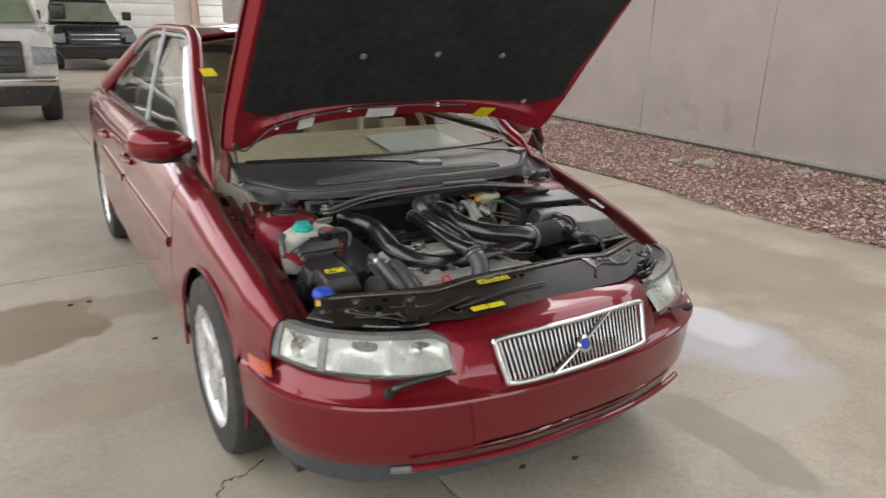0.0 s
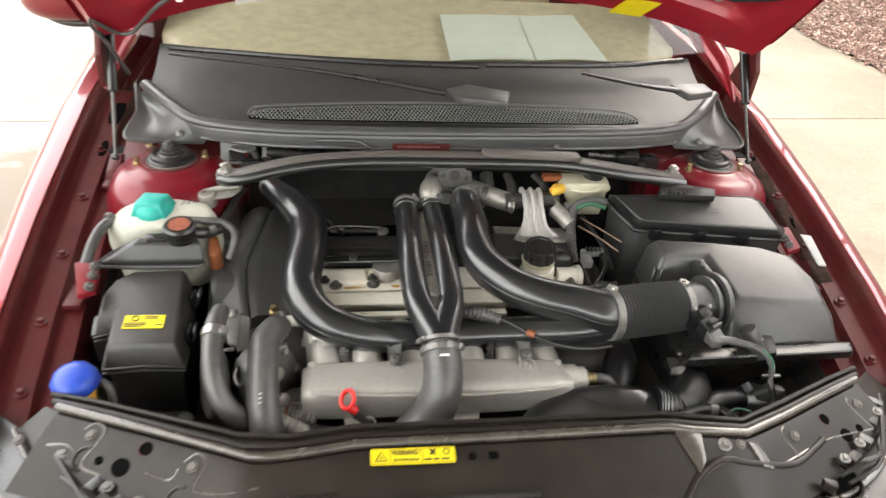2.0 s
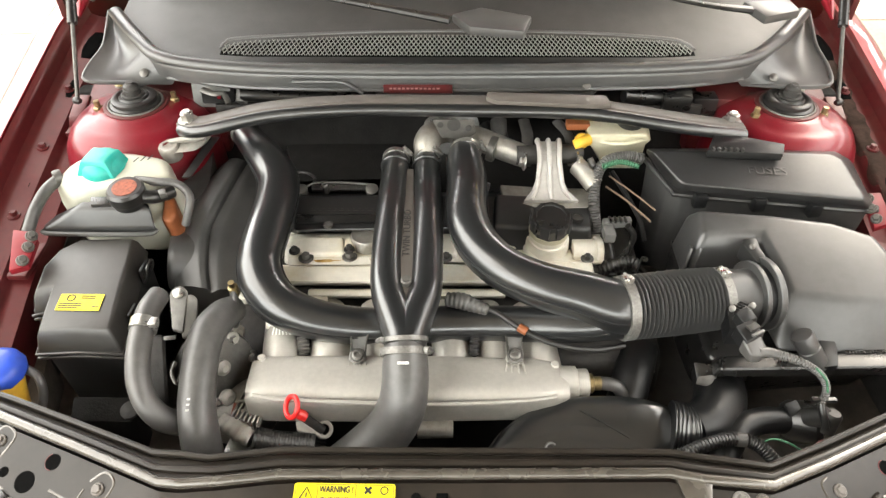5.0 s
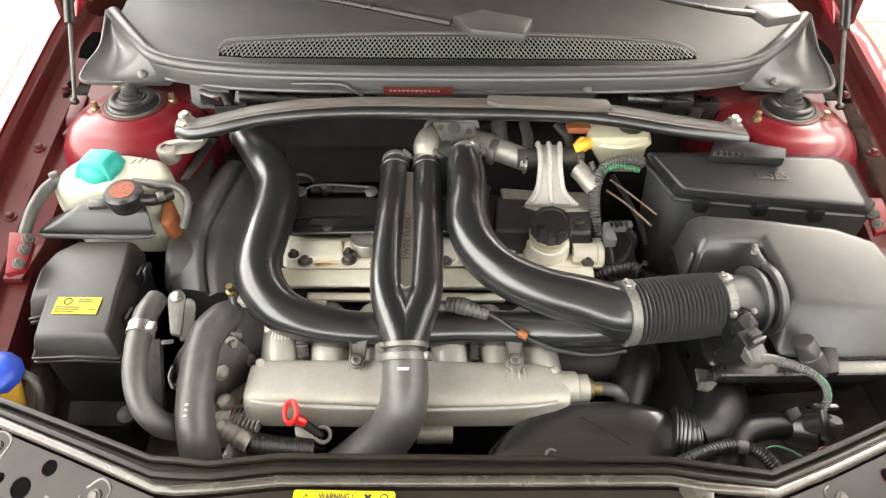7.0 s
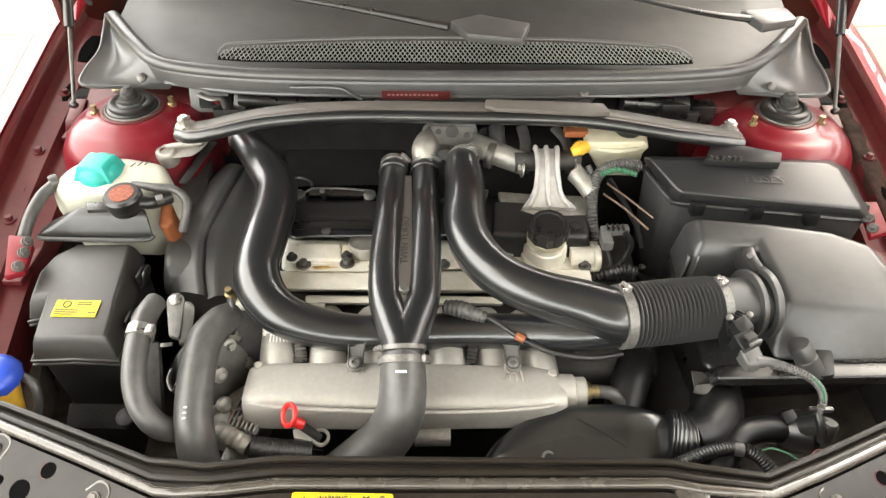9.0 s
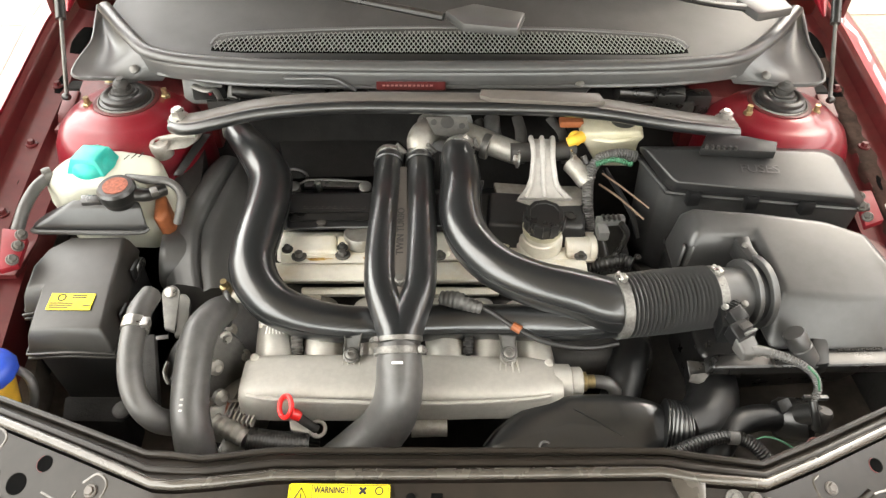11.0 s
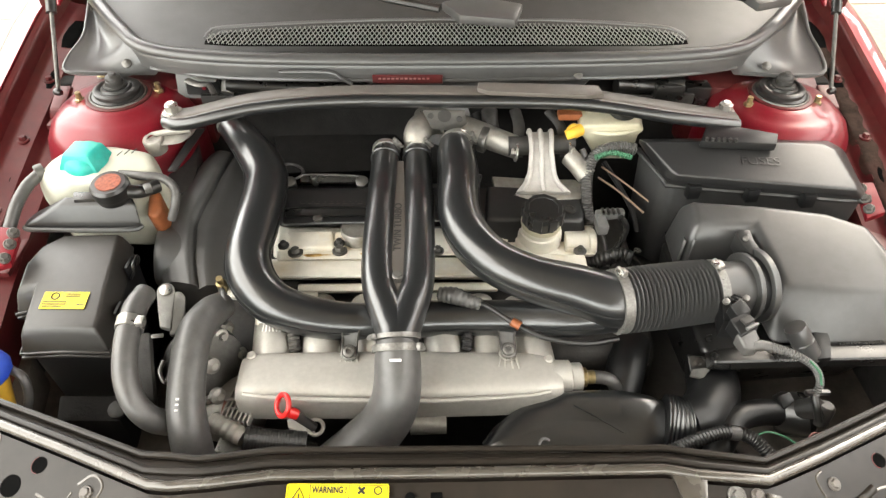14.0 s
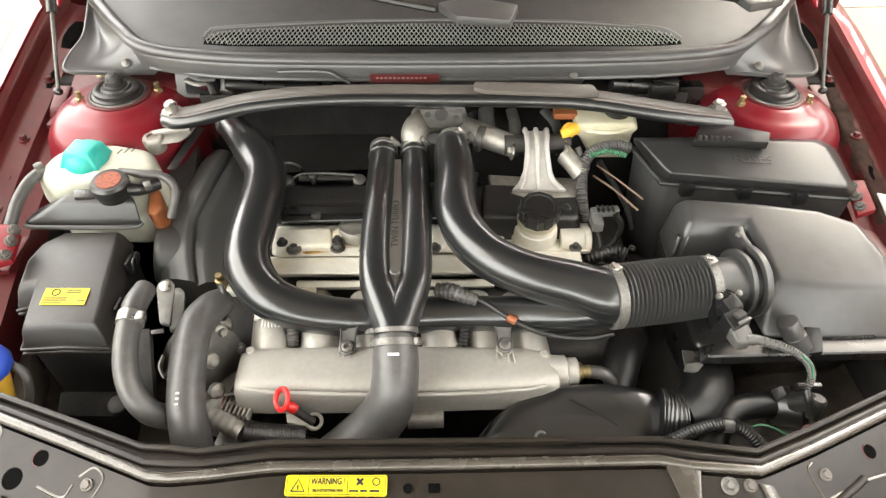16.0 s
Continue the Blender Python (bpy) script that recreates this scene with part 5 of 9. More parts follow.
part("bracket_lug", turned([(0.017, -0.022), (0.017, 0.0), (0.014, 0.004), (0.009, 0.004), (0.009, 0.001), (0.004, 0.001)], (-0.479, 0.854, 0.8), (0, -0.15, 1), 24), ALU, eb)
part("bracket_rib", tube([(-0.478, 0.86, 0.806), (-0.455, 0.863, 0.808), (-0.421, 0.865, 0.81)], [0.004, 0.005, 0.004], 10, 4), ALU, eb)
part("skirt_step", tube([(-0.28, 0.939, 0.872), (-0.203, 0.938, 0.872), (-0.182, 0.937, 0.863), (-0.163, 0.936, 0.851)], 0.0032, 8, 5), COWL, cw)
part("scuttle_panel", hull([[(-0.208, 0.974, 0.852), (0.248, 0.974, 0.852), (0.211, 0.94, 0.828), (-0.174, 0.941, 0.828)], [tuple(Vector(q) - Vector((0, -0.01, 0.012))) for q in ((-0.208, 0.974, 0.852), (0.248, 0.974, 0.852), (0.211, 0.94, 0.828), (-0.174, 0.941, 0.828))]], 0.003), COWL, car)
part("vin_plate", hull([[(-0.129, 0.936, 0.869), (-0.014, 0.936, 0.869), (-0.014, 0.936, 0.853), (-0.129, 0.936, 0.853)], [(-0.129, 0.944, 0.864), (-0.013, 0.944, 0.864), (-0.013, 0.944, 0.848), (-0.13, 0.944, 0.849)]], 0.001), RED_IN, car, "red stamped panel with unreadable characters")
for k in range(12):
    part("plate_print", box(tuple(Vector((-0.117, 0.935, 0.862)) + Vector((0.0072 * k, 0, 0))), (0.0048, 0.001, 0.0030), bevel=0), STAMP, car)
# hardware behind the brace
part("relay_bracket", hull([[(-0.457, 0.995, 0.83), (-0.4, 0.999, 0.83), (-0.387, 0.961, 0.82), (-0.445, 0.955, 0.82)], [(-0.485, 1.067, 0.79), (-0.424, 1.071, 0.79), (-0.41, 1.029, 0.78), (-0.472, 1.023, 0.78)]], 0.005), BOX, car)
part("relay_plate", hull([[(-0.470, 1.000, 0.842), (-0.402, 1.000, 0.842), (-0.402, 0.992, 0.842), (-0.470, 0.992, 0.842)], [(-0.470, 0.984, 0.800), (-0.402, 0.984, 0.800), (-0.402, 0.978, 0.800), (-0.470, 0.978, 0.800)]], 0.002), GREYPL, car)
part("relay_elbow", tube([(-0.405, 1.000, 0.848), (-0.385, 0.994, 0.846), (-0.376, 0.976, 0.838), (-0.378, 0.958, 0.822)], [0.011, 0.0115, 0.0115, 0.0105], 14, 5), GREYPL, car)
part("relay_tip", box((-0.418, 0.968, 0.826), (0.006, 0.005, 0.005), bevel=0.001), FLANGE, car)
part("bracket_arm", tube([(-0.444, 0.969, 0.84), (-0.418, 0.951, 0.842), (-0.403, 0.951, 0.842), (-0.393, 0.938, 0.83)], 0.007, 8, 5, 0.5), DULL, car)
part("relay_box", box((0.437, 0.992, 0.8), (0.045, 0.03, 0.04), bevel=0.004), BLACK, car)
part("relay_plug", box((0.376, 0.963, 0.825), (0.05, 0.03, 0.03), bevel=0.006), BLACK, car)
part("relay_wire", tube([(0.357, 0.97, 0.83), (0.37, 0.975, 0.835), (0.385, 0.97, 0.83)], 0.006, 8, 5), FLANGE, car)
for a, c in (((-0.377, 0.963, 0.835), (-0.145, 0.947, 0.835)), ((0.283, 0.961, 0.835), (0.401, 0.961, 0.835))):
    part("firewall_harness", tube([a, (Vector(a) + Vector(c)) / 2 + Vector((0, 0.01, -0.008)), c], 0.012, 10, 6), BLACK, car)

# front crossmember: raised double lip, flat deck, end gussets
back = [(-0.640, 0.448, 0.698), (-0.573, 0.422, 0.705), (-0.473, 0.382, 0.71), (-0.369, 0.34, 0.715), (-0.339, 0.338, 0.715), (-0.304, 0.333, 0.715), (-0.221, 0.34, 0.72), (-0.011, 0.338, 0.72), (0.231, 0.336, 0.72), (0.272, 0.33, 0.718), (0.345, 0.321, 0.715), (0.429, 0.355, 0.71), (0.547, 0.406, 0.705), (0.613, 0.434, 0.698)]
front = [(-0.622, 0.414, 0.708), (-0.553, 0.384, 0.713), (-0.457, 0.345, 0.716), (-0.351, 0.3, 0.72), (-0.327, 0.298, 0.72), (-0.283, 0.3, 0.722), (-0.214, 0.306, 0.726), (-0.013, 0.305, 0.727), (0.222, 0.306, 0.727), (0.262, 0.3, 0.724), (0.339, 0.294, 0.72), (0.413, 0.323, 0.716), (0.525, 0.371, 0.713), (0.590, 0.400, 0.708)]
part_rail = part("radiator_support", hull([[a, c, tuple(Vector(c) - Vector((0, 0, 0.05))), tuple(Vector(a) - Vector((0, 0, 0.05)))] for a, c in zip(back, front)], 0.003), SLAM, car, "black painted front crossmember", 60)
part("support_lip", tube([Vector(p) + Vector((0, 0.002, 0.003)) for p in back], 0.0042, 8, 1), SLAM, part_rail)
part("support_bead", tube([Vector(p) + Vector((0, 0.004, 0.000)) for p in front], 0.0062, 10, 1), BEAD, part_rail)
part("support_bead", tube([(Vector(p) * 0.55 + Vector(q) * 0.45) + Vector((0, 0, 0.001)) for p, q in zip(back, front)], 0.005, 10, 1), SLAM, part_rail)


def slam(u, v):
    i = u * (len(front) - 1)
    k = min(int(i), len(front) - 2)
    p = Vector(front[k]).lerp(Vector(front[k + 1]), i - k)
    q = Vector((p.x * 1.06, 0.186 + 0.30 * max(0, abs(p.x) - 0.30) * 1.3, 0.668))
    t = v
    z = p.z - 0.008 + (q.z - p.z + 0.008) * t ** 1.2
    return (p.x + (q.x - p.x) * t, p.y - 0.004 + (q.y - p.y + 0.004) * t, z)


deckp = part("support_deck", sheet(slam, 60, 20, 0.003), SLAM, part_rail, "black deck of the crossmember")
SLG = [(Vector(slam(i / 120, j / 30)), i / 120, j / 30) for i in range(121) for j in range(31)]


def on_deck(p, lift=0.0):
    """The deck's point and normal under a place of the plan."""
    g, u, v = min(SLG, key=lambda q: (q[0].x - p[0]) ** 2 + (q[0].y - p[1]) ** 2)
    a = Vector(slam(min(1, u + 0.01), v)) - Vector(slam(max(0, u - 0.01), v))
    c = Vector(slam(u, min(1, v + 0.03))) - Vector(slam(u, max(0, v - 0.03)))
    n = a.cross(c).normalized()
    n = n if n.z > 0 else -n
    z = g.z - (n.x * (p[0] - g.x) + n.y * (p[1] - g.y)) / n.z
    return Vector((p[0], p[1], z)) + n * lift, n


def rounded_rect(w, h, r):
    return [(sx * (w / 2 - r) + r * math.cos(radians(a)), sy * (h / 2 - r) + r * math.sin(radians(a))) for sx, sy, a0 in ((1, 1, 0), (-1, 1, 90), (-1, -1, 180), (1, -1, 270)) for a in (a0, a0 + 30, a0 + 60, a0 + 90)]


def label(c, w, h, tilt=(0, 0, 0), name="warning_label", parent=None):
    M = pose(*c, *tilt)
    return part(name, slab([M @ Vector((x, y, 0.0004)) for x, y in rounded_rect(w, h, 0.003)], 0.0008, 0), YELLOW, parent or car, "yellow warning label"), M


lab, M = label((-0.141, 0.287, 0.724), 0.112, 0.0225, (14, 0, -1.2), parent=part_rail)
words("WARNING !", 0.0070, M @ pose(-0.0090, 0.0042, 0.0006) @ Matrix.Diagonal((1, 1.42, 1, 1)), INK, lab, bold=0.00014)
words("SELF-STARTING FAN", 0.0037, M @ pose(-0.0090, -0.0056, 0.0006) @ Matrix.Diagonal((1, 1.25, 1, 1)), INK, lab, bold=0.0001)
part("label_border", tube([M @ Vector((x, y, 0.0006)) for x, y in rounded_rect(0.108, 0.0195, 0.002) + rounded_rect(0.108, 0.0195, 0.002)[:1]], 0.00035, 5, 1), INK, lab)
for x, w in ((0.0195, 0.010), (0.0305, 0.008), (0.0425, 0.011)):
    part("label_print", box(None, (w, 0.0024, 0.0004), bevel=0, m=M @ pose(x, -0.0058, 0.0007)), INK, lab)
part("label_print", tube([M @ Vector(q) for q in ((-0.0495, -0.0065, 0.001), (-0.042, 0.0065, 0.001), (-0.0345, -0.0065, 0.001), (-0.0495, -0.0065, 0.001))], 0.0009, 6, 1), INK, lab)
part("label_print", box(None, (0.0014, 0.005, 0.0004), bevel=0, m=M @ pose(-0.042, -0.002, 0.001)), INK, lab)
part("label_print", torus(M @ Vector((0.044, 0.004, 0.001)), 0.004, 0.0007, M.to_3x3() @ Vector((0, 0, 1)), 20, 6), INK, lab)
for a in (45, 135):
    part("label_print", box(None, (0.010, 0.0028, 0.0004), bevel=0, m=M @ pose(0.026, 0.004, 0.001, 0, 0, a)), INK, lab)
for x in (-0.030, 0.0125):
    part("label_print", box(None, (0.0006, 0.020, 0.0004), bevel=0, m=M @ pose(x, 0, 0.0007)), INK, lab)
for c in ((-0.26, 0.172, 0.672), (-0.202, 0.169, 0.672)):
    label((c[0] + 0.01, c[1] + 0.030, 0.685), 0.055, 0.022, (10, 0, 0), parent=part_rail)
part("deck_hole", turned([(0.0055, 0), (0.0055, 0.0012)], (-0.062, 0.284, 0.72), (0, -0.25, 1), 14), HOLE, deckp)
part("deck_hole", box((-0.033, 0.284, 0.72), (0.013, 0.011, 0.002), bevel=0.001), HOLE, deckp)
def deck_line(pts, r=0.0022):
    part("pressed_bead", tube([on_deck(q, 0.0022)[0] for q in pts], r, 8, 5, 0.7), BEAD, deckp)


for sg, bolts, holes, lines in (
        (-1, ((-0.564, 0.368, 0.7), (-0.423, 0.304, 0.705), (-0.661, 0.378, 0.69)), (((-0.517, 0.319, 0.69), 0.0125, 0), ((-0.488, 0.338, 0.7), 0.0095, 1), ((-0.547, 0.332, 0.69), 0.0060, 0)),
         ([(-0.576, 0.378, 0.704), (-0.563, 0.386, 0.706), (-0.547, 0.373, 0.704), (-0.553, 0.356, 0.698), (-0.569, 0.33, 0.688), (-0.542, 0.313, 0.684)],
          [(-0.435, 0.313, 0.708), (-0.419, 0.321, 0.711), (-0.405, 0.308, 0.708), (-0.415, 0.287, 0.7), (-0.416, 0.276, 0.696), (-0.383, 0.266, 0.695), (-0.338, 0.267, 0.7)],
          [(-0.622, 0.365, 0.69), (-0.595, 0.36, 0.692), (-0.576, 0.343, 0.688), (-0.574, 0.325, 0.683)],
          [(-0.484, 0.308, 0.692), (-0.452, 0.294, 0.694), (-0.441, 0.306, 0.7)])),
        (1, ((0.421, 0.301, 0.702), (0.566, 0.36, 0.698), (0.324, 0.284, 0.708)), (((0.516, 0.308, 0.692), 0.0105, 0), ((0.546, 0.32, 0.692), 0.0065, 0), ((0.488, 0.33, 0.7), 0.0085, 1)),
         ([(0.232, 0.235, 0.692), (0.29, 0.262, 0.7), (0.335, 0.26, 0.699), (0.382, 0.261, 0.694), (0.479, 0.3, 0.693), (0.571, 0.32, 0.686)],
          [(0.409, 0.314, 0.707), (0.4, 0.305, 0.704), (0.405, 0.289, 0.699), (0.414, 0.274, 0.694)],
          [(0.551, 0.369, 0.703), (0.547, 0.355, 0.699), (0.572, 0.322, 0.688)]))):
    for c in bolts:
        c, n = on_deck(c, 0.0025)
        part("support_bolt", bolt(c, 0.0058, n, h=0.004, washer=1.35), BRACE, deckp)
    # flat black discs stand for the shade inside the holes
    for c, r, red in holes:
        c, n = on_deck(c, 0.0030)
        part("gusset_hole_shade", turned([(r, 0), (r, 0.0004)], c, n, 24), HOLE, deckp)
        if red:
            part("hole_rim", torus(c, r * 1.01, 0.0007, n, 28, 6, arc=(60, 220)), RED_IN, deckp)
    for pts in lines:
        deck_line(pts)
    # lamp carrier by the wing: ribs, brackets, plugs
    S = lambda x, y, z: (sg * abs(x), y, z)
    part("lamp_carrier", hull([[S(0.40, 0.30, 0.685), S(0.50, 0.345, 0.69), S(0.60, 0.41, 0.69), S(0.655, 0.45, 0.68), S(0.69, 0.43, 0.658), S(0.62, 0.31, 0.655), S(0.44, 0.21, 0.655)], [S(0.40, 0.30, 0.64), S(0.50, 0.345, 0.64), S(0.60, 0.41, 0.64), S(0.655, 0.45, 0.63), S(0.69, 0.43, 0.63), S(0.62, 0.31, 0.63), S(0.44, 0.21, 0.63)]], 0.004), SLAM, part_rail)
    for u, w in ((0.06, 0.024), (0.38, 0.018), (0.80, 0.022)):
        c = S(0.47 + 0.17 * u, 0.265 + 0.13 * u, 0.676)
        part("carrier_bracket", hull([[Vector(c) + Vector((-w, -0.012, 0)), Vector(c) + Vector((w, -0.008, 0)), Vector(c) + Vector((w * 0.8, 0.016, 0.004)), Vector(c) + Vector((-w * 0.7, 0.012, 0.004))], [Vector(c) + Vector((-w, -0.016, -0.02)), Vector(c) + Vector((w, -0.012, -0.02)), Vector(c) + Vector((w, 0.02, -0.02)), Vector(c) + Vector((-w, 0.016, -0.02))]], 0.003), SLAM, part_rail)
part("hood_lock", torus((-0.321, 0.222, 0.688), 0.019, 0.003, (0, -0.2, 1), 28, 8), BLACK, deckp, "round hood lock opening")
part("hood_lock_well", turned([(0.018, 0), (0.018, 0.002)], (-0.321, 0.222, 0.688), (0, -0.2, 1), 24), HOLE, deckp)
part("latch_cable", tube([(-0.324, 0.213, 0.695), (-0.218, 0.221, 0.7), (-0.107, 0.232, 0.705), (0.02, 0.231, 0.705)], 0.004, 8, 6), BLACK, deckp)
# clutter on the lamp carriers at both ends of the crossmember
def on_plate(pts, lift):
    return [on_deck(q, lift)[0] for q in pts]


# pale plates where glossy black facets mirror the sky
gpts = [(0.230, 0.304), (0.270, 0.303), (0.263, 0.264), (0.250, 0.248)]
gus = part("corner_gusset", hull([on_plate(gpts, 0.008), on_plate(gpts, 0.002)], 0.0015), BEAD, part_rail, "corner gusset of the crossmember, sky reflection in its pale colour")
gpts = [(0.334, 0.286), (0.349, 0.284), (0.364, 0.252), (0.346, 0.254)]
part("gusset_facet", hull([on_plate(gpts, 0.007), on_plate(gpts, 0.002)], 0.0015), BEAD, gus)
part("gusset_rib", tube(on_plate([(0.222, 0.220), (0.250, 0.248), (0.290, 0.266), (0.335, 0.260), (0.400, 0.262), (0.448, 0.286), (0.470, 0.300)], 0.004), 0.0050, 10, 5, 0.7), SLAM, gus)
part("gusset_bolt", bolt(on_deck((0.300, 0.284), 0.003)[0], 0.006, (0, -0.3, 1), h=0.005), STEELD, gus)
for sg in (-1, 1):
    S = lambda x, y, z: (sg * x, y, z)
    part("carrier_well", turned([(0.030, 0.0), (0.030, 0.003), (0.026, 0.004), (0.025, 0.001), (0.004, 0.0005)], S(0.470, 0.240, 0.672), (0, -0.15, 1), 28), HOLE, part_rail)
    part("carrier_well_rim", torus(S(0.470, 0.240, 0.675), 0.029, 0.0022, (0, -0.15, 1), 32, 8), SLAM, part_rail)
    for k, (x, y, w, l) in enumerate(((0.505, 0.270, 0.022, 0.014), (0.545, 0.300, 0.016, 0.020), (0.580, 0.335, 0.020, 0.016), (0.612, 0.372, 0.014, 0.024), (0.440, 0.228, 0.012, 0.018))):
        part("carrier_clip", box(S(x, y, 0.684), (w, l, 0.014), rz=sg * (28 + 9 * k), bevel=0.002), BOX if k % 2 else SLAM, part_rail)
    for x, y in ((0.528, 0.292), (0.598, 0.350), (0.486, 0.266)):
        part("carrier_screw", bolt(S(x, y, 0.690), 0.0050, (0, -0.1, 1), h=0.004), STEELD, part_rail)
    part("carrier_cable", tube([S(0.470, 0.245, 0.680), S(0.500, 0.250, 0.700), S(0.535, 0.262, 0.700), S(0.560, 0.290, 0.688), S(0.590, 0.318, 0.684)], 0.0038, 8, 5), BLACK, part_rail)
    part("carrier_cable", tube([S(0.475, 0.232, 0.680), S(0.520, 0.246, 0.694), S(0.552, 0.276, 0.694), S(0.600, 0.340, 0.690), S(0.640, 0.395, 0.680)], 0.0030, 8, 5), CONDUIT, part_rail)
    part("carrier_flange", tube([S(0.415, 0.212, 0.668), S(0.480, 0.225, 0.668), S(0.560, 0.270, 0.668), S(0.630, 0.335, 0.667), S(0.690, 0.420, 0.664)], 0.0045, 8, 5), BEAD, part_rail)
for x, y in ((-0.565, 0.337), (-0.436, 0.268)):
    c, n = on_deck((x, y), 0.002)
    part("carrier_hoop", torus(c, 0.016, 0.0030, n, 24, 8, arc=(20, 200)), SLAM, part_rail)
part("deck_swage", tube([(-0.403, 0.222, 0.690), (-0.360, 0.232, 0.696), (-0.298, 0.240, 0.702), (-0.240, 0.248, 0.704)], [0.004, 0.009, 0.010, 0.004], 12, 6, 0.6), SLAM, part_rail)
part("deck_dish", torus((-0.045, 0.232, 0.690), 0.034, 0.0035, (0, -0.35, 1), 32, 8, arc=(10, 190)), SLAM, part_rail)
# radiator fan shroud below the crossmember, with trays added to lift the dark floor
for sg in (-1, 1):
    part("light_catch_tray", hull([[(sg * 0.42, 0.36, 0.52), (sg * 0.655, 0.42, 0.53), (sg * 0.655, 0.66, 0.53), (sg * 0.42, 0.60, 0.50)], [(sg * 0.42, 0.36, 0.50), (sg * 0.655, 0.42, 0.51), (sg * 0.655, 0.66, 0.51), (sg * 0.42, 0.60, 0.48)]], 0.006), BAY_PALE, car)
part("radiator", box((0, 0.355, 0.44), (0.70, 0.05, 0.30), bevel=0.006), DARK, car)

# ---- engine ----
engine = part("engine_block", hull([[(-0.40, 0.53, 0.63), (0.30, 0.55, 0.63), (0.30, 0.83, 0.66), (-0.40, 0.82, 0.66)], [(-0.40, 0.50, 0.33), (0.30, 0.50, 0.33), (0.30, 0.84, 0.33), (-0.40, 0.84, 0.33)]], 0.02, 3), DARK, car, "grimy dark engine block")
# cam cover: stained light alloy deck, rail, black coil cover
part("cam_cover", hull([[(-0.281, 0.751, 0.7), (0.23, 0.76, 0.69), (0.223, 0.694, 0.69), (-0.273, 0.687, 0.7)], [(-0.31, 0.827, 0.64), (0.254, 0.821, 0.64), (0.243, 0.734, 0.64), (-0.296, 0.741, 0.64)]], 0.006, 3), STAIN, engine, "oil-stained light alloy cam cover")
part("cam_rail", hull([[(-0.285, 0.675, 0.7), (0.204, 0.69, 0.692), (0.202, 0.647, 0.692), (-0.28, 0.64, 0.7)], [(-0.304, 0.731, 0.65), (0.223, 0.738, 0.65), (0.216, 0.678, 0.65), (-0.296, 0.683, 0.65)]], 0.008, 3), STAIN, engine, "pale alloy fuel rail cover")
for p, r in (((-0.243, 0.689, 0.704), 0.007), ((-0.176, 0.694, 0.702), 0.007), ((-0.025, 0.694, 0.7), 0.006), ((0.198, 0.697, 0.695), 0.006), ((0.056, 0.698, 0.698), 0.006)):
    part("cover_bolt", bolt(p, r), DULL, engine)
for p in ((-0.216, 0.716, 0.7), (-0.182, 0.715, 0.7), (0.077, 0.732, 0.695), (0.196, 0.728, 0.694)):
    part("cover_boss", turned([(0.015, -0.01), (0.0145, 0.002), (0.012, 0.004)], p, seg=24), STAIN, engine)
part("cam_sensor_cap", turned([(0.026, -0.02), (0.026, 0.004), (0.024, 0.007), (0.021, 0.006), (0.010, 0.006)], (-0.151, 0.73, 0.712), seg=28), ALU, engine)
for q in ([(-0.26, 0.732, 0.712), (-0.189, 0.733, 0.711), (-0.184, 0.696, 0.708), (-0.256, 0.693, 0.709)], [(-0.031, 0.739, 0.706), (-0.007, 0.738, 0.706), (-0.009, 0.699, 0.703), (-0.03, 0.699, 0.703)], [(0.061, 0.745, 0.702), (0.085, 0.745, 0.702), (0.079, 0.704, 0.7), (0.06, 0.704, 0.7)], [(0.18, 0.741, 0.702), (0.225, 0.742, 0.701), (0.218, 0.702, 0.698), (0.176, 0.699, 0.698)]):
    part("cover_block", slab(q, 0.02, 0.005, 0.002, None, 3), STAIN, engine)
part("oily_strip", hull([[(-0.272, 0.695, 0.702), (-0.122, 0.697, 0.702), (-0.121, 0.678, 0.701), (-0.27, 0.676, 0.702)], [(-0.28, 0.721, 0.68), (-0.124, 0.722, 0.68), (-0.123, 0.696, 0.68), (-0.276, 0.695, 0.68)]], 0.003), STAIN, engine)
part("lower_strip", hull([[(-0.236, 0.642, 0.682), (0.063, 0.646, 0.678), (0.066, 0.633, 0.677), (-0.235, 0.63, 0.681)], [(-0.241, 0.661, 0.665), (0.066, 0.661, 0.665), (0.067, 0.639, 0.665), (-0.238, 0.639, 0.665)]], 0.004), STAIN, engine)
coil = part("coil_cover", hull([[(-0.275, 0.813, 0.73), (0.22, 0.828, 0.722), (0.209, 0.745, 0.722), (-0.264, 0.725, 0.73)], [(-0.306, 0.913, 0.66), (0.251, 0.918, 0.66), (0.232, 0.8, 0.66), (-0.288, 0.794, 0.66)]], 0.007, 3), BOX, engine, "black plastic coil cover with worn lettering")
for k in range(9):
    part("worn_lettering", box((-0.24, 0.774, 0.731) if k == 0 else tuple(Vector((-0.24, 0.774, 0.731)) + Vector((0.0115 * k, 0, 0))), (0.0045 if k % 2 else 0.0075, 0.0012, 0.0004), bevel=0), DULL, coil)
for k in range(11):
    part("worn_lettering", box((-0.243 + 0.0098 * k, 0.7785, 0.7312), (0.0022, 0.0013, 0.0004), bevel=0), DULL, coil)
part("coil_cover_step", hull([[(-0.264, 0.756, 0.736), (-0.136, 0.759, 0.735), (-0.135, 0.739, 0.735), (-0.261, 0.736, 0.736)], [(-0.268, 0.772, 0.725), (-0.138, 0.774, 0.725), (-0.136, 0.748, 0.725), (-0.264, 0.747, 0.725)]], 0.003), BLACK, coil)
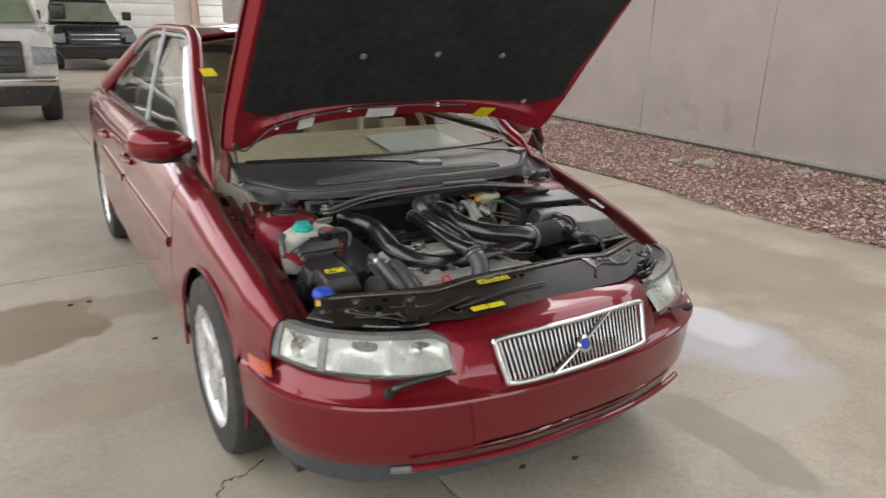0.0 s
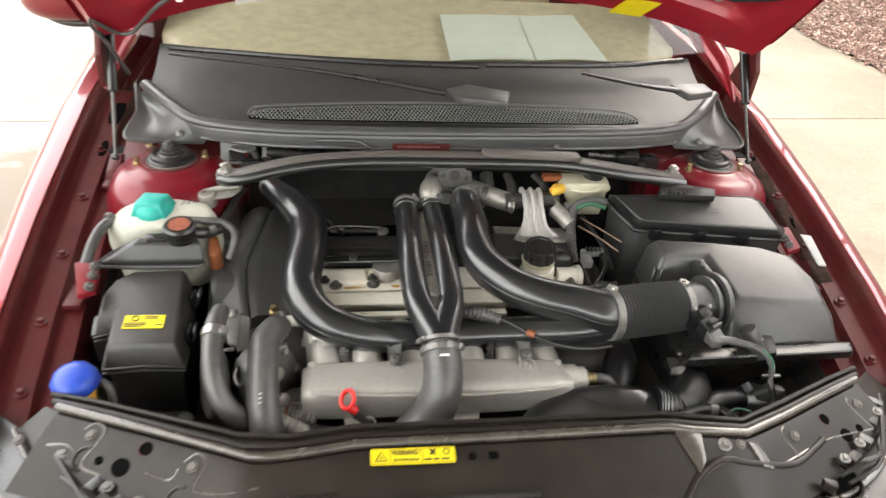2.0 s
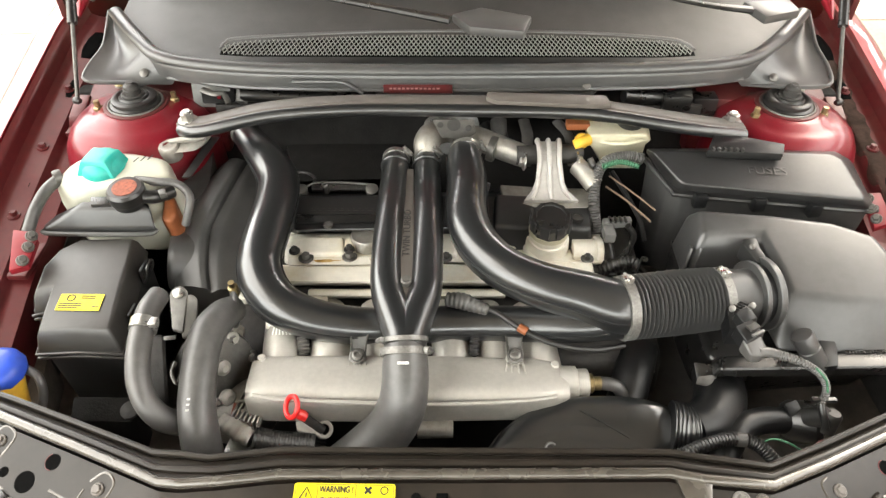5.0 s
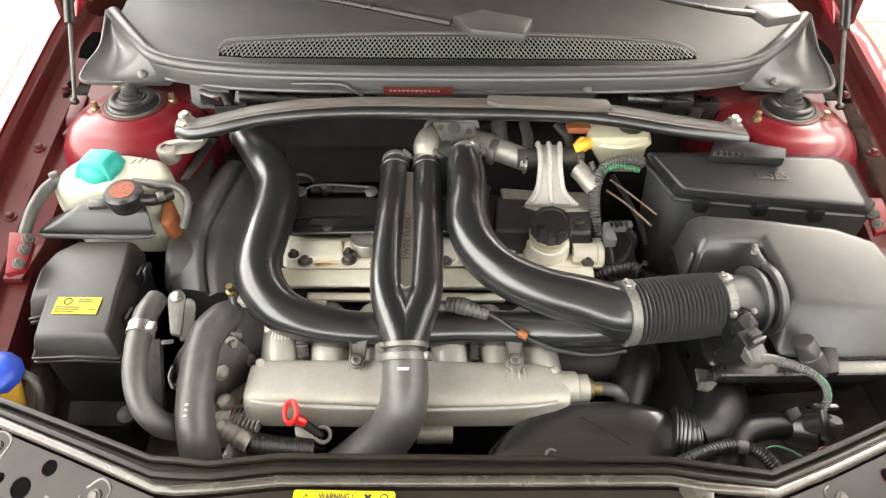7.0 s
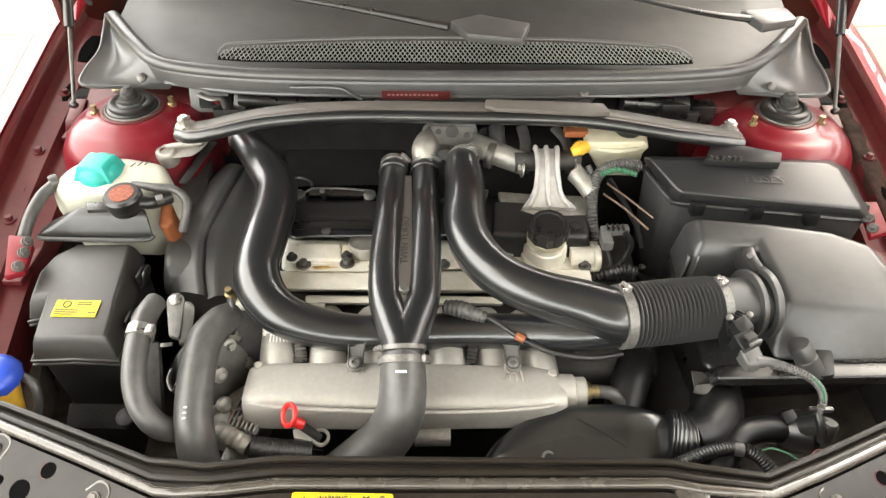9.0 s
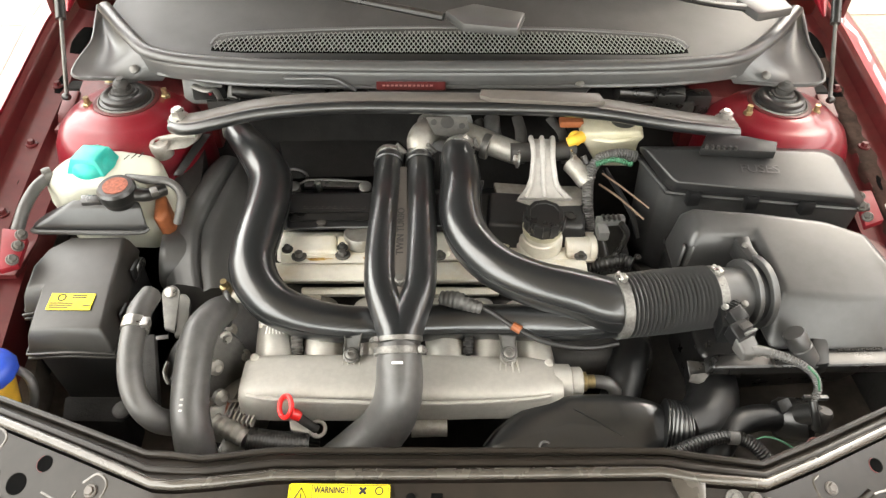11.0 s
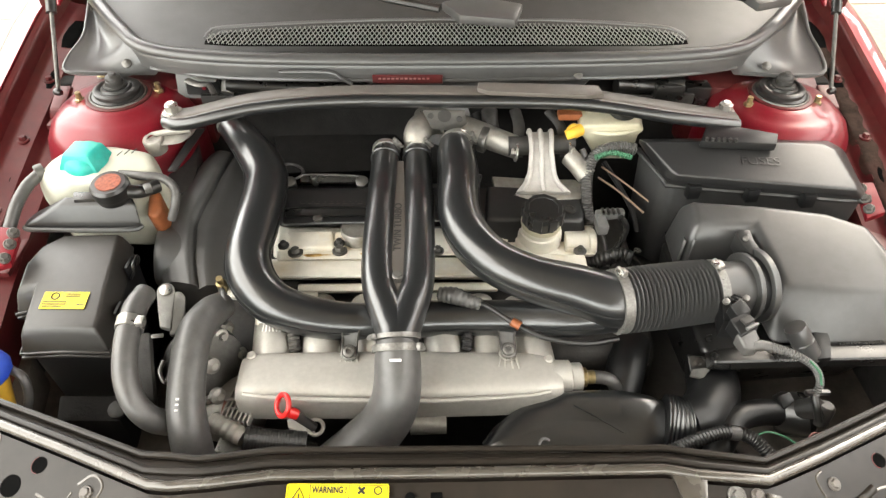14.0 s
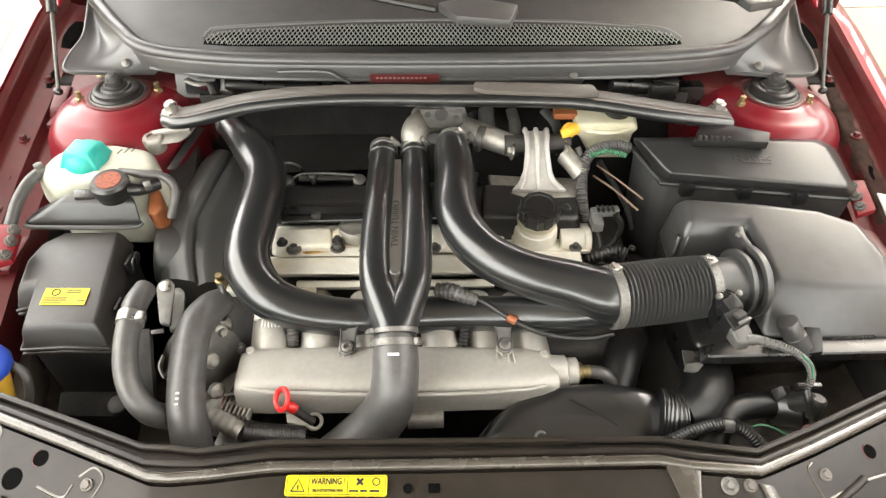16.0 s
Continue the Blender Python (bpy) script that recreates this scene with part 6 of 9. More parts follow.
for p in ((-0.211, 0.736, 0.731), (0.172, 0.75, 0.723), (0.188, 0.747, 0.723)):
    part("cover_screw", turned([(0.008, 0), (0.008, 0.004), (0.004, 0.005)], p, seg=14), DARK, coil)
part("coil_cover_right", hull([[(0.058, 0.806, 0.742), (0.118, 0.802, 0.742), (0.128, 0.788, 0.735), (0.212, 0.788, 0.733), (0.206, 0.735, 0.727), (0.050, 0.730, 0.736)], [(0.052, 0.815, 0.68), (0.120, 0.812, 0.68), (0.130, 0.800, 0.68), (0.222, 0.800, 0.68), (0.214, 0.722, 0.68), (0.046, 0.716, 0.68)]], 0.009, 4), BOX, coil)
part("cover_screw", turned([(0.010, 0), (0.010, 0.004), (0.006, 0.005), (0.006, 0.003)], (0.186, 0.755, 0.730), seg=16), DARK, coil)
part("coolant_rail", hull([[(-0.256, 0.865, 0.715), (-0.149, 0.864, 0.715), (-0.148, 0.85, 0.715), (-0.254, 0.851, 0.715)], [(-0.262, 0.888, 0.7), (-0.149, 0.887, 0.7), (-0.148, 0.863, 0.7), (-0.259, 0.864, 0.7)]], 0.002), STEEL, engine)
part("rear_heat_shield", hull([[(-0.329, 1.011, 0.7), (-0.095, 1.038, 0.7), (-0.091, 0.902, 0.7), (-0.291, 0.893, 0.7)], [(-0.368, 1.161, 0.6), (-0.102, 1.192, 0.6), (-0.098, 1.037, 0.6), (-0.325, 1.027, 0.6)]], 0.01), FIREW, engine)
part("dipstick_tube", torus((-0.268, 0.866, 0.73), 0.018, 0.0025, (0.3, 0.2, 1), 24, 6, arc=(-60, 160)), RUBBER, engine)
def oil_stain(x, y, z, w, h, seed):
    """A thin uneven puddle of dried oil."""
    rnd = random.Random(seed)
    ring = []
    for k in range(22):
        a, f = 2 * math.pi * k / 22, rnd.uniform(0.6, 1.15)
        ring.append((x + w * f * math.cos(a), y + h * f * math.sin(a), z))
    b = bmesh.new()
    add_loops(b, [[Vector(q) for q in ring], [Vector(((q[0] - x) * 0.8 + x, (q[1] - y) * 0.8 + y, z + 0.0006)) for q in ring]])
    part("oil_stain", b, AMBER_OIL, engine, "dried amber oil stain")


for n, st in enumerate(((-0.243, 0.6875, 0.7022, 0.011, 0.006), (-0.176, 0.688, 0.7022, 0.012, 0.005), (-0.213, 0.685, 0.7022, 0.022, 0.0035), (-0.135, 0.688, 0.7020, 0.009, 0.005))):
    oil_stain(*st, n)
# cast detail of the cam cover: recesses, camshaft end, webs
for p in ((-0.177, 0.712, 0.706), (-0.262, 0.708, 0.706)):
    part("cover_recess", hull([[(p[0] - 0.009, p[1] - 0.012, p[2] + 0.002), (p[0] + 0.009, p[1] - 0.012, p[2] + 0.002), (p[0] + 0.008, p[1] + 0.016, p[2] + 0.006), (p[0] - 0.008, p[1] + 0.016, p[2] + 0.006)], [(p[0] - 0.009, p[1] - 0.012, p[2] - 0.012), (p[0] + 0.009, p[1] - 0.012, p[2] - 0.012), (p[0] + 0.008, p[1] + 0.016, p[2] - 0.012), (p[0] - 0.008, p[1] + 0.016, p[2] - 0.012)]], 0.003), STAIN, engine)
    part("cover_bolt", bolt((p[0], p[1] - 0.008, p[2] + 0.002), 0.0052), DARK, engine)
part("cam_end", turned([(0.020, -0.030), (0.020, 0.006), (0.023, 0.008), (0.023, 0.016), (0.019, 0.019)], (0.207, 0.722, 0.690), (1, 0.02, 0), 28), STAIN, engine, "round cast camshaft end")
part("cam_web", hull([[(0.096, 0.735, 0.705), (0.112, 0.735, 0.705), (0.124, 0.700, 0.696), (0.106, 0.690, 0.694)], [(0.096, 0.735, 0.66), (0.112, 0.735, 0.66), (0.124, 0.695, 0.66), (0.106, 0.684, 0.66)]], 0.006, 3), STAIN, engine)
part("rail_end", hull([[(0.112, 0.686, 0.702), (0.204, 0.688, 0.698), (0.204, 0.655, 0.694), (0.120, 0.652, 0.698)], [(0.110, 0.690, 0.665), (0.206, 0.692, 0.665), (0.206, 0.650, 0.665), (0.118, 0.648, 0.665)]], 0.004, 3), STAIN, engine)
for p, r in (((-0.232, 0.854, 0.722), 0.006), ((-0.150, 0.842, 0.722), 0.011), ((-0.272, 0.850, 0.716), 0.010)):
    part("rear_boss", turned([(r, -0.02), (r, 0.002), (r * 0.7, 0.004)], p, (0, -0.3, 1), 18), DULL, engine)
part("rear_line", tube([(-0.262, 0.850, 0.722), (-0.245, 0.856, 0.726), (-0.200, 0.856, 0.726), (-0.150, 0.850, 0.726)], 0.0020, 8, 5), DULL, engine)
# oil filler
oc = (0.137, 0.723, 0.762)
part("oil_neck", turned([(0.037, -0.078), (0.035, -0.052), (0.033, -0.046), (0.030, -0.045), (0.029, -0.030)], oc, (0, -0.12, 1), 32), STAIN, engine, "cream alloy oil filler neck")
part("oil_film", turned([(0.0315, -0.034), (0.0318, -0.030), (0.0312, -0.026)], oc, (0, -0.12, 1), 32), CREAM, engine)
cap = part("oil_cap", turned([(0.0312, -0.026), (0.0325, -0.006), (0.0295, 0.001), (0.024, 0.001), (0.023, -0.001), (0.010, -0.001)], oc, (0, -0.12, 1), 10), BLACK, engine, "black many-sided oil filler cap", 20)
for k in range(8):
    a = radians(22.5 + 45 * k)
    part("cap_grip", box(tuple(Vector(oc) + Vector((0.0305 * math.cos(a), 0.0305 * math.sin(a), -0.012))), (0.004, 0.014, 0.020), rz=math.degrees(a), bevel=0.001), BOX, cap)

# timing cover at the belt end: curved outer band, recessed inner face
band_o = spline([(-0.437, 0.66, 0.672), (-0.447, 0.691, 0.69), (-0.451, 0.722, 0.703), (-0.45, 0.765, 0.718), (-0.43, 0.815, 0.734), (-0.412, 0.869, 0.744), (-0.403, 0.897, 0.744)], 5)
band_i = spline([(-0.393, 0.653, 0.672), (-0.4, 0.682, 0.692), (-0.403, 0.708, 0.706), (-0.405, 0.746, 0.72), (-0.394, 0.781, 0.735), (-0.381, 0.84, 0.745), (-0.373, 0.892, 0.745)], 5)
face_i = spline([(-0.331, 0.668, 0.655), (-0.329, 0.693, 0.668), (-0.323, 0.721, 0.678), (-0.315, 0.763, 0.69), (-0.312, 0.809, 0.7), (-0.325, 0.871, 0.712), (-0.344, 0.931, 0.715)], 5)
def belt_cover(u, v):
    """Round outer band, a groove, then the sunken face; v runs across."""
    k = min(int(u * (len(band_o) - 1)), len(band_o) - 2)
    t = u * (len(band_o) - 1) - k
    o, i, fc = (Vector(c[k] + (c[k + 1] - c[k]) * t) for c in (band_o, band_i, face_i))
    rows = [o + Vector((-0.012, 0.0, -0.11)), o + Vector((-0.012, 0, -0.03)), o + Vector((-0.006, 0, -0.009)), o + Vector((0.006, 0, 0)), o.lerp(i, 0.45) + Vector((0, 0, 0.002)), i + Vector((-0.008, 0, 0.002)), i + Vector((-0.002, 0, -0.001)), i + Vector((0.001, 0, -0.009)), i + Vector((0.004, 0, -0.009)), i.lerp(fc, 0.25) + Vector((0, 0, -0.001)), i.lerp(fc, 0.65) + Vector((0, 0, 0.001)), fc, fc + Vector((0.004, 0, -0.05))]
    q = v * (len(rows) - 1)
    n = min(int(q), len(rows) - 2)
    return rows[n].lerp(rows[n + 1], q - n)


tcv = part("timing_cover", sheet(belt_cover, 40, 48, 0.003), COVER, engine, "rounded dusty black timing belt cover", 75)
for k in (0, 1):
    end = [belt_cover(k, w / 24) for w in range(25)]
    b = bmesh.new()
    add_loops(b, [end, [q + Vector((0, 0, min(0.0, 0.60 - q.z))) for q in end]], close=False, caps=(False, False))
    part("cover_end", b, DUSTY, tcv)
part("idler_disc", turned([(0.02, 0.008), (0.046, 0.007), (0.050, 0.002), (0.051, -0.004), (0.051, -0.05)], (-0.462, 0.722, 0.668), (-1, -0.12, 0.18), 40), COVER, tcv)
part("cover_shield", hull([[(-0.429, 0.908, 0.785), (-0.41, 0.908, 0.785), (-0.441, 0.817, 0.765), (-0.457, 0.817, 0.765)], [(-0.432, 0.92, 0.775), (-0.417, 0.92, 0.775), (-0.448, 0.827, 0.755), (-0.461, 0.827, 0.755)]], 0.003), BOX, tcv)

# intake pipes
pa = part("intake_pipe", tube([(-0.371, 0.914, 0.792), (-0.354, 0.89, 0.79), (-0.319, 0.842, 0.782), (-0.295, 0.799, 0.772), (-0.291, 0.754, 0.762), (-0.296, 0.692, 0.752), (-0.3, 0.643, 0.742), (-0.288, 0.604, 0.73), (-0.257, 0.575, 0.716), (-0.207, 0.562, 0.702), (-0.148, 0.562, 0.69), (-0.084, 0.568, 0.685), (-0.002, 0.571, 0.685), (0.079, 0.564, 0.692), (0.157, 0.551, 0.705), (0.218, 0.55, 0.715)], [0.023, 0.025, 0.030, 0.032, 0.033, 0.033, 0.032, 0.032, 0.031, 0.029, 0.027, 0.027, 0.026, 0.026, 0.026, 0.026], 28, 6), SATIN, engine, "glossy black plastic intake pipe")
pb = part("intake_pipe", tube([(0.004, 0.847, 0.795), (0.005, 0.824, 0.793), (0.008, 0.772, 0.785), (0.006, 0.706, 0.776), (0.019, 0.657, 0.766), (0.053, 0.613, 0.758), (0.104, 0.586, 0.75), (0.163, 0.571, 0.742), (0.21, 0.56, 0.732), (0.243, 0.567, 0.728)], [0.024, 0.028, 0.030, 0.031, 0.032, 0.032, 0.033, 0.036, 0.0395, 0.0395], 28, 6), SATIN, engine, "glossy black plastic intake pipe")
part("pipe_web", hull([[(0.037, 0.779, 0.785), (0.046, 0.78, 0.783), (0.035, 0.741, 0.77), (0.027, 0.686, 0.76), (0.022, 0.728, 0.775)], [(0.039, 0.805, 0.765), (0.049, 0.807, 0.763), (0.038, 0.766, 0.75), (0.029, 0.706, 0.742), (0.024, 0.752, 0.755)]], 0.004), SATIN, pb)
part("pipe_seam", tube([(0.215, 0.535, 0.7), (0.142, 0.547, 0.69), (0.047, 0.562, 0.68), (-0.035, 0.563, 0.672), (-0.165, 0.554, 0.675), (-0.244, 0.559, 0.69)], 0.004, 8, 5), SATIN, pa)
clamp_band((0.008, 0.85, 0.795), Vector((0.005, 0.824, 0.793)) - Vector((0.004, 0.847, 0.795)), 0.0245, pb, 0.008, STEEL, screw=(1, -0.6, 0.3))
clamp_band((-0.367, 0.907, 0.792), Vector((-0.319, 0.842, 0.782)) - Vector((-0.371, 0.914, 0.792)), 0.0225, pa, 0.008)


def mould_seam(pts, rr, ang, a, c, parent):
    """The thin moulding line along a pipe, ang degrees round from its side."""
    cur = spline([(*p, q) for p, q in zip(pts, rr)], 6)
    run = [Vector(q[:3]) for q in cur]
    out = []
    for k in range(int(a * (len(run) - 1)), int(c * (len(run) - 1)) + 1, 3):
        d = (run[min(k + 1, len(run) - 1)] - run[max(k - 1, 0)]).normalized()
        side = d.cross(Vector((0, 0, 1))).normalized()
        up = side.cross(d)
        out.append(run[k] + (side * math.cos(radians(ang)) + up * math.sin(radians(ang))) * (float(cur[k][3]) + 0.0004))
    part("mould_seam", tube(out, 0.0016, 6, 2), SATIN, parent)


PA = [(-0.371, 0.914, 0.792), (-0.354, 0.89, 0.79), (-0.319, 0.842, 0.782), (-0.295, 0.799, 0.772), (-0.291, 0.754, 0.762), (-0.296, 0.692, 0.752), (-0.3, 0.643, 0.742), (-0.288, 0.604, 0.73), (-0.257, 0.575, 0.716), (-0.207, 0.562, 0.702), (-0.148, 0.562, 0.69), (-0.084, 0.568, 0.685), (-0.002, 0.571, 0.685), (0.079, 0.564, 0.692), (0.157, 0.551, 0.705), (0.218, 0.55, 0.715)]
RA = [0.023, 0.025, 0.030, 0.032, 0.033, 0.033, 0.032, 0.032, 0.031, 0.029, 0.027, 0.027, 0.026, 0.026, 0.026, 0.026]
mould_seam(PA, RA, 8, 0.12, 0.98, pa)
mould_seam(PA, RA, 172, 0.12, 0.62, pa)
PB = [(0.004, 0.847, 0.795), (0.005, 0.824, 0.793), (0.008, 0.772, 0.785), (0.006, 0.706, 0.776), (0.019, 0.657, 0.766), (0.053, 0.613, 0.758), (0.104, 0.586, 0.75), (0.163, 0.571, 0.742), (0.21, 0.56, 0.732), (0.243, 0.567, 0.728)]
RB = [0.024, 0.028, 0.030, 0.031, 0.032, 0.032, 0.033, 0.036, 0.0395, 0.0395]
mould_seam(PB, RB, 8, 0.1, 0.95, pb)
mould_seam(PB, RB, 172, 0.1, 0.9, pb)
# twin pipe and its branch
yl = [(-0.107, 0.859, 0.776), (-0.108, 0.802, 0.774), (-0.11, 0.71, 0.768), (-0.111, 0.63, 0.761), (-0.107, 0.57, 0.754), (-0.093, 0.525, 0.746), (-0.083, 0.498, 0.742), (-0.081, 0.483, 0.738)]
yr = [(-0.057, 0.859, 0.776), (-0.055, 0.802, 0.774), (-0.053, 0.71, 0.768), (-0.053, 0.63, 0.761), (-0.056, 0.569, 0.754), (-0.069, 0.524, 0.746), (-0.077, 0.498, 0.742), (-0.08, 0.483, 0.738)]
py = part("twin_pipe", tube(yl, [0.0215, 0.022, 0.0225, 0.0230, 0.0235, 0.0245, 0.026, 0.027], 24, 6), SATIN, engine, "glossy black twin intake pipe with Y-junction")
part("twin_branch", tube(yr, [0.0205, 0.0215, 0.0225, 0.0230, 0.0235, 0.0245, 0.026, 0.027], 24, 6), SATIN, py)
plate = part("name_plate", slab([(-0.092, 0.817, 0.783), (-0.077, 0.817, 0.783), (-0.071, 0.619, 0.771), (-0.074, 0.577, 0.768), (-0.079, 0.548, 0.763), (-0.082, 0.548, 0.763), (-0.088, 0.577, 0.768), (-0.092, 0.619, 0.771)], 0.012, 0.002), BRACE, py, "grey strip with upright lettering between the pipes")
pm = Vector((-0.083, 0.668, 0.776))
words("TWIN TURBO", 0.0150, Matrix.Translation(pm) @ pose(0, 0, 0, 5.5, 0, 0) @ pose(0, 0, 0, 0, 0, 90), DARK, plate)
part("plate_screw", turned([(0.0075, -0.012), (0.0075, 0.001), (0.0060, 0.002), (0.0060, 0.0045), (0.0025, 0.005)], (-0.0815, 0.572, 0.7725), (0, -0.1, 1), 14), DULL, plate)
part("pipe_web", hull([[(-0.1, 0.554, 0.748), (-0.063, 0.553, 0.748), (-0.074, 0.495, 0.748), (-0.086, 0.495, 0.748)], [(-0.101, 0.571, 0.73), (-0.063, 0.57, 0.73), (-0.075, 0.51, 0.73), (-0.087, 0.511, 0.73)]], 0.004), SATIN, py)
for p, q in ((yl[0], yl[1]), (yr[0], yr[1])):
    d = Vector(q) - Vector(p)
    clamp_band(tuple(Vector(p) + d * 0.1), d, 0.0218, py, 0.008, STEEL, screw=(0.6, -0.5, 0.5))
    part("pipe_bead", torus(tuple(Vector(p) + d * 0.45), 0.0222, 0.0025, d), SATIN, py)
part("charge_hose", tube([(-0.081, 0.486, 0.738), (-0.08, 0.467, 0.728), (-0.08, 0.445, 0.71), (-0.085, 0.428, 0.685), (-0.102, 0.417, 0.65), (-0.136, 0.407, 0.612), (-0.168, 0.4, 0.58)], [0.0275, 0.0295, 0.0305, 0.0315, 0.033, 0.034, 0.034], 28, 6), RUBBER, engine, "thick grey rubber charge hose")
clamp_band((-0.082, 0.478, 0.734), Vector((-0.08, 0.458, 0.722)) - Vector((-0.081, 0.483, 0.738)), 0.0300, py, 0.009, STEELD, screw=(1, -0.2, 0.3))
clamp_band((-0.081, 0.491, 0.742), Vector((-0.08, 0.458, 0.722)) - Vector((-0.081, 0.483, 0.738)), 0.0295, py, 0.006, STEELD, screw=(-1, -0.2, 0.3))
part("hose_mark", box((-0.079, 0.441, 0.758), (0.014, 0.003, 0.001), bevel=0, m=pose(*(-0.081, 0.443, 0.756), 25, 0, 0)), TAPE, py)
# bright crossover pipe behind
part("crossover_pipe", tube([(-0.055, 0.859, 0.776), (-0.057, 0.871, 0.792), (-0.048, 0.896, 0.796), (-0.021, 0.919, 0.79), (0.027, 0.91, 0.782), (0.075, 0.886, 0.775), (0.117, 0.869, 0.768)], [0.019, 0.022, 0.022, 0.021, 0.020, 0.020, 0.019], 20, 6), ALU, engine, "cast aluminium crossover pipe")
part("crossover_band", turned([(0.021, -0.006), (0.022, -0.004), (0.022, 0.004), (0.021, 0.006)], (0.055, 0.882, 0.778), (1, -0.4, -0.1), 24), DULL, engine)
part("valve_plate", turned([(0.045, 0), (0.045, 0.008), (0.03, 0.012)], (-0.009, 0.946, 0.775), (0, -0.8, 0.6), 28), GREYTRIM, engine)
for p in ((-0.015, 0.931, 0.795), (-0.002, 0.917, 0.782)):
    part("plate_hole", turned([(0.010, 0.012), (0.010, 0.0135)], Vector(p) + Vector((0, -0.012, 0.0)), (0, -0.8, 0.6), 16), DARK, engine)
vp = part("valve_flange", hull([[(-0.048, 0.868, 0.844), (0.02, 0.868, 0.844), (0.025, 0.868, 0.819), (0.007, 0.868, 0.804), (-0.032, 0.868, 0.81)], [(-0.048, 0.878, 0.838), (0.021, 0.878, 0.838), (0.026, 0.878, 0.812), (0.008, 0.878, 0.797), (-0.032, 0.878, 0.803)]], 0.002), DULL, engine, "cast aluminium valve flange")
for q, r in (((-0.012, 0.868, 0.834), 0.011), ((-0.034, 0.868, 0.834), 0.005), ((0.012, 0.867, 0.828), 0.005)):
    part("flange_hole", turned([(r, 0), (r, 0.001)], q, (0, -1, 0.1), 18), DARK, vp)
part("plate_bolt", bolt((-0.045, 0.919, 0.8), 0.010, (0, -0.6, 0.8)), STEEL, engine)

# corrugated hose to the air box
hA, hB = Vector((0.226, 0.562, 0.728)), Vector((0.358, 0.584, 0.724))
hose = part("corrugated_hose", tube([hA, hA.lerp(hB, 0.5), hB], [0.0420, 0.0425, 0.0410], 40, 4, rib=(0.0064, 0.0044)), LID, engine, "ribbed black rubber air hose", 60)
d = hB - hA
clamp_band(tuple(hA - d * 0.03), d, 0.0445, hose, 0.013, STEELD, screw=(0.05, 0.25, 1))
clamp_band(tuple(hB + d * 0.02), d, 0.0425, hose, 0.013, STEELD, screw=(0.05, 0.15, 1))
maf = part("air_meter_tube", turned([(0.040, -0.004), (0.040, 0.020), (0.0385, 0.024), (0.0385, 0.052), (0.041, 0.056), (0.041, 0.066)], tuple(hB + d * 0.05), d, 40), COVER, engine, "black air meter tube")
ax = d.normalized()
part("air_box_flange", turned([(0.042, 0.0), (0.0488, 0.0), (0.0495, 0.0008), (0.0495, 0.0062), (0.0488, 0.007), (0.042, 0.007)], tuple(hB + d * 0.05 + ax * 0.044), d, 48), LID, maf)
part("flange_gasket", turned([(0.040, 0.0), (0.0445, 0.0), (0.0445, 0.013), (0.040, 0.013)], tuple(hB + d * 0.05 + ax * 0.050), d, 48), MATT, maf)
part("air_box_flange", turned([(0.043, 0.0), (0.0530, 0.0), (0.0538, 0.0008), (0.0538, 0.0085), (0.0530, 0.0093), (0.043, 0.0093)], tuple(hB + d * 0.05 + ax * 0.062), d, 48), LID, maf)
part("sensor_seat", hull([[(0.356, 0.543, 0.748), (0.386, 0.561, 0.748), (0.394, 0.530, 0.744), (0.386, 0.512, 0.742), (0.352, 0.512, 0.742)], [(0.356, 0.551, 0.716), (0.386, 0.566, 0.716), (0.398, 0.530, 0.712), (0.388, 0.508, 0.712), (0.350, 0.508, 0.712)]], 0.002, 2), MATT, maf, "black sensor block")
part("meter_sensor", hull([[(0.358, 0.524, 0.760), (0.376, 0.534, 0.762), (0.384, 0.516, 0.759), (0.366, 0.506, 0.757)], [(0.358, 0.526, 0.740), (0.378, 0.536, 0.740), (0.388, 0.514, 0.738), (0.366, 0.502, 0.738)]], 0.0012, 1), MATT, maf)
for k in range(4):
    part("sensor_rib", tube([(0.362 + 0.0055 * k, 0.545 + 0.0030 * k, 0.748), (0.366 + 0.0055 * k, 0.534 + 0.0030 * k, 0.754)], 0.0016, 6, 2), MATT, maf)
part("sensor_plug", hull([[(0.352, 0.502, 0.758), (0.376, 0.513, 0.760), (0.387, 0.492, 0.756), (0.361, 0.479, 0.753)], [(0.352, 0.504, 0.734), (0.378, 0.515, 0.734), (0.389, 0.490, 0.732), (0.361, 0.475, 0.732)]], 0.0014, 1), MATT, maf)
part("sensor_clip", box((0.372, 0.497, 0.7615), (0.016, 0.010, 0.004), rz=26, bevel=0.0008), DARK, maf)
part("sensor_clip", box((0.376, 0.488, 0.7595), (0.020, 0.0035, 0.004), rz=26, bevel=0.0008), GREYPL, maf)
for q in ((0.358, 0.535, 0.754), (0.388, 0.542, 0.752)):
    part("sensor_screw", turned([(0.0045, 0), (0.0045, 0.005), (0.0025, 0.006)], q, (0, -0.3, 1), 12), STEELD, maf)
part("sensor_boot", hull([[(0.357, 0.486, 0.752), (0.384, 0.492, 0.753), (0.388, 0.478, 0.746), (0.380, 0.466, 0.743), (0.364, 0.465, 0.744)], [(0.357, 0.486, 0.728), (0.384, 0.492, 0.728), (0.388, 0.476, 0.728), (0.380, 0.464, 0.728), (0.364, 0.463, 0.728)]], 0.005, 4), RUBBER, maf, "grey-brown rubber cable boot", 70)
part("boot_tail", tube([(0.378, 0.474, 0.738), (0.392, 0.473, 0.739), (0.405, 0.468, 0.739)], [0.0085, 0.0068, 0.0064], 14, 4), RUBBER, maf)
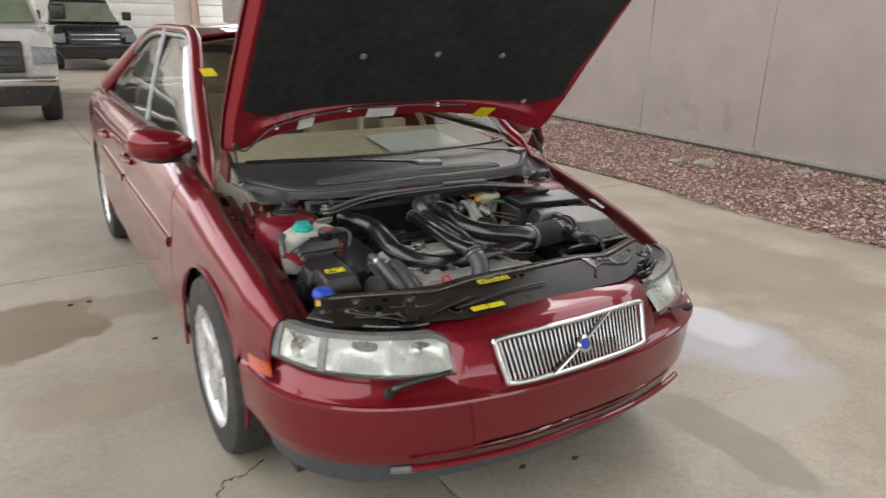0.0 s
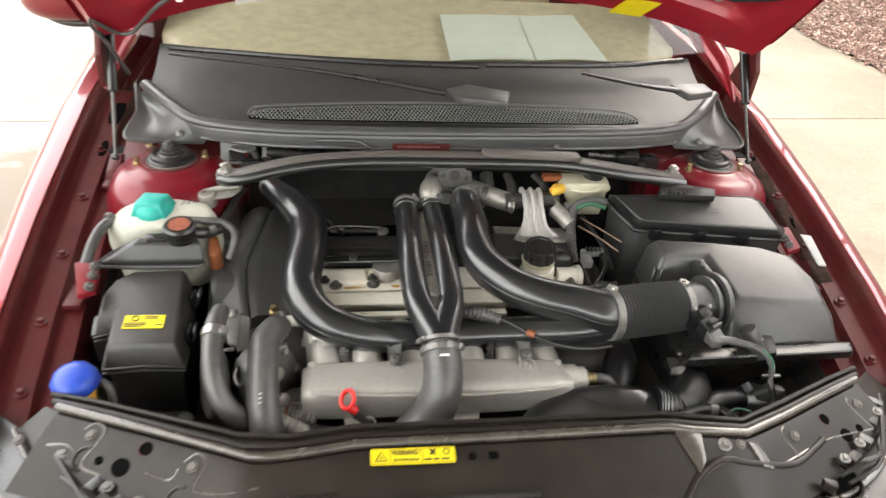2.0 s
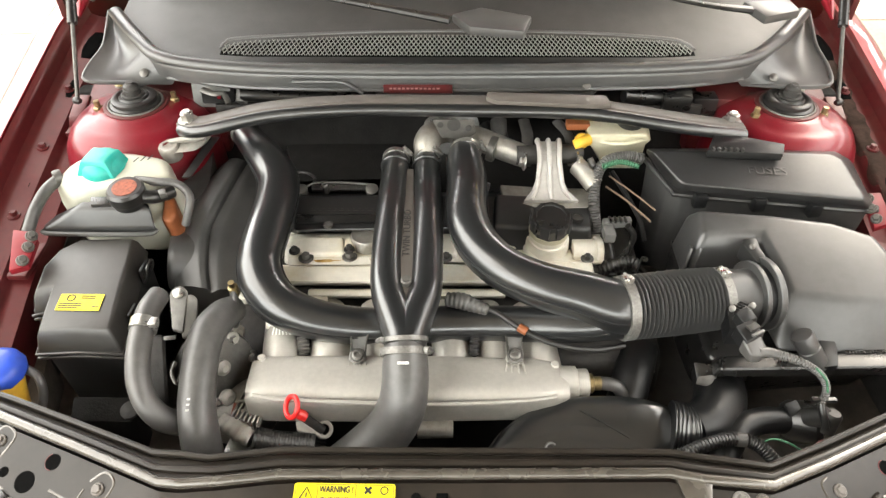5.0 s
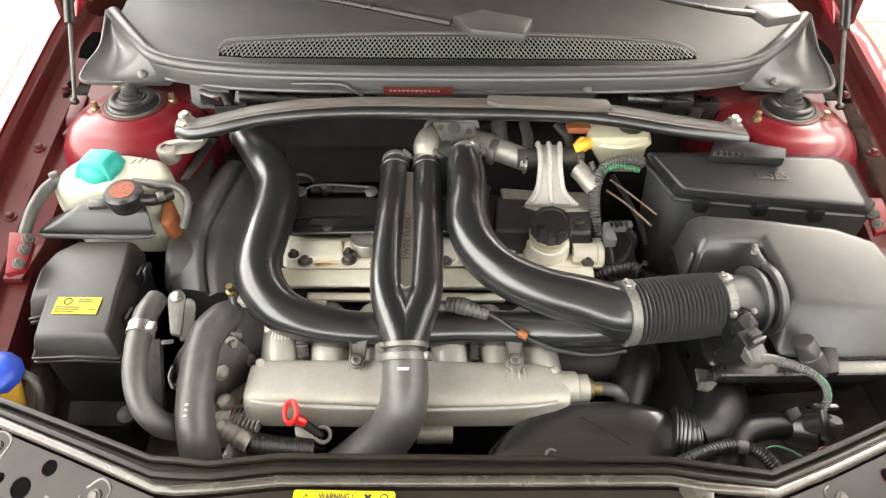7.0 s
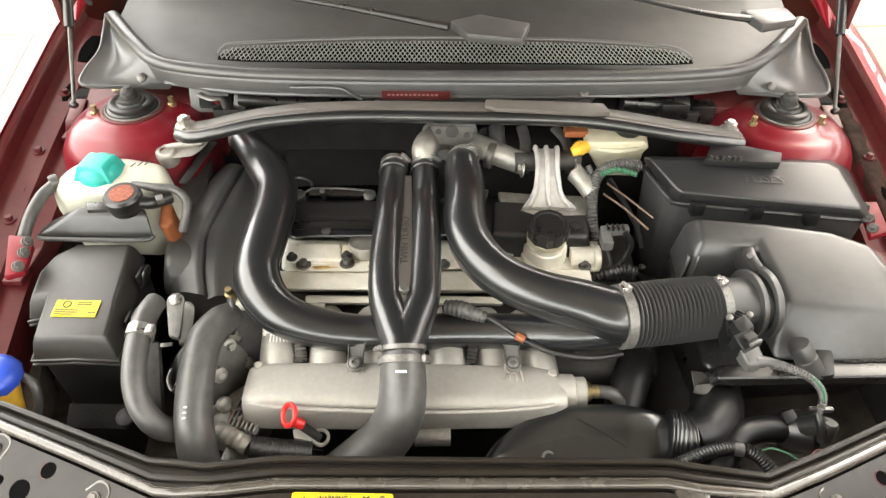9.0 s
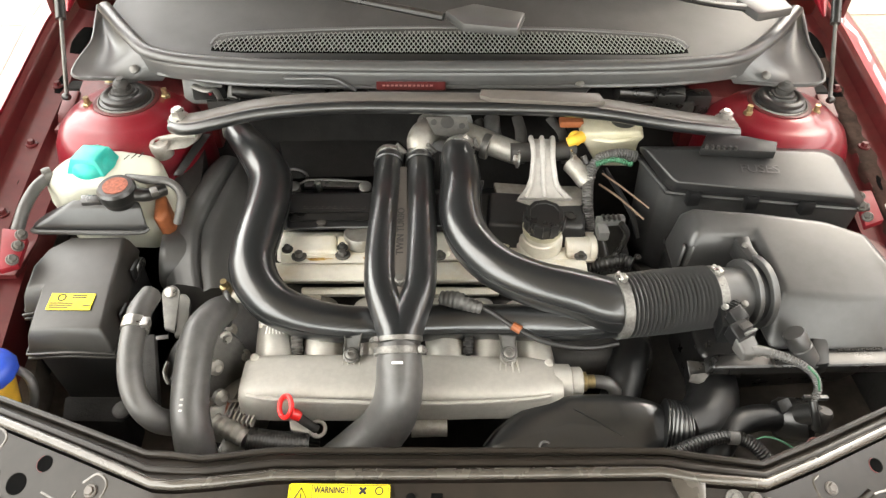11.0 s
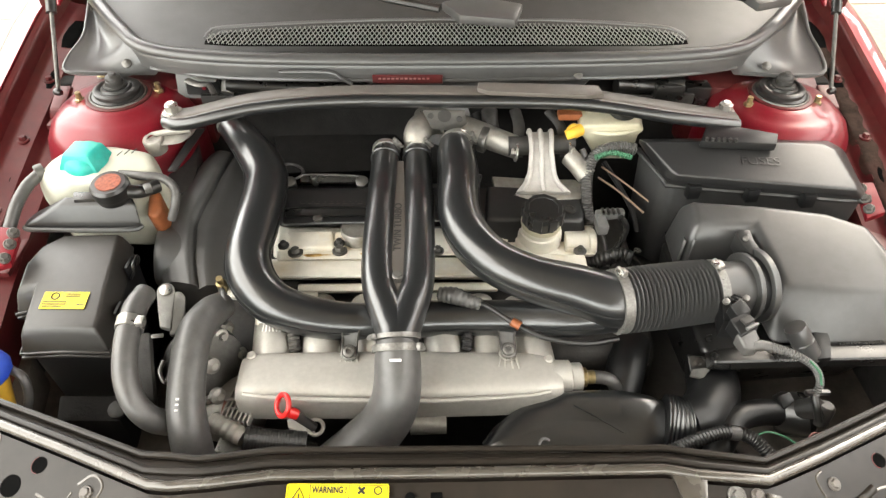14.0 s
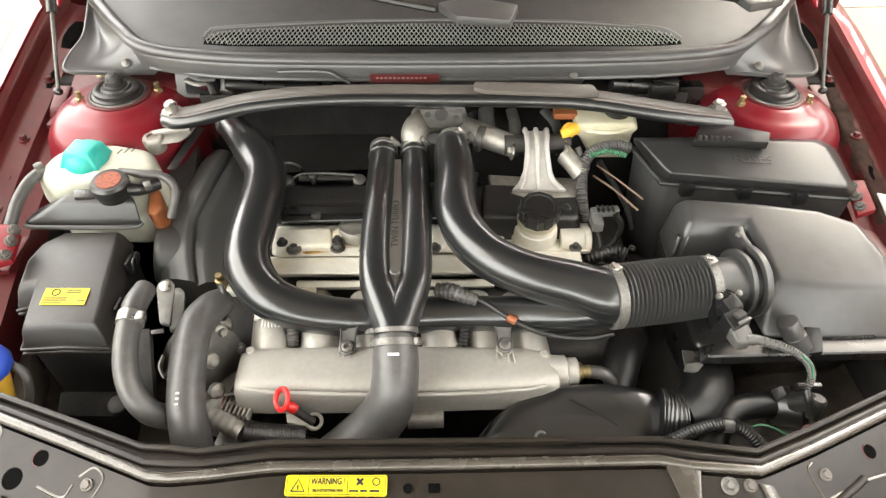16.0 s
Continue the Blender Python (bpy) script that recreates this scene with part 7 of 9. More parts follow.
part("sensor_conduit", tube([(0.400, 0.470, 0.739), (0.421, 0.462, 0.738), (0.439, 0.454, 0.734), (0.456, 0.447, 0.722), (0.464, 0.438, 0.706), (0.459, 0.428, 0.69)], [0.0068, 0.0060, 0.0050, 0.0048, 0.0048, 0.0048], 12, 6, rib=(0.0036, 0.0006)), RUBBER, maf)
part("sensor_wire", tube([(0.441, 0.446, 0.741), (0.455, 0.438, 0.728), (0.46, 0.43, 0.712)], 0.0014, 8, 5), GREENW, maf)

# plenum
PX0, PX1 = -0.294, 0.142
b = bmesh.new()


def plenum_loop(t, lower=False):
    x = PX0 + (PX1 - PX0) * t
    e = min(t, 1 - t)
    r = 0.034 + 0.010 * min(1, e / 0.03) ** 0.5
    hy = itp(t, [0, 0.02, 0.06, 0.5, 0.9, 0.97, 1], [0.034, 0.038, 0.0405, 0.0410, 0.0385, 0.034, 0.028])
    hz = itp(t, [0, 0.02, 0.06, 0.5, 0.9, 0.97, 1], [0.029, 0.033, 0.036, 0.038, 0.034, 0.030, 0.024])
    cy = 0.480 + 0.007 * t
    cz = 0.652 - 0.012 * t
    out = []
    lo, hi = (180, 360) if lower else (-18, 198)
    for k in range(32):
        a = radians(lo + (hi - lo) * k / 31)
        c, s = math.cos(a), math.sin(a)
        f = 0.93 if lower else 1.0
        out.append((x + (0.004 if t < 0.5 else -0.004) * lower, cy + f * hy * math.copysign(abs(c) ** 0.45, c), cz + f * hz * math.copysign(abs(s) ** 0.6, s)))
    return out


TS = (0, 0.006, 0.02, 0.05, 0.1, 0.2, 0.35, 0.5, 0.65, 0.8, 0.9, 0.95, 0.985, 1)
add_loops(b, [plenum_loop(t) for t in TS])
plen = part("intake_manifold", b, SILVER, engine, "silver cast intake manifold", 50)
# The lower half turns from the light; its darker material carries that shade.
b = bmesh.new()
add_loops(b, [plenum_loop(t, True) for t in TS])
part("manifold_lower", b, DULL, plen, "lower half of the manifold, its shade put in as darker grey", 50)
part("manifold_seam", tube([(-0.279, 0.44, 0.693), (-0.242, 0.437, 0.688), (-0.155, 0.437, 0.681), (-0.066, 0.439, 0.674), (0.031, 0.443, 0.671), (0.092, 0.448, 0.67), (0.122, 0.454, 0.669)], 0.0032, 8, 5), SILVER, plen)
part("manifold_nose", turned([(0.026, -0.01), (0.025, 0.014), (0.021, 0.016), (0.021, 0.030), (0.018, 0.032)], (PX1, 0.495, 0.643), (1, 0.02, 0.0), 24), SILVER, plen)
part("manifold_fitting", turned([(0.014, 0.030), (0.014, 0.038), (0.010, 0.040), (0.010, 0.050)], (PX1, 0.495, 0.643), (1, 0.02, 0), 10), BRASS, plen)
part("breather_hose", tube([(PX1 + 0.048, 0.496, 0.643), (0.189, 0.497, 0.642), (0.215, 0.494, 0.638), (0.231, 0.485, 0.615)], 0.0095, 14, 6), RUBBER, plen)
for x in (-0.262, -0.194, -0.122, -0.018, 0.046, 0.109):
    dz = -0.012 * (x + 0.262) / 0.37 - 0.006
    part("manifold_runner", tube([(x + 0.004, 0.492, 0.640 + dz), (x + 0.003, 0.518, 0.655 + dz), (x, 0.548, 0.666 + dz), (x - 0.005, 0.585, 0.664 + dz), (x - 0.012, 0.630, 0.645)], [0.0300, 0.0295, 0.0280, 0.0270, 0.026], 24, 5), SILVER, plen)
    part("runner_flange", hull([[(x - 0.040, 0.600, 0.634), (x + 0.020, 0.600, 0.634), (x + 0.018, 0.616, 0.650), (x - 0.040, 0.616, 0.650)], [(x - 0.040, 0.612, 0.606), (x + 0.020, 0.612, 0.606), (x + 0.018, 0.628, 0.622), (x - 0.040, 0.628, 0.622)]], 0.004), ALU, plen)
part("corner_boss", turned([(0.0062, -0.02), (0.0062, 0.003), (0.0045, 0.0045)], (-0.281, 0.508, 0.683), (0, -0.1, 1), 18), SILVER, plen)
part("corner_boss", turned([(0.0062, -0.02), (0.0062, 0.003), (0.0045, 0.0045)], (0.126, 0.508, 0.668), (0, -0.1, 1), 18), SILVER, plen)
for p in ((-0.148, 0.506, 0.690), (0.069, 0.510, 0.686)):
    P = Vector(p)
    rows = [(0.0085, -0.008, 0.000), (0.0100, 0.002, 0.001), (0.0100, 0.014, 0.002), (0.0105, 0.024, 0.004), (0.0125, 0.034, 0.008)]
    part("pipe_bracket", hull([[P + Vector((-w, y, z)), P + Vector((w, y, z)), P + Vector((w, y, z - 0.003)), P + Vector((-w, y, z - 0.003))] for w, y, z in rows], 0.001, 1), GREYPL, plen, "dark grey pressed steel pipe bracket")
    for sd in (-1, 1):
        part("bracket_edge", tube([P + Vector((sd * w, y, z + 0.001)) for w, y, z in rows], 0.0014, 6, 3), DULL, plen)
    boss = part("bracket_boss", turned([(0.013, -0.026), (0.012, -0.006), (0.011, -0.004)], p, (0, -0.2, 1), 18), SILVER, plen)
    for k in (-0.011, -0.004, 0.004, 0.011):
        part("boss_rib", hull([[P + Vector((k - 0.0012, -0.008, -0.003)), P + Vector((k + 0.0012, -0.008, -0.003)), P + Vector((k * 1.3 + 0.0012, -0.024, -0.010)), P + Vector((k * 1.3 - 0.0012, -0.024, -0.010))], [P + Vector((k - 0.0012, -0.004, -0.016)), P + Vector((k + 0.0012, -0.004, -0.016)), P + Vector((k * 1.3 + 0.0012, -0.022, -0.018)), P + Vector((k * 1.3 - 0.0012, -0.022, -0.018))]], 0.0006, 1), SILVER, boss)
    bw = part("bracket_washer", turned([(0.0115, 0.001), (0.0115, 0.003), (0.0095, 0.004), (0.0085, 0.003)], p, (0, -0.2, 1), 28), DULL, plen)
    part("bracket_bolt", turned([(0.0078, 0.002), (0.0078, 0.006), (0.0062, 0.007), (0.0040, 0.007), (0.0036, 0.0045), (0.001, 0.0045)], p, (0, -0.2, 1), 20), STEELD, bw)
part("fuel_rail", tube([(-0.339, 0.635, 0.672), (-0.283, 0.63, 0.672), (-0.206, 0.63, 0.668)], 0.0095, 12, 4), STAIN, plen)
part("fuel_valve", turned([(0.008, -0.01), (0.008, 0.008), (0.005, 0.01), (0.005, 0.02)], (-0.348, 0.639, 0.685), (0, -0.2, 1), 12), BRASS, plen)
part("injector_tag", slab([(-0.284, 0.582, 0.702), (-0.252, 0.579, 0.702), (-0.251, 0.559, 0.698), (-0.28, 0.559, 0.698)], 0.006, 0.001), TAPE, plen)
for k in range(7):
    part("tag_thread", tube([tuple(Vector((-0.261, 0.562, 0.7)) + Vector((0.003 * k - 0.008, 0, 0))), tuple(Vector((-0.257, 0.543, 0.695)) + Vector((0.005 * k - 0.014, 0, -0.002)))], 0.0009, 5, 2), TAPE, plen)
part("injector_conduit", tube([(-0.236, 0.580, 0.692), (-0.231, 0.552, 0.686), (-0.227, 0.527, 0.668)], 0.0085, 12, 5, rib=(0.005, 0.001)), DULL, plen)
part("injector_conduit", tube([(0.020, 0.580, 0.690), (0.016, 0.552, 0.684), (0.013, 0.527, 0.666)], 0.0075, 12, 5, rib=(0.005, 0.001)), CONDUIT, plen)
part("stub_pipe", tube([(-0.066, 0.441, 0.615), (-0.017, 0.442, 0.615)], 0.014, 16, 2), ALU, plen)

tabp = part("support_tab", slab([(-0.292, 0.600, 0.685), (-0.262, 0.600, 0.685), (-0.250, 0.571, 0.683), (-0.262, 0.558, 0.681), (-0.287, 0.566, 0.682)], 0.004, 0.0012), STAIN, plen, "pale alloy support tab with a bolt hole")
part("tab_hole", turned([(0.0055, 0), (0.0055, 0.0008)], (-0.264, 0.574, 0.6828), (0, -0.1, 1), 18), HOLE, tabp)
# dipstick with a red loop handle
dp = part("dipstick_handle", torus((-0.225, 0.423, 0.692), 0.0135, 0.0034, (0.625, 0.335, -0.527), 28, 10), REDP, engine, "red loop dipstick handle")
part("dipstick_grip", turned([(0.0045, -0.008), (0.0068, -0.006), (0.0075, 0.002), (0.0062, 0.008)], (-0.218, 0.43, 0.664), (0.8, -0.1, -0.5), 16), REDP, dp)
part("dipstick_stem", tube([(-0.218, 0.432, 0.66), (-0.208, 0.432, 0.645), (-0.193, 0.429, 0.63)], [0.0066, 0.0062, 0.006], 12, 4), DARK, dp)
part("dipstick_collar", torus((-0.192, 0.431, 0.628), 0.0100, 0.0028, (0.3, -0.5, 0.8), 24, 8), SILVER, dp)
part("dipstick_bracket", slab([(-0.231, 0.441, 0.632), (-0.221, 0.444, 0.632), (-0.199, 0.434, 0.626), (-0.191, 0.424, 0.624), (-0.2, 0.425, 0.624), (-0.228, 0.429, 0.63)], 0.005, 0.0015), SILVER, dp)
part("red_tag", slab([(-0.218, 0.383, 0.64), (-0.194, 0.385, 0.64), (-0.193, 0.379, 0.64), (-0.215, 0.377, 0.64)], 0.006, 0.001), REDP, engine)

# hoses at the belt end
part("coolant_hose", tube([(-0.419, 0.56, 0.755), (-0.421, 0.527, 0.76), (-0.421, 0.486, 0.752), (-0.416, 0.445, 0.735), (-0.405, 0.419, 0.712), (-0.387, 0.41, 0.685), (-0.363, 0.421, 0.655)], [0.0145, 0.0152, 0.0155, 0.0155, 0.0155, 0.016, 0.016], 20, 6), RUBBER, engine, "grey rubber coolant hose")
part("hose_clip", turned([(0.0160, -0.0075), (0.0178, -0.0075), (0.0178, 0.0075), (0.0160, 0.0075)], (-0.421, 0.504, 0.7565), Vector((-0.421, 0.486, 0.752)) - Vector((-0.421, 0.527, 0.76)), 24), STEEL, engine, "zinc spring band on the hose")
part("clip_ear", box((-0.405, 0.501, 0.766), (0.010, 0.013, 0.008), bevel=0.001), STEEL, engine)
part("charge_hose", tube([(-0.334, 0.585, 0.7), (-0.341, 0.558, 0.715), (-0.35, 0.517, 0.722), (-0.35, 0.47, 0.712), (-0.347, 0.424, 0.69), (-0.341, 0.394, 0.66), (-0.337, 0.377, 0.62)], [0.020, 0.0225, 0.0235, 0.0235, 0.024, 0.025, 0.025], 28, 6), RUBBER, engine, "thick grey rubber charge hose")
part("hose_end_ring", torus((-0.332, 0.584, 0.7), 0.023, 0.004, (0.8, 0.3, -0.2)), RUBBER, engine)
for k in range(3):
    part("hose_print", box(tuple(Vector((-0.348, 0.403, 0.714)) + Vector((0, 0.006 * k, 0.003 * k))), (0.004, 0.0028, 0.0006), bevel=0), LABEL_GREY, engine)
def plate_outline(c, r, foot_l, foot_r):
    """A plate with a round head, running down to two foot points."""
    c = Vector(c)
    return [c + Vector((r * math.cos(radians(a)), r * math.sin(radians(a)), 0.35 * r * math.sin(radians(a)))) for a in (0, 30, 60, 90, 120, 150, 180)] + [Vector(foot_l), Vector(foot_r)]


lug = part("lifting_bracket", slab(plate_outline((-0.408, 0.590, 0.726), 0.0130, (-0.412, 0.548, 0.700), (-0.396, 0.544, 0.698)), 0.007, 0.0028), DULL, engine, "dull steel lifting bracket with round heads")
part("bracket_plate", slab(plate_outline((-0.392, 0.580, 0.720), 0.0125, (-0.398, 0.540, 0.692), (-0.380, 0.540, 0.690)), 0.007, 0.0028), DULL, lug)
part("bracket_boss", turned([(0.0078, 0.0), (0.0078, 0.0022), (0.0060, 0.0030)], (-0.408, 0.592, 0.7255), (0, -0.3, 1), 20), STEEL, lug)
pump = part("water_pump", turned([(0.052, -0.03), (0.055, 0.0), (0.050, 0.014), (0.030, 0.018)], (-0.347, 0.514, 0.655), (0.75, -0.55, 0.35), 32), DULL, engine, "dull alloy pump housing")
for a in range(0, 360, 60):
    dv = Matrix.Rotation(radians(a), 3, Vector((0.75, -0.55, 0.35)).normalized()) @ Vector((0.35, 0.0, -0.75)).normalized() * 0.044
    part("pump_bolt", bolt(Vector((-0.347, 0.514, 0.655)) + dv + Vector((0.75, -0.55, 0.35)).normalized() * 0.012, 0.0065, (0.75, -0.55, 0.35)), STEEL, pump)
part("belt_pulley", turned([(0.050, 0.0), (0.054, 0.004), (0.054, 0.022), (0.050, 0.026)], (-0.418, 0.505, 0.655), (-0.9, -0.3, 0.2), 32), DARK, engine)
part("spring_clip", tube([(-0.39, 0.489, 0.7), (-0.392, 0.475, 0.695), (-0.384, 0.462, 0.69), (-0.381, 0.474, 0.69)], 0.0028, 8, 5), DULL, engine)
alt = part("alternator", turned([(0.045, -0.03), (0.050, -0.02), (0.050, 0.02), (0.042, 0.03)], (-0.319, 0.491, 0.585), (0.9, -0.3, 0.2), 32), ALU, engine, "alternator with copper windings")
for k in range(7):
    part("cooling_fin", box(tuple(Vector((-0.311, 0.462, 0.64)) + Vector((0.006 * k, -0.002 * k, 0))), (0.0022, 0.045, 0.012), rz=-12, bevel=0), CASTW, alt)
part("threaded_coupling", tube([(-0.33, 0.436, 0.64), (-0.308, 0.426, 0.635), (-0.285, 0.415, 0.63)], [0.012, 0.013, 0.012], 18, 3, rib=(0.010, 0.0006)), SILVER, engine, "zinc-plated coupling")
part("coupling_plate", box((-0.298, 0.417, 0.61), (0.05, 0.03, 0.004), rz=-10, bevel=0.001), STEEL, engine)
for k in range(5):
    part("belt_rib", tube([tuple(Vector((-0.293, 0.452, 0.6)) + Vector((0, -0.004 * k, -0.003 * k))), tuple(Vector((-0.195, 0.442, 0.585)) + Vector((0, -0.004 * k, -0.003 * k)))], 0.0022, 6, 2), DARK, engine)

# gearbox-side mount, pale cast arm
mz = [((0.128, 0.884, 0.788), (0.165, 0.884, 0.788), 0.012), ((0.127, 0.874, 0.799), (0.165, 0.873, 0.799), 0.014), ((0.127, 0.852, 0.799), (0.163, 0.852, 0.799), 0.014), ((0.127, 0.831, 0.790), (0.161, 0.831, 0.790), 0.014), ((0.125, 0.815, 0.775), (0.163, 0.815, 0.775), 0.014), ((0.115, 0.798, 0.756), (0.174, 0.798, 0.756), 0.014), ((0.102, 0.785, 0.744), (0.192, 0.784, 0.744), 0.010)]
mount = part("engine_mount", hull([[Vector(a), Vector(c), Vector(c) + Vector((0, 0.004, -h)), Vector(a) + Vector((0, 0.004, -h))] for a, c, h in mz], 0.003), CASTW, engine, "pale cast aluminium engine mount arm")
for u in (0.03, 0.5, 0.97):
    part("mount_rib", tube([Vector(a).lerp(Vector(c), 0.5 + (u - 0.5) * (1 if i < 5 else 0.8)) + Vector((0, 0, 0.002)) for i, (a, c, h) in enumerate(mz)], 0.0040, 8, 5), CASTW, mount)
part("mount_bush", turned([(0.016, -0.055), (0.016, 0.055)], (0.149, 0.866, 0.778), (1, 0.05, 0), 20), DARK, mount)
part("mount_bolt", bolt((0.194, 0.849, 0.775), 0.010, (1, 0, 0.1)), STEEL, mount)
part("mount_bolt", bolt((0.107, 0.849, 0.775), 0.009, (-1, 0, 0.1)), STEEL, mount)
for p in ([(0.111, 0.937, 0.8), (0.115, 0.899, 0.79), (0.11, 0.859, 0.76)], [(0.166, 0.928, 0.805), (0.186, 0.899, 0.79), (0.19, 0.858, 0.76)]):
    part("mount_strap", tube(p, 0.010, 10, 5, 0.5), DARK, mount)
part("mount_plate", slab([(0.066, 0.832, 0.741), (0.120, 0.826, 0.741), (0.205, 0.822, 0.741), (0.226, 0.796, 0.736), (0.205, 0.779, 0.734), (0.150, 0.778, 0.734), (0.095, 0.781, 0.735), (0.070, 0.800, 0.737)], 0.012, 0.004), ALU, mount)

# brake fluid reservoir behind the mount
res = part("brake_reservoir", hull([[(0.218, 0.921, 0.815), (0.313, 0.912, 0.815), (0.312, 0.879, 0.81), (0.212, 0.873, 0.81)], [(0.215, 0.927, 0.8), (0.325, 0.918, 0.8), (0.321, 0.88, 0.796), (0.209, 0.874, 0.796)], [(0.225, 0.921, 0.79), (0.32, 0.914, 0.79), (0.314, 0.883, 0.785), (0.22, 0.877, 0.785)], [(0.261, 0.959, 0.72), (0.332, 0.958, 0.72), (0.318, 0.905, 0.72), (0.257, 0.906, 0.72)]], 0.005, 3), CREAM, car, "cream plastic brake fluid reservoir")
part("reservoir_cap", turned([(0.022, 0), (0.022, 0.012), (0.018, 0.015)], (0.287, 0.908, 0.812), seg=24), CONDUIT, res)
part("reservoir_lip", tube([(0.216, 0.883, 0.797), (0.267, 0.872, 0.795), (0.316, 0.885, 0.797)], 0.004, 8, 5), CREAM, res)
tap = part("yellow_cap", turned([(0.011, -0.004), (0.0125, 0.0), (0.0125, 0.008), (0.010, 0.011)], (0.202, 0.877, 0.796), (0.1, -0.6, 0.8), 20), AMBER_NECK, engine, "small yellow service cap")
part("cap_tip", tube([(0.188, 0.866, 0.797), (0.198, 0.868, 0.8), (0.213, 0.878, 0.8)], [0.008, 0.009, 0.0105], 14, 4), AMBER_NECK, tap)
part("cap_stem", tube([(0.196, 0.873, 0.79), (0.19, 0.871, 0.78), (0.186, 0.86, 0.765)], 0.006, 10, 4), YELLOW, tap)
part("red_plug", box((0.199, 0.908, 0.81), (0.04, 0.02, 0.012), bevel=0.003), ORANGE, engine)
part("wiring_loom", tube([(0.3, 0.843, 0.785), (0.271, 0.843, 0.79), (0.237, 0.834, 0.785), (0.22, 0.812, 0.765), (0.216, 0.775, 0.735), (0.223, 0.76, 0.7)], 0.0088, 14, 6, rib=(0.0045, 0.0010)), RUBBER, engine, "ribbed grey wiring conduit")
part("green_conduit", tube([(0.226, 0.807, 0.795), (0.254, 0.813, 0.8), (0.284, 0.807, 0.795)], 0.0042, 10, 6, rib=(0.004, 0.0008)), GREENW, engine)
part("loom_tail", tube([(0.257, 0.856, 0.75), (0.285, 0.815, 0.72), (0.300, 0.785, 0.70), (0.305, 0.757, 0.68)], 0.0045, 8, 6), MATT, engine)
conn = part("grey_connector", box((0.246, 0.739, 0.735), (0.046, 0.013, 0.014), rz=6, bevel=0.003), GREYPL, engine, "light grey electrical connector")
for k in range(4):
    part("connector_pin", box(tuple(Vector((0.232, 0.732, 0.747)) + Vector((0.008 * k, 0, 0))), (0.004, 0.014, 0.004), bevel=0.0005), BLACK, conn)
part("connector_wire", tube([(0.26, 0.726, 0.74), (0.272, 0.722, 0.72), (0.263, 0.715, 0.69), (0.247, 0.71, 0.67)], 0.005, 10, 6), BLACK, engine)
part("ribbed_duct", tube([(0.216, 0.707, 0.66), (0.24, 0.702, 0.675), (0.267, 0.704, 0.68), (0.283, 0.696, 0.68)], 0.011, 12, 5, rib=(0.006, 0.001)), CONDUIT, engine)
part("knock_wire", tube([(-0.027, 0.589, 0.715), (-0.003, 0.581, 0.718), (0.037, 0.57, 0.715), (0.079, 0.541, 0.707), (0.122, 0.525, 0.695), (0.179, 0.522, 0.685), (0.227, 0.534, 0.68)], [0.004] * 7, 10, 6), CONDUIT, engine)
wp = part("cable_boot", tube([(-0.025, 0.586, 0.72), (-0.003, 0.58, 0.722), (0.013, 0.574, 0.72), (0.033, 0.569, 0.716)], [0.010, 0.0125, 0.0105, 0.0085], 14, 5, rib=(0.007, 0.0006)), RUBBER, engine)
part("orange_sleeve", tube([(0.075, 0.542, 0.71), (0.086, 0.535, 0.708)], 0.0062, 10, 3), ORANGE, wp)

# wires and hoses in the gap beside the fuse box
for pts, r, m in (([(0.250, 0.840, 0.752), (0.275, 0.805, 0.751), (0.307, 0.752, 0.750)], 0.0016, TANW), ([(0.243, 0.824, 0.742), (0.270, 0.790, 0.740), (0.300, 0.742, 0.735)], 0.0018, TANW), ([(0.229, 0.757, 0.69), (0.242, 0.74, 0.68), (0.243, 0.694, 0.66)], 0.008, CONDUIT), ([(0.257, 0.707, 0.64), (0.268, 0.723, 0.65), (0.293, 0.728, 0.65), (0.31, 0.713, 0.64)], 0.005, DARK)):
    part("bay_wire", tube(pts, r, 10, 6), m, engine)
part("grey_connector", box((0.231, 0.722, 0.728), (0.018, 0.030, 0.018), bevel=0.004), GREYPL, engine, "light grey electrical connector")
for p in ((0.267, 0.702, 0.675), (0.297, 0.717, 0.675)):
    part("wire_terminal", bolt(p, 0.0035, h=0.004), DULL, engine)
for pts, r, m in (([(0.067, 0.937, 0.8), (0.068, 0.916, 0.785), (0.077, 0.91, 0.76)], 0.014, DARK), ([(0.044, 0.944, 0.79), (0.058, 0.921, 0.77)], 0.009, CONDUIT), ([(0.194, 0.844, 0.77), (0.206, 0.827, 0.765), (0.219, 0.81, 0.755)], 0.016, ALU), ([(0.211, 0.837, 0.79), (0.217, 0.83, 0.78)], 0.005, DUSTY)):
    part("bay_hose", tube(pts, r, 12, 5), m, engine)
# small hardware at the belt end
for p in ((-0.337, 0.55, 0.675), (-0.333, 0.495, 0.68), (-0.324, 0.464, 0.655), (-0.333, 0.573, 0.665)):
    part("pump_stud", turned([(0.011, -0.004), (0.011, 0.004), (0.008, 0.006), (0.005, 0.009)], p, (0.75, -0.55, 0.35), 16), ALU, engine)
for k in range(5):
    part("winding_slot", tube([(-0.315, 0.464, 0.645), (-0.301, 0.463, 0.648), (-0.283, 0.461, 0.645)] if k == 0 else [tuple(Vector(q) + Vector((0, -0.011 * k, -0.006 * k))) for q in ((-0.315, 0.464, 0.645), (-0.301, 0.463, 0.648), (-0.283, 0.461, 0.645))], 0.0022, 8, 4), CASTW, engine)
part("alternator_winding", box((-0.304, 0.459, 0.628), (0.036, 0.04, 0.012), bevel=0.004), RUST, engine)
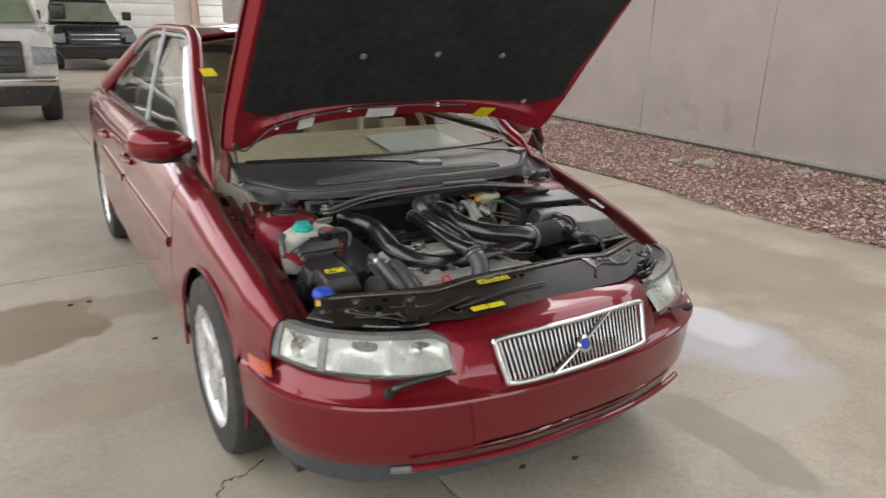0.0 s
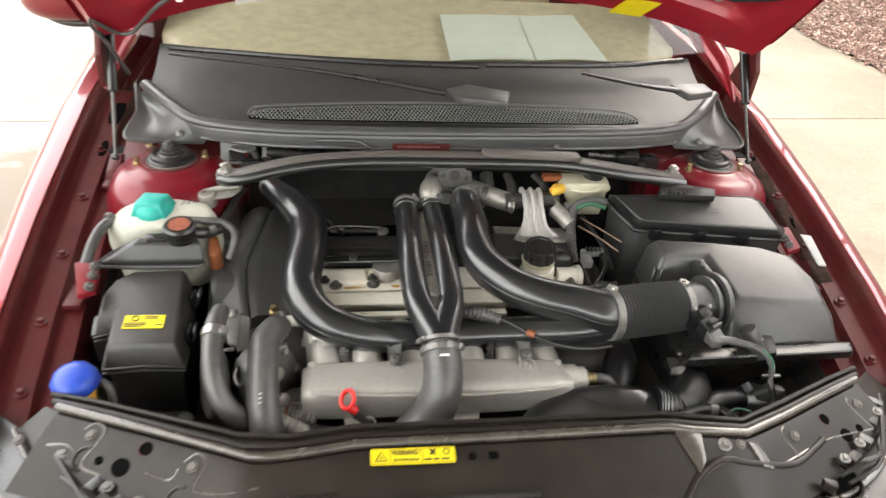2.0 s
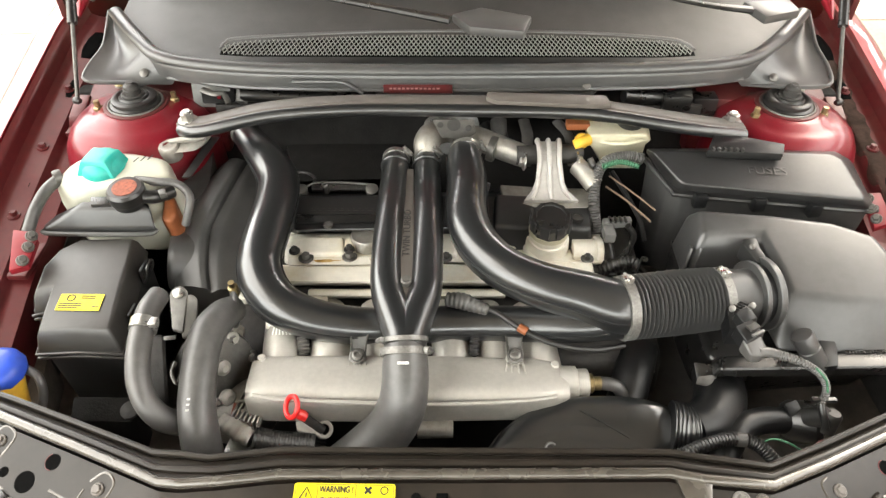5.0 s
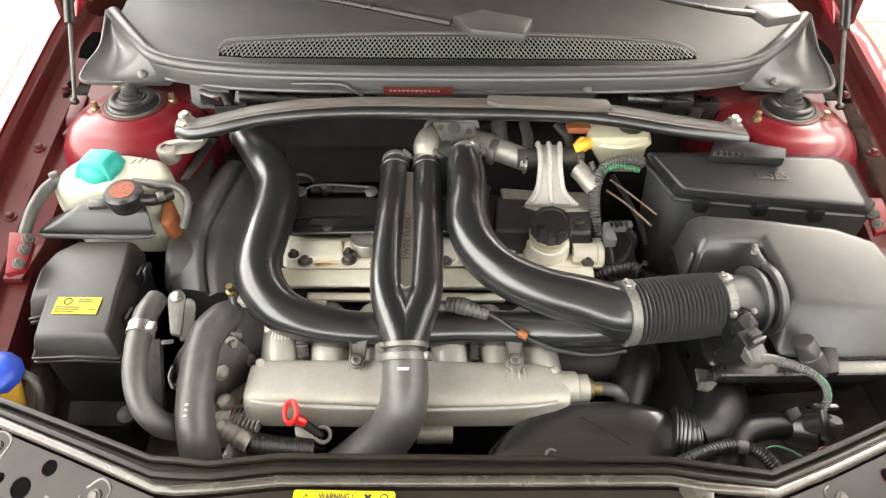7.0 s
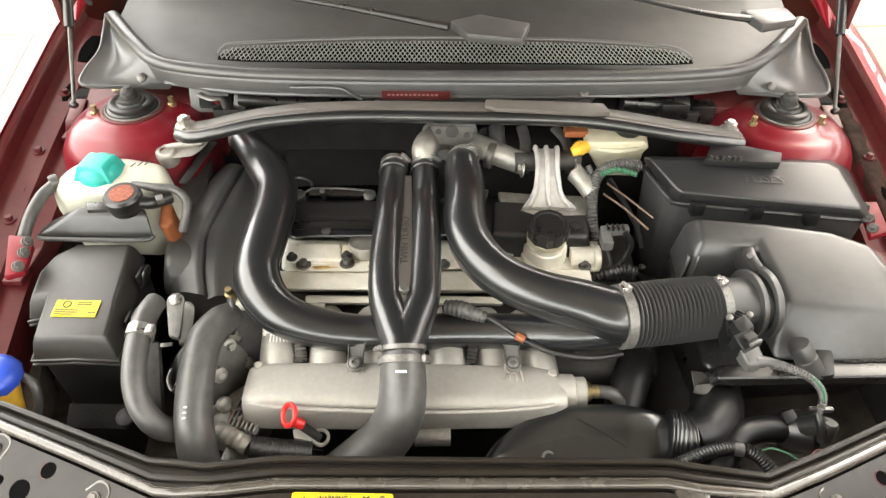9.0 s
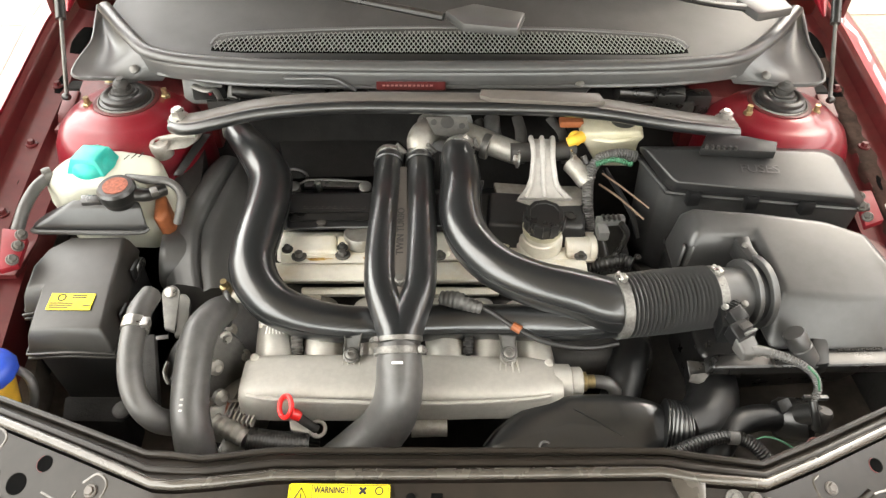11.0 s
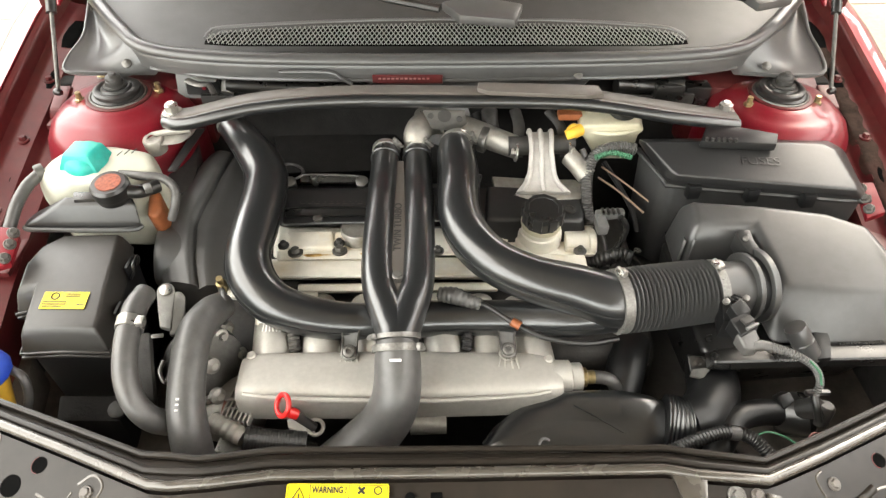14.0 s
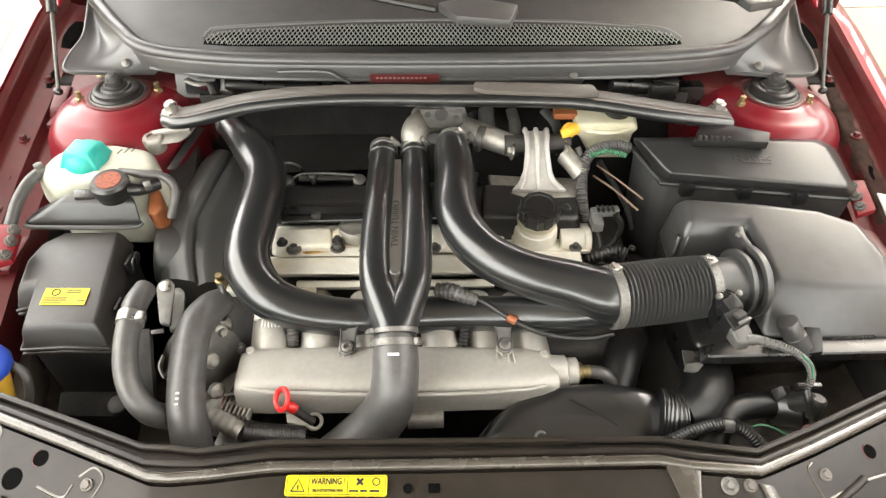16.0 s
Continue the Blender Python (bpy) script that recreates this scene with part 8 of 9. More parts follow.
part("coupling_hose", tube([(-0.283, 0.415, 0.63), (-0.248, 0.414, 0.622), (-0.204, 0.415, 0.615)], 0.016, 14, 5, rib=(0.004, 0.0003)), CONDUIT, engine)
part("hose_bracket", hull([[(-0.414, 0.525, 0.71), (-0.398, 0.528, 0.71), (-0.397, 0.522, 0.708), (-0.413, 0.52, 0.708)], [(-0.416, 0.53, 0.705), (-0.4, 0.532, 0.705), (-0.399, 0.526, 0.703), (-0.415, 0.524, 0.703)]], 0.001), DULL, engine)

# ---- boxes and tanks at the sides of the bay ----
# expansion tank
tk = part("coolant_tank", hull([[(-0.601, 0.801, 0.812), (-0.569, 0.817, 0.815), (-0.52, 0.812, 0.815), (-0.469, 0.803, 0.812), (-0.448, 0.763, 0.805), (-0.489, 0.741, 0.803), (-0.575, 0.75, 0.803), (-0.611, 0.769, 0.806)], [(-0.629, 0.807, 0.79), (-0.598, 0.848, 0.79), (-0.534, 0.845, 0.79), (-0.473, 0.826, 0.79), (-0.444, 0.775, 0.785), (-0.487, 0.74, 0.78), (-0.604, 0.748, 0.78), (-0.64, 0.774, 0.785)], [(-0.634, 0.808, 0.745), (-0.602, 0.850, 0.745), (-0.536, 0.848, 0.745), (-0.470, 0.828, 0.745), (-0.440, 0.775, 0.745), (-0.485, 0.738, 0.745), (-0.606, 0.744, 0.745), (-0.643, 0.774, 0.745)], [(-0.622, 0.806, 0.66), (-0.595, 0.836, 0.66), (-0.536, 0.836, 0.66), (-0.480, 0.820, 0.66), (-0.455, 0.778, 0.66), (-0.490, 0.750, 0.66), (-0.600, 0.756, 0.66), (-0.630, 0.776, 0.66)]], 0.016, 5), WHITE_TANK, car, "translucent white coolant expansion tank")
tc_ = Vector((-0.558, 0.787, 0.818))
cap = part("tank_cap", turned([(0.034, -0.024), (0.0345, -0.008), (0.031, 0.000), (0.026, 0.006), (0.020, 0.008)], tc_, (0, -0.08, 1), 28), TEAL, tk, "teal screw cap")
part("cap_grip", hull([[tc_ + Vector((-0.024, -0.018, 0.012)), tc_ + Vector((0.016, -0.022, 0.012)), tc_ + Vector((0.026, 0.014, 0.014)), tc_ + Vector((-0.016, 0.019, 0.014))], [tc_ + Vector((-0.036, -0.022, -0.014)), tc_ + Vector((0.026, -0.030, -0.014)), tc_ + Vector((0.040, 0.014, -0.012)), tc_ + Vector((-0.024, 0.024, -0.012))]], 0.004), TEAL, cap)
for k in range(3):
    part("tank_marking", box(tuple(Vector((-0.508, 0.794, 0.816)) + Vector((0.010 * k, 0.003 * k, 0))), (0.0016, 0.013, 0.0006), rz=-20, bevel=0), DARK, tk)
# Block added so the gap beside the tank reads as dark shade.
part("gap_shade_block", slab([(-0.488, 0.906, 0.745), (-0.439, 0.951, 0.75), (-0.417, 0.811, 0.735), (-0.455, 0.795, 0.73)], 0.25, 0.004), DARK, car)
# power steering reservoir with its cover
psr = part("steering_cover", hull([[(-0.572, 0.724, 0.79), (-0.474, 0.72, 0.79), (-0.468, 0.709, 0.785), (-0.579, 0.71, 0.785)], [(-0.62, 0.722, 0.765), (-0.478, 0.723, 0.765), (-0.464, 0.698, 0.757), (-0.632, 0.697, 0.757)], [(-0.647, 0.723, 0.745), (-0.48, 0.728, 0.745), (-0.464, 0.699, 0.745), (-0.643, 0.7, 0.745)]], 0.005, 3), BOX, car, "black plastic steering fluid cover")
part("cover_rim", tube([(-0.639, 0.7, 0.75), (-0.626, 0.697, 0.748), (-0.55, 0.695, 0.748), (-0.479, 0.696, 0.748), (-0.466, 0.704, 0.75)], 0.004, 8, 4), BOX, psr)
part("cover_notch", slab([(-0.562, 0.728, 0.795), (-0.527, 0.729, 0.795), (-0.523, 0.714, 0.792), (-0.557, 0.712, 0.792)], 0.012, 0.003), BLACK, psr)
pc = (-0.502, 0.723, 0.806)
pcap = part("steering_cap", turned([(0.024, -0.020), (0.026, -0.010), (0.0275, -0.008), (0.0275, 0.006), (0.024, 0.010)], pc, (0, -0.1, 1), 28), BLACK, psr, "black reservoir cap with worn orange print")
part("cap_print", turned([(0.0180, 0.010), (0.0180, 0.0108)], pc, (0, -0.1, 1), 24), RUST, pcap)
part("orange_tank_end", hull([[(-0.466, 0.757, 0.772), (-0.450, 0.760, 0.772), (-0.440, 0.730, 0.762), (-0.448, 0.712, 0.757), (-0.462, 0.716, 0.758)], [(-0.468, 0.772, 0.700), (-0.452, 0.776, 0.700), (-0.442, 0.748, 0.700), (-0.449, 0.730, 0.700), (-0.464, 0.734, 0.700)]], 0.010, 3), ORANGE, psr)
part("tank_hose", tube([(-0.503, 0.763, 0.8), (-0.469, 0.754, 0.803), (-0.438, 0.753, 0.8), (-0.418, 0.74, 0.79), (-0.417, 0.725, 0.775), (-0.426, 0.715, 0.75)], 0.0065, 12, 6), RUBBER, car, "thin grey rubber hose")
part("tank_hose", tube([(-0.479, 0.721, 0.8), (-0.462, 0.727, 0.795), (-0.444, 0.747, 0.79)], 0.010, 12, 5), BLACK, psr)
part("hose_clip", box((-0.447, 0.72, 0.806), (0.010, 0.014, 0.008), rz=30, bevel=0.001), DULL, psr)
part("overflow_hose", tube([(-0.631, 0.777, 0.79), (-0.643, 0.756, 0.785), (-0.649, 0.721, 0.775), (-0.655, 0.692, 0.755)], 0.009, 14, 6), RUBBER, car, "thin grey rubber hose")
part("hose_clip", turned([(0.012, -0.006), (0.013, 0), (0.012, 0.006)], (-0.631, 0.779, 0.792), (-0.6, -0.5, 0), 16), DULL, tk)
for p in ((-0.627, 0.659, 0.775), (-0.626, 0.641, 0.77), (-0.626, 0.618, 0.765)):
    part("flange_bolt", bolt(p, 0.006, (0.5, -0.3, 0.8), h=0.008, washer=1.4), DULL, car)
part("bolt_flange", slab([(-0.665, 0.679, 0.772), (-0.638, 0.675, 0.772), (-0.621, 0.66, 0.77), (-0.618, 0.614, 0.76), (-0.641, 0.603, 0.76)], 0.01, 0.003), FLANGE, car)

# control box with the yellow label
def grown(poly, d, dz):
    """The outline pushed outwards by d and down by dz."""
    n, out = len(poly), []
    for i in range(n):
        p, q, r = (Vector(poly[j % n]) for j in (i - 1, i, i + 1))
        e1, e2 = (q - p).normalized(), (r - q).normalized()
        m = Vector((-e1.y - e2.y, e1.x + e2.x, 0))
        out.append(q + m.normalized() * d / max(0.5, m.length / 2) + Vector((0, 0, -dz)))
    return out


box_top = [(-0.579, 0.690, 0.742), (-0.502, 0.692, 0.742), (-0.496, 0.651, 0.739), (-0.492, 0.592, 0.731), (-0.488, 0.551, 0.725), (-0.488, 0.530, 0.720), (-0.537, 0.530, 0.723), (-0.583, 0.530, 0.719), (-0.585, 0.561, 0.726), (-0.587, 0.601, 0.733), (-0.611, 0.595, 0.730), (-0.613, 0.636, 0.738), (-0.603, 0.668, 0.741)]
cb = part("control_box_lid", hull([box_top, grown(box_top, 0.005, 0.010), grown(box_top, 0.012, 0.040)], 0.0035, 3), DUSTY, car, "dusty black plastic control box lid", 50)
for k in (0.038, 0.046):
    part("lid_rim", tube([q for q in grown(box_top, 0.0125, k)[4:11]], 0.0026, 8, 1), DUSTY, cb)
part("control_box", hull([[(-0.592, 0.527, 0.682), (-0.480, 0.526, 0.682), (-0.490, 0.700, 0.700), (-0.618, 0.690, 0.702)], [(-0.592, 0.542, 0.50), (-0.488, 0.538, 0.50), (-0.494, 0.700, 0.50), (-0.630, 0.702, 0.50)]], 0.008), BOX, cb)
for cx, cy, cz in ((-0.478, 0.650, 0.722), (-0.474, 0.575, 0.708)):
    clip = part("box_clip", box((cx, cy, cz - 0.010), (0.005, 0.024, 0.026), rz=-4, bevel=0.0012), MATT, cb, "black snap latch")
    part("clip_loop", tube([(cx + 0.001, cy - 0.012, cz - 0.020), (cx + 0.009, cy - 0.012, cz - 0.006), (cx + 0.010, cy - 0.010, cz + 0.006), (cx + 0.010, cy + 0.010, cz + 0.006), (cx + 0.009, cy + 0.012, cz - 0.006), (cx + 0.001, cy + 0.012, cz - 0.020)], 0.0020, 8, 3), BLACK, clip)
part("box_tab", slab([(-0.640, 0.640, 0.690), (-0.615, 0.640, 0.692), (-0.608, 0.596, 0.686), (-0.634, 0.596, 0.684)], 0.06, 0.004), BLACK, cb)
lc = Vector((-0.539, 0.571, 0.7298))
lm = pose(*lc, 8.5, 0, -1)
ly = part("warning_label", box(None, (0.061, 0.0275, 0.0008), bevel=0, m=lm), YELLOW, cb, "yellow warning label with small print")
part("label_print", torus(lm @ Vector((-0.014, 0.0065, 0.0008)), 0.0052, 0.0009, (0, -0.15, 1), 20, 6), INK, ly)
for (x, y, w) in ((0.010, 0.010, 0.022), (0.010, 0.0065, 0.022), (-0.012, -0.003, 0.036), (-0.012, -0.0065, 0.036), (-0.014, -0.010, 0.030), (0.024, -0.007, 0.012)):
    part("label_print", box(None, (w * 0.9, 0.0017, 0.0004), bevel=0, m=lm @ pose(x, y, 0.0008)), INK, ly)
part("low_box", slab([(-0.57, 0.507, 0.6), (-0.477, 0.505, 0.6), (-0.473, 0.468, 0.59), (-0.564, 0.47, 0.59)], 0.10, 0.006), FIREW, car)
part("box_lock", turned([(0.013, 0), (0.013, 0.006), (0.009, 0.008)], (-0.477, 0.48, 0.6), (0, -0.3, 1), 20), DARK, car)
part("inner_panel", slab([(-0.697, 0.605, 0.6), (-0.637, 0.582, 0.6), (-0.617, 0.475, 0.58), (-0.699, 0.515, 0.58)], 0.2, 0.01), BAY_PALE, car)

# washer filler
wn = part("washer_filler", tube([(-0.620, 0.452, 0.640), (-0.619, 0.462, 0.670), (-0.618, 0.471, 0.694)], [0.027, 0.0275, 0.027], 20, 4), AMBER_NECK, car, "yellow washer filler neck")
part("washer_cap", turned([(0.030, -0.012), (0.0335, -0.009), (0.0335, -0.004), (0.029, 0.006), (0.020, 0.0115), (0.010, 0.013)], (-0.618, 0.475, 0.705), (0.05, -0.15, 1), 12), BLUE, wn, "blue domed washer fluid cap")
part("washer_hose", tube([(-0.593, 0.486, 0.69), (-0.574, 0.476, 0.685), (-0.569, 0.463, 0.665), (-0.576, 0.449, 0.64)], 0.006, 10, 6), RUBBER, car, "thin black hose")

# fuse box
fb = part("fuse_box_lid", hull([[(0.305, 0.826, 0.812), (0.452, 0.826, 0.812), (0.588, 0.818, 0.812), (0.603, 0.805, 0.81), (0.613, 0.736, 0.792), (0.611, 0.728, 0.79), (0.348, 0.765, 0.792), (0.339, 0.773, 0.793)], [(0.304, 0.851, 0.8), (0.465, 0.853, 0.8), (0.613, 0.844, 0.8), (0.629, 0.826, 0.798), (0.636, 0.74, 0.777), (0.625, 0.729, 0.775), (0.345, 0.768, 0.777), (0.333, 0.781, 0.778)], [(0.311, 0.867, 0.782), (0.476, 0.87, 0.782), (0.628, 0.862, 0.782), (0.65, 0.848, 0.78), (0.651, 0.752, 0.76), (0.639, 0.74, 0.758), (0.35, 0.778, 0.76), (0.337, 0.793, 0.762)]], 0.004, 3), BOX, car, "black plastic fuse box lid with faint raised lettering")
part("lid_rim", tube([(0.305, 0.848, 0.782), (0.338, 0.788, 0.764), (0.352, 0.778, 0.76), (0.5, 0.757, 0.759), (0.637, 0.74, 0.758), (0.652, 0.749, 0.76)], 0.0045, 8, 3), BOX, fb)
# body in the lightened plastic, for the sky light on its side
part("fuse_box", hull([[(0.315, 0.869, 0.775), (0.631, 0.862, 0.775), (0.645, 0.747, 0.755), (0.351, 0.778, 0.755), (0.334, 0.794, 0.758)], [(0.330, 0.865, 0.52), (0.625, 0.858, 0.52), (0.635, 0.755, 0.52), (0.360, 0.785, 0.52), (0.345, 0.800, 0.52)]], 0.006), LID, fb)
for p in ((0.378, 0.763, 0.762), (0.468, 0.754, 0.762), (0.551, 0.74, 0.762)):
    c = part("lid_clip", box(p, (0.020, 0.014, 0.024), rz=5, bevel=0.002), MATT, fb)
part("latch_tab", slab([(0.406, 0.844, 0.832), (0.427, 0.848, 0.832), (0.513, 0.821, 0.83), (0.503, 0.798, 0.826), (0.386, 0.808, 0.826)], 0.014, 0.003), MATT, fb)
for k in range(6):
    part("latch_rib", box(tuple(Vector((0.395, 0.807, 0.829)) + Vector((0.009 * k, -0.0006 * k, 0))), (0.004, 0.006, 0.006), bevel=0.001), DARK, fb)
fm = Vector((0.479, 0.783, 0.804))
words("FUSES", 0.024, Matrix.Translation(fm) @ pose(0, 0, 0, 11, 0, 0) @ pose(0, 0, 0, 0, 0, -3), BOX, fb, "raised_lettering", 0.0002)
for p in ((0.64, 0.757, 0.77), (0.638, 0.737, 0.765), (0.637, 0.716, 0.762)):
    part("flange_bolt", bolt(p, 0.006, (-0.5, -0.3, 0.8), h=0.008, washer=1.4), DULL, car)
part("bolt_flange", slab([(0.648, 0.782, 0.762), (0.674, 0.78, 0.765), (0.668, 0.718, 0.755), (0.634, 0.706, 0.752)], 0.01, 0.003), FLANGE, car)

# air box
ab = part("air_box_lid", hull([[(0.362, 0.722, 0.776), (0.464, 0.706, 0.779), (0.552, 0.688, 0.779), (0.600, 0.662, 0.776), (0.616, 0.602, 0.766), (0.608, 0.552, 0.750), (0.533, 0.556, 0.750), (0.455, 0.569, 0.750), (0.450, 0.624, 0.761), (0.446, 0.679, 0.769), (0.358, 0.676, 0.769)], [(0.350, 0.735, 0.755), (0.466, 0.718, 0.758), (0.560, 0.699, 0.758), (0.620, 0.670, 0.755), (0.636, 0.604, 0.744), (0.630, 0.536, 0.728), (0.536, 0.540, 0.728), (0.444, 0.556, 0.728), (0.441, 0.618, 0.742), (0.436, 0.668, 0.750), (0.348, 0.664, 0.750)], [(0.342, 0.742, 0.685), (0.470, 0.727, 0.690), (0.565, 0.708, 0.690), (0.634, 0.680, 0.690), (0.650, 0.610, 0.684), (0.646, 0.514, 0.682), (0.540, 0.512, 0.682), (0.436, 0.520, 0.682), (0.434, 0.608, 0.682), (0.427, 0.655, 0.685), (0.338, 0.652, 0.685)]], 0.010, 4), LID, car, "large black air filter box lid, paler for the light it catches", 60)
part("lid_lip", tube([(0.344, 0.742, 0.688), (0.470, 0.728, 0.692), (0.565, 0.709, 0.692), (0.635, 0.681, 0.692)], 0.005, 10, 3), BOX, ab)
for x0 in (0.352, 0.366):
    part("lid_rib", hull([[(x0 - 0.012, 0.664, 0.748), (x0 - 0.008, 0.662, 0.748), (x0 - 0.016, 0.652, 0.690), (x0 - 0.020, 0.654, 0.690)], [(x0 - 0.012, 0.672, 0.748), (x0 - 0.008, 0.672, 0.748), (x0 - 0.016, 0.662, 0.690), (x0 - 0.020, 0.662, 0.690)]], 0.001, 1), LID, ab)
part("collar_screw", turned([(0.0042, 0), (0.0042, 0.004), (0.002, 0.005)], (0.413, 0.636, 0.776), (-0.2, -0.5, 0.8), 12), DULL, ab)
part("collar_lug", slab([(0.404, 0.652, 0.773), (0.424, 0.650, 0.775), (0.436, 0.618, 0.766), (0.418, 0.616, 0.764)], 0.03, 0.004), BOX, ab)
part("collar_bridge", slab([(0.414, 0.668, 0.764), (0.434, 0.668, 0.766), (0.436, 0.648, 0.760), (0.418, 0.646, 0.758)], 0.02, 0.003), BOX, ab)
rail = part("air_box_rail", hull([[(0.352, 0.507, 0.690), (0.415, 0.511, 0.690), (0.602, 0.516, 0.690), (0.665, 0.513, 0.690), (0.655, 0.489, 0.689), (0.592, 0.488, 0.689), (0.406, 0.485, 0.689), (0.346, 0.484, 0.689)], [(0.348, 0.520, 0.664), (0.426, 0.524, 0.664), (0.618, 0.528, 0.664), (0.683, 0.525, 0.664), (0.67, 0.497, 0.664), (0.605, 0.493, 0.664), (0.416, 0.489, 0.664), (0.342, 0.489, 0.664)]], 0.006, 3), BLACK, ab)
for k in range(16):
    part("rail_notch", box(tuple(Vector((0.529, 0.512, 0.691)) + Vector((0.0042 * k, 0.0002 * k, 0))), (0.0022, 0.004, 0.002), bevel=0), DARK, rail)
part("air_box_body", hull([[(0.340, 0.738, 0.684), (0.632, 0.690, 0.684), (0.646, 0.522, 0.676), (0.346, 0.515, 0.668)], [(0.352, 0.720, 0.45), (0.620, 0.680, 0.45), (0.630, 0.610, 0.45), (0.365, 0.600, 0.45)]], 0.012, 3), BLACK, ab)
part("rail_clip", hull([[(0.494, 0.530, 0.700), (0.516, 0.530, 0.700), (0.514, 0.512, 0.698), (0.506, 0.487, 0.694), (0.486, 0.484, 0.694), (0.492, 0.512, 0.698)], [(0.494, 0.534, 0.672), (0.518, 0.534, 0.672), (0.516, 0.512, 0.672), (0.508, 0.489, 0.668), (0.486, 0.486, 0.668), (0.492, 0.512, 0.672)]], 0.0022, 2), MATT, rail)
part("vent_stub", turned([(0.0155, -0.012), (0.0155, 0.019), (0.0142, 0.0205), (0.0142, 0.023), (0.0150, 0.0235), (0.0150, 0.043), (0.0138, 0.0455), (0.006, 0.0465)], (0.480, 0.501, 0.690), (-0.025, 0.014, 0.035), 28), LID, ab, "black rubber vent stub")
part("box_foot", hull([[(0.321, 0.512, 0.67), (0.359, 0.506, 0.67), (0.347, 0.487, 0.65), (0.326, 0.492, 0.65)], [(0.354, 0.567, 0.6), (0.396, 0.56, 0.6), (0.372, 0.523, 0.6), (0.349, 0.529, 0.6)]], 0.003), BLACK, ab)
part("steel_clip", slab([(0.324, 0.491, 0.665), (0.352, 0.495, 0.665), (0.34, 0.483, 0.655), (0.322, 0.488, 0.655)], 0.004, 0.001), DULL, ab)

# fresh-air snorkel at the front
snorkel_edge = spline([(0.014, 0.387, 0.62), (0.05, 0.433, 0.63), (0.093, 0.46, 0.635), (0.141, 0.469, 0.64), (0.193, 0.472, 0.64), (0.248, 0.467, 0.64), (0.285, 0.451, 0.64), (0.294, 0.428, 0.635), (0.286, 0.4, 0.625), (0.248, 0.38, 0.615)], 6)
mid = sum(snorkel_edge, np.zeros(3)) / len(snorkel_edge)
b = bmesh.new()
add_loops(b, [[tuple((q - mid) * np.array((s, s, 1)) + mid + np.array((0, 0, dz))) for q in snorkel_edge] for s, dz in ((1.0, -0.09), (1.0, -0.025), (0.985, -0.010), (0.95, 0.002), (0.88, 0.011), (0.76, 0.017), (0.55, 0.020), (0.25, 0.021))])
sn = part("air_snorkel", b, SATIN, car, "black moulded fresh-air snorkel", 80)
part("snorkel_ridge", tube([(0.148, 0.448, 0.652), (0.177, 0.423, 0.658), (0.21, 0.398, 0.658)], 0.0011, 6, 5), SATIN, sn)
part("snorkel_rim", tube([Vector(q) + Vector((0, 0, -0.012)) for q in snorkel_edge[3:34:3]], 0.0016, 8, 4), SATIN, sn)
part("snorkel_loop", torus((0.107, 0.384, 0.654), 0.008, 0.002, (0.3, -0.4, 1), 20, 6, arc=(0, 250)), RUBBER, sn)
part("snorkel_bellows", tube([(0.273, 0.425, 0.64), (0.291, 0.422, 0.64), (0.303, 0.422, 0.64)], [0.036, 0.035, 0.033], 28, 8, rib=(0.0050, 0.0009)), SATIN, sn)
part("snorkel_neck", tube([(0.299, 0.422, 0.64), (0.329, 0.436, 0.636), (0.36, 0.476, 0.625), (0.383, 0.544, 0.6)], [0.032, 0.034, 0.036, 0.036], 24, 5), MATT, sn)
part("lower_conduit", tube([(0.236, 0.368, 0.655), (0.263, 0.368, 0.665), (0.301, 0.38, 0.672), (0.341, 0.39, 0.67), (0.371, 0.385, 0.662), (0.392, 0.368, 0.65)], 0.0080, 14, 6, rib=(0.0045, 0.0011)), CONDUIT, car, "ribbed black conduit along the crossmember")
part("conduit_mark", turned([(0.0094, -0.006), (0.0094, 0.006)], (0.347, 0.388, 0.67), (1, -0.1, 0), 16), RUBBER, car)
part("lower_hose", tube([(0.324, 0.373, 0.62), (0.338, 0.388, 0.635), (0.369, 0.424, 0.64), (0.408, 0.44, 0.635), (0.446, 0.444, 0.625)], [0.017, 0.017, 0.018, 0.018, 0.018], 18, 6), MATT, car, "black rubber lower hose")
pu = part("vacuum_pump", turned([(0.024, -0.03), (0.030, -0.02), (0.030, 0.015), (0.022, 0.022)], (0.467, 0.443, 0.625), (0.8, -0.3, 0.35), 24), BLACK, car, "black vacuum pump with light plugs")
part("pump_plug", turned([(0.014, 0), (0.014, 0.026), (0.010, 0.03)], (0.462, 0.437, 0.645), (0.4, -0.4, 0.8), 16), CONDUIT, pu)
part("pump_plug", turned([(0.012, 0), (0.012, 0.026), (0.009, 0.03)], (0.481, 0.422, 0.64), (0.1, 0.2, 0.9), 16), DUSTY, pu)
part("pump_tab", slab([(0.433, 0.453, 0.655), (0.45, 0.458, 0.658), (0.456, 0.445, 0.65), (0.438, 0.438, 0.648)], 0.006, 0.002), MATT, pu)
part("red_seal", tube([(0.458, 0.398, 0.64), (0.465, 0.402, 0.645), (0.476, 0.4, 0.642), (0.468, 0.396, 0.64), (0.458, 0.393, 0.64)], 0.0012, 8, 4), STAMP, pu)
part("green_wire", tube([(0.369, 0.384, 0.665), (0.39, 0.39, 0.668), (0.411, 0.385, 0.665), (0.43, 0.373, 0.66)], 0.0013, 8, 6), GREENW, car)
part("drop_wire", tube([(0.459, 0.428, 0.69), (0.461, 0.417, 0.68), (0.465, 0.406, 0.665)], 0.005, 10, 5), BLACK, car)
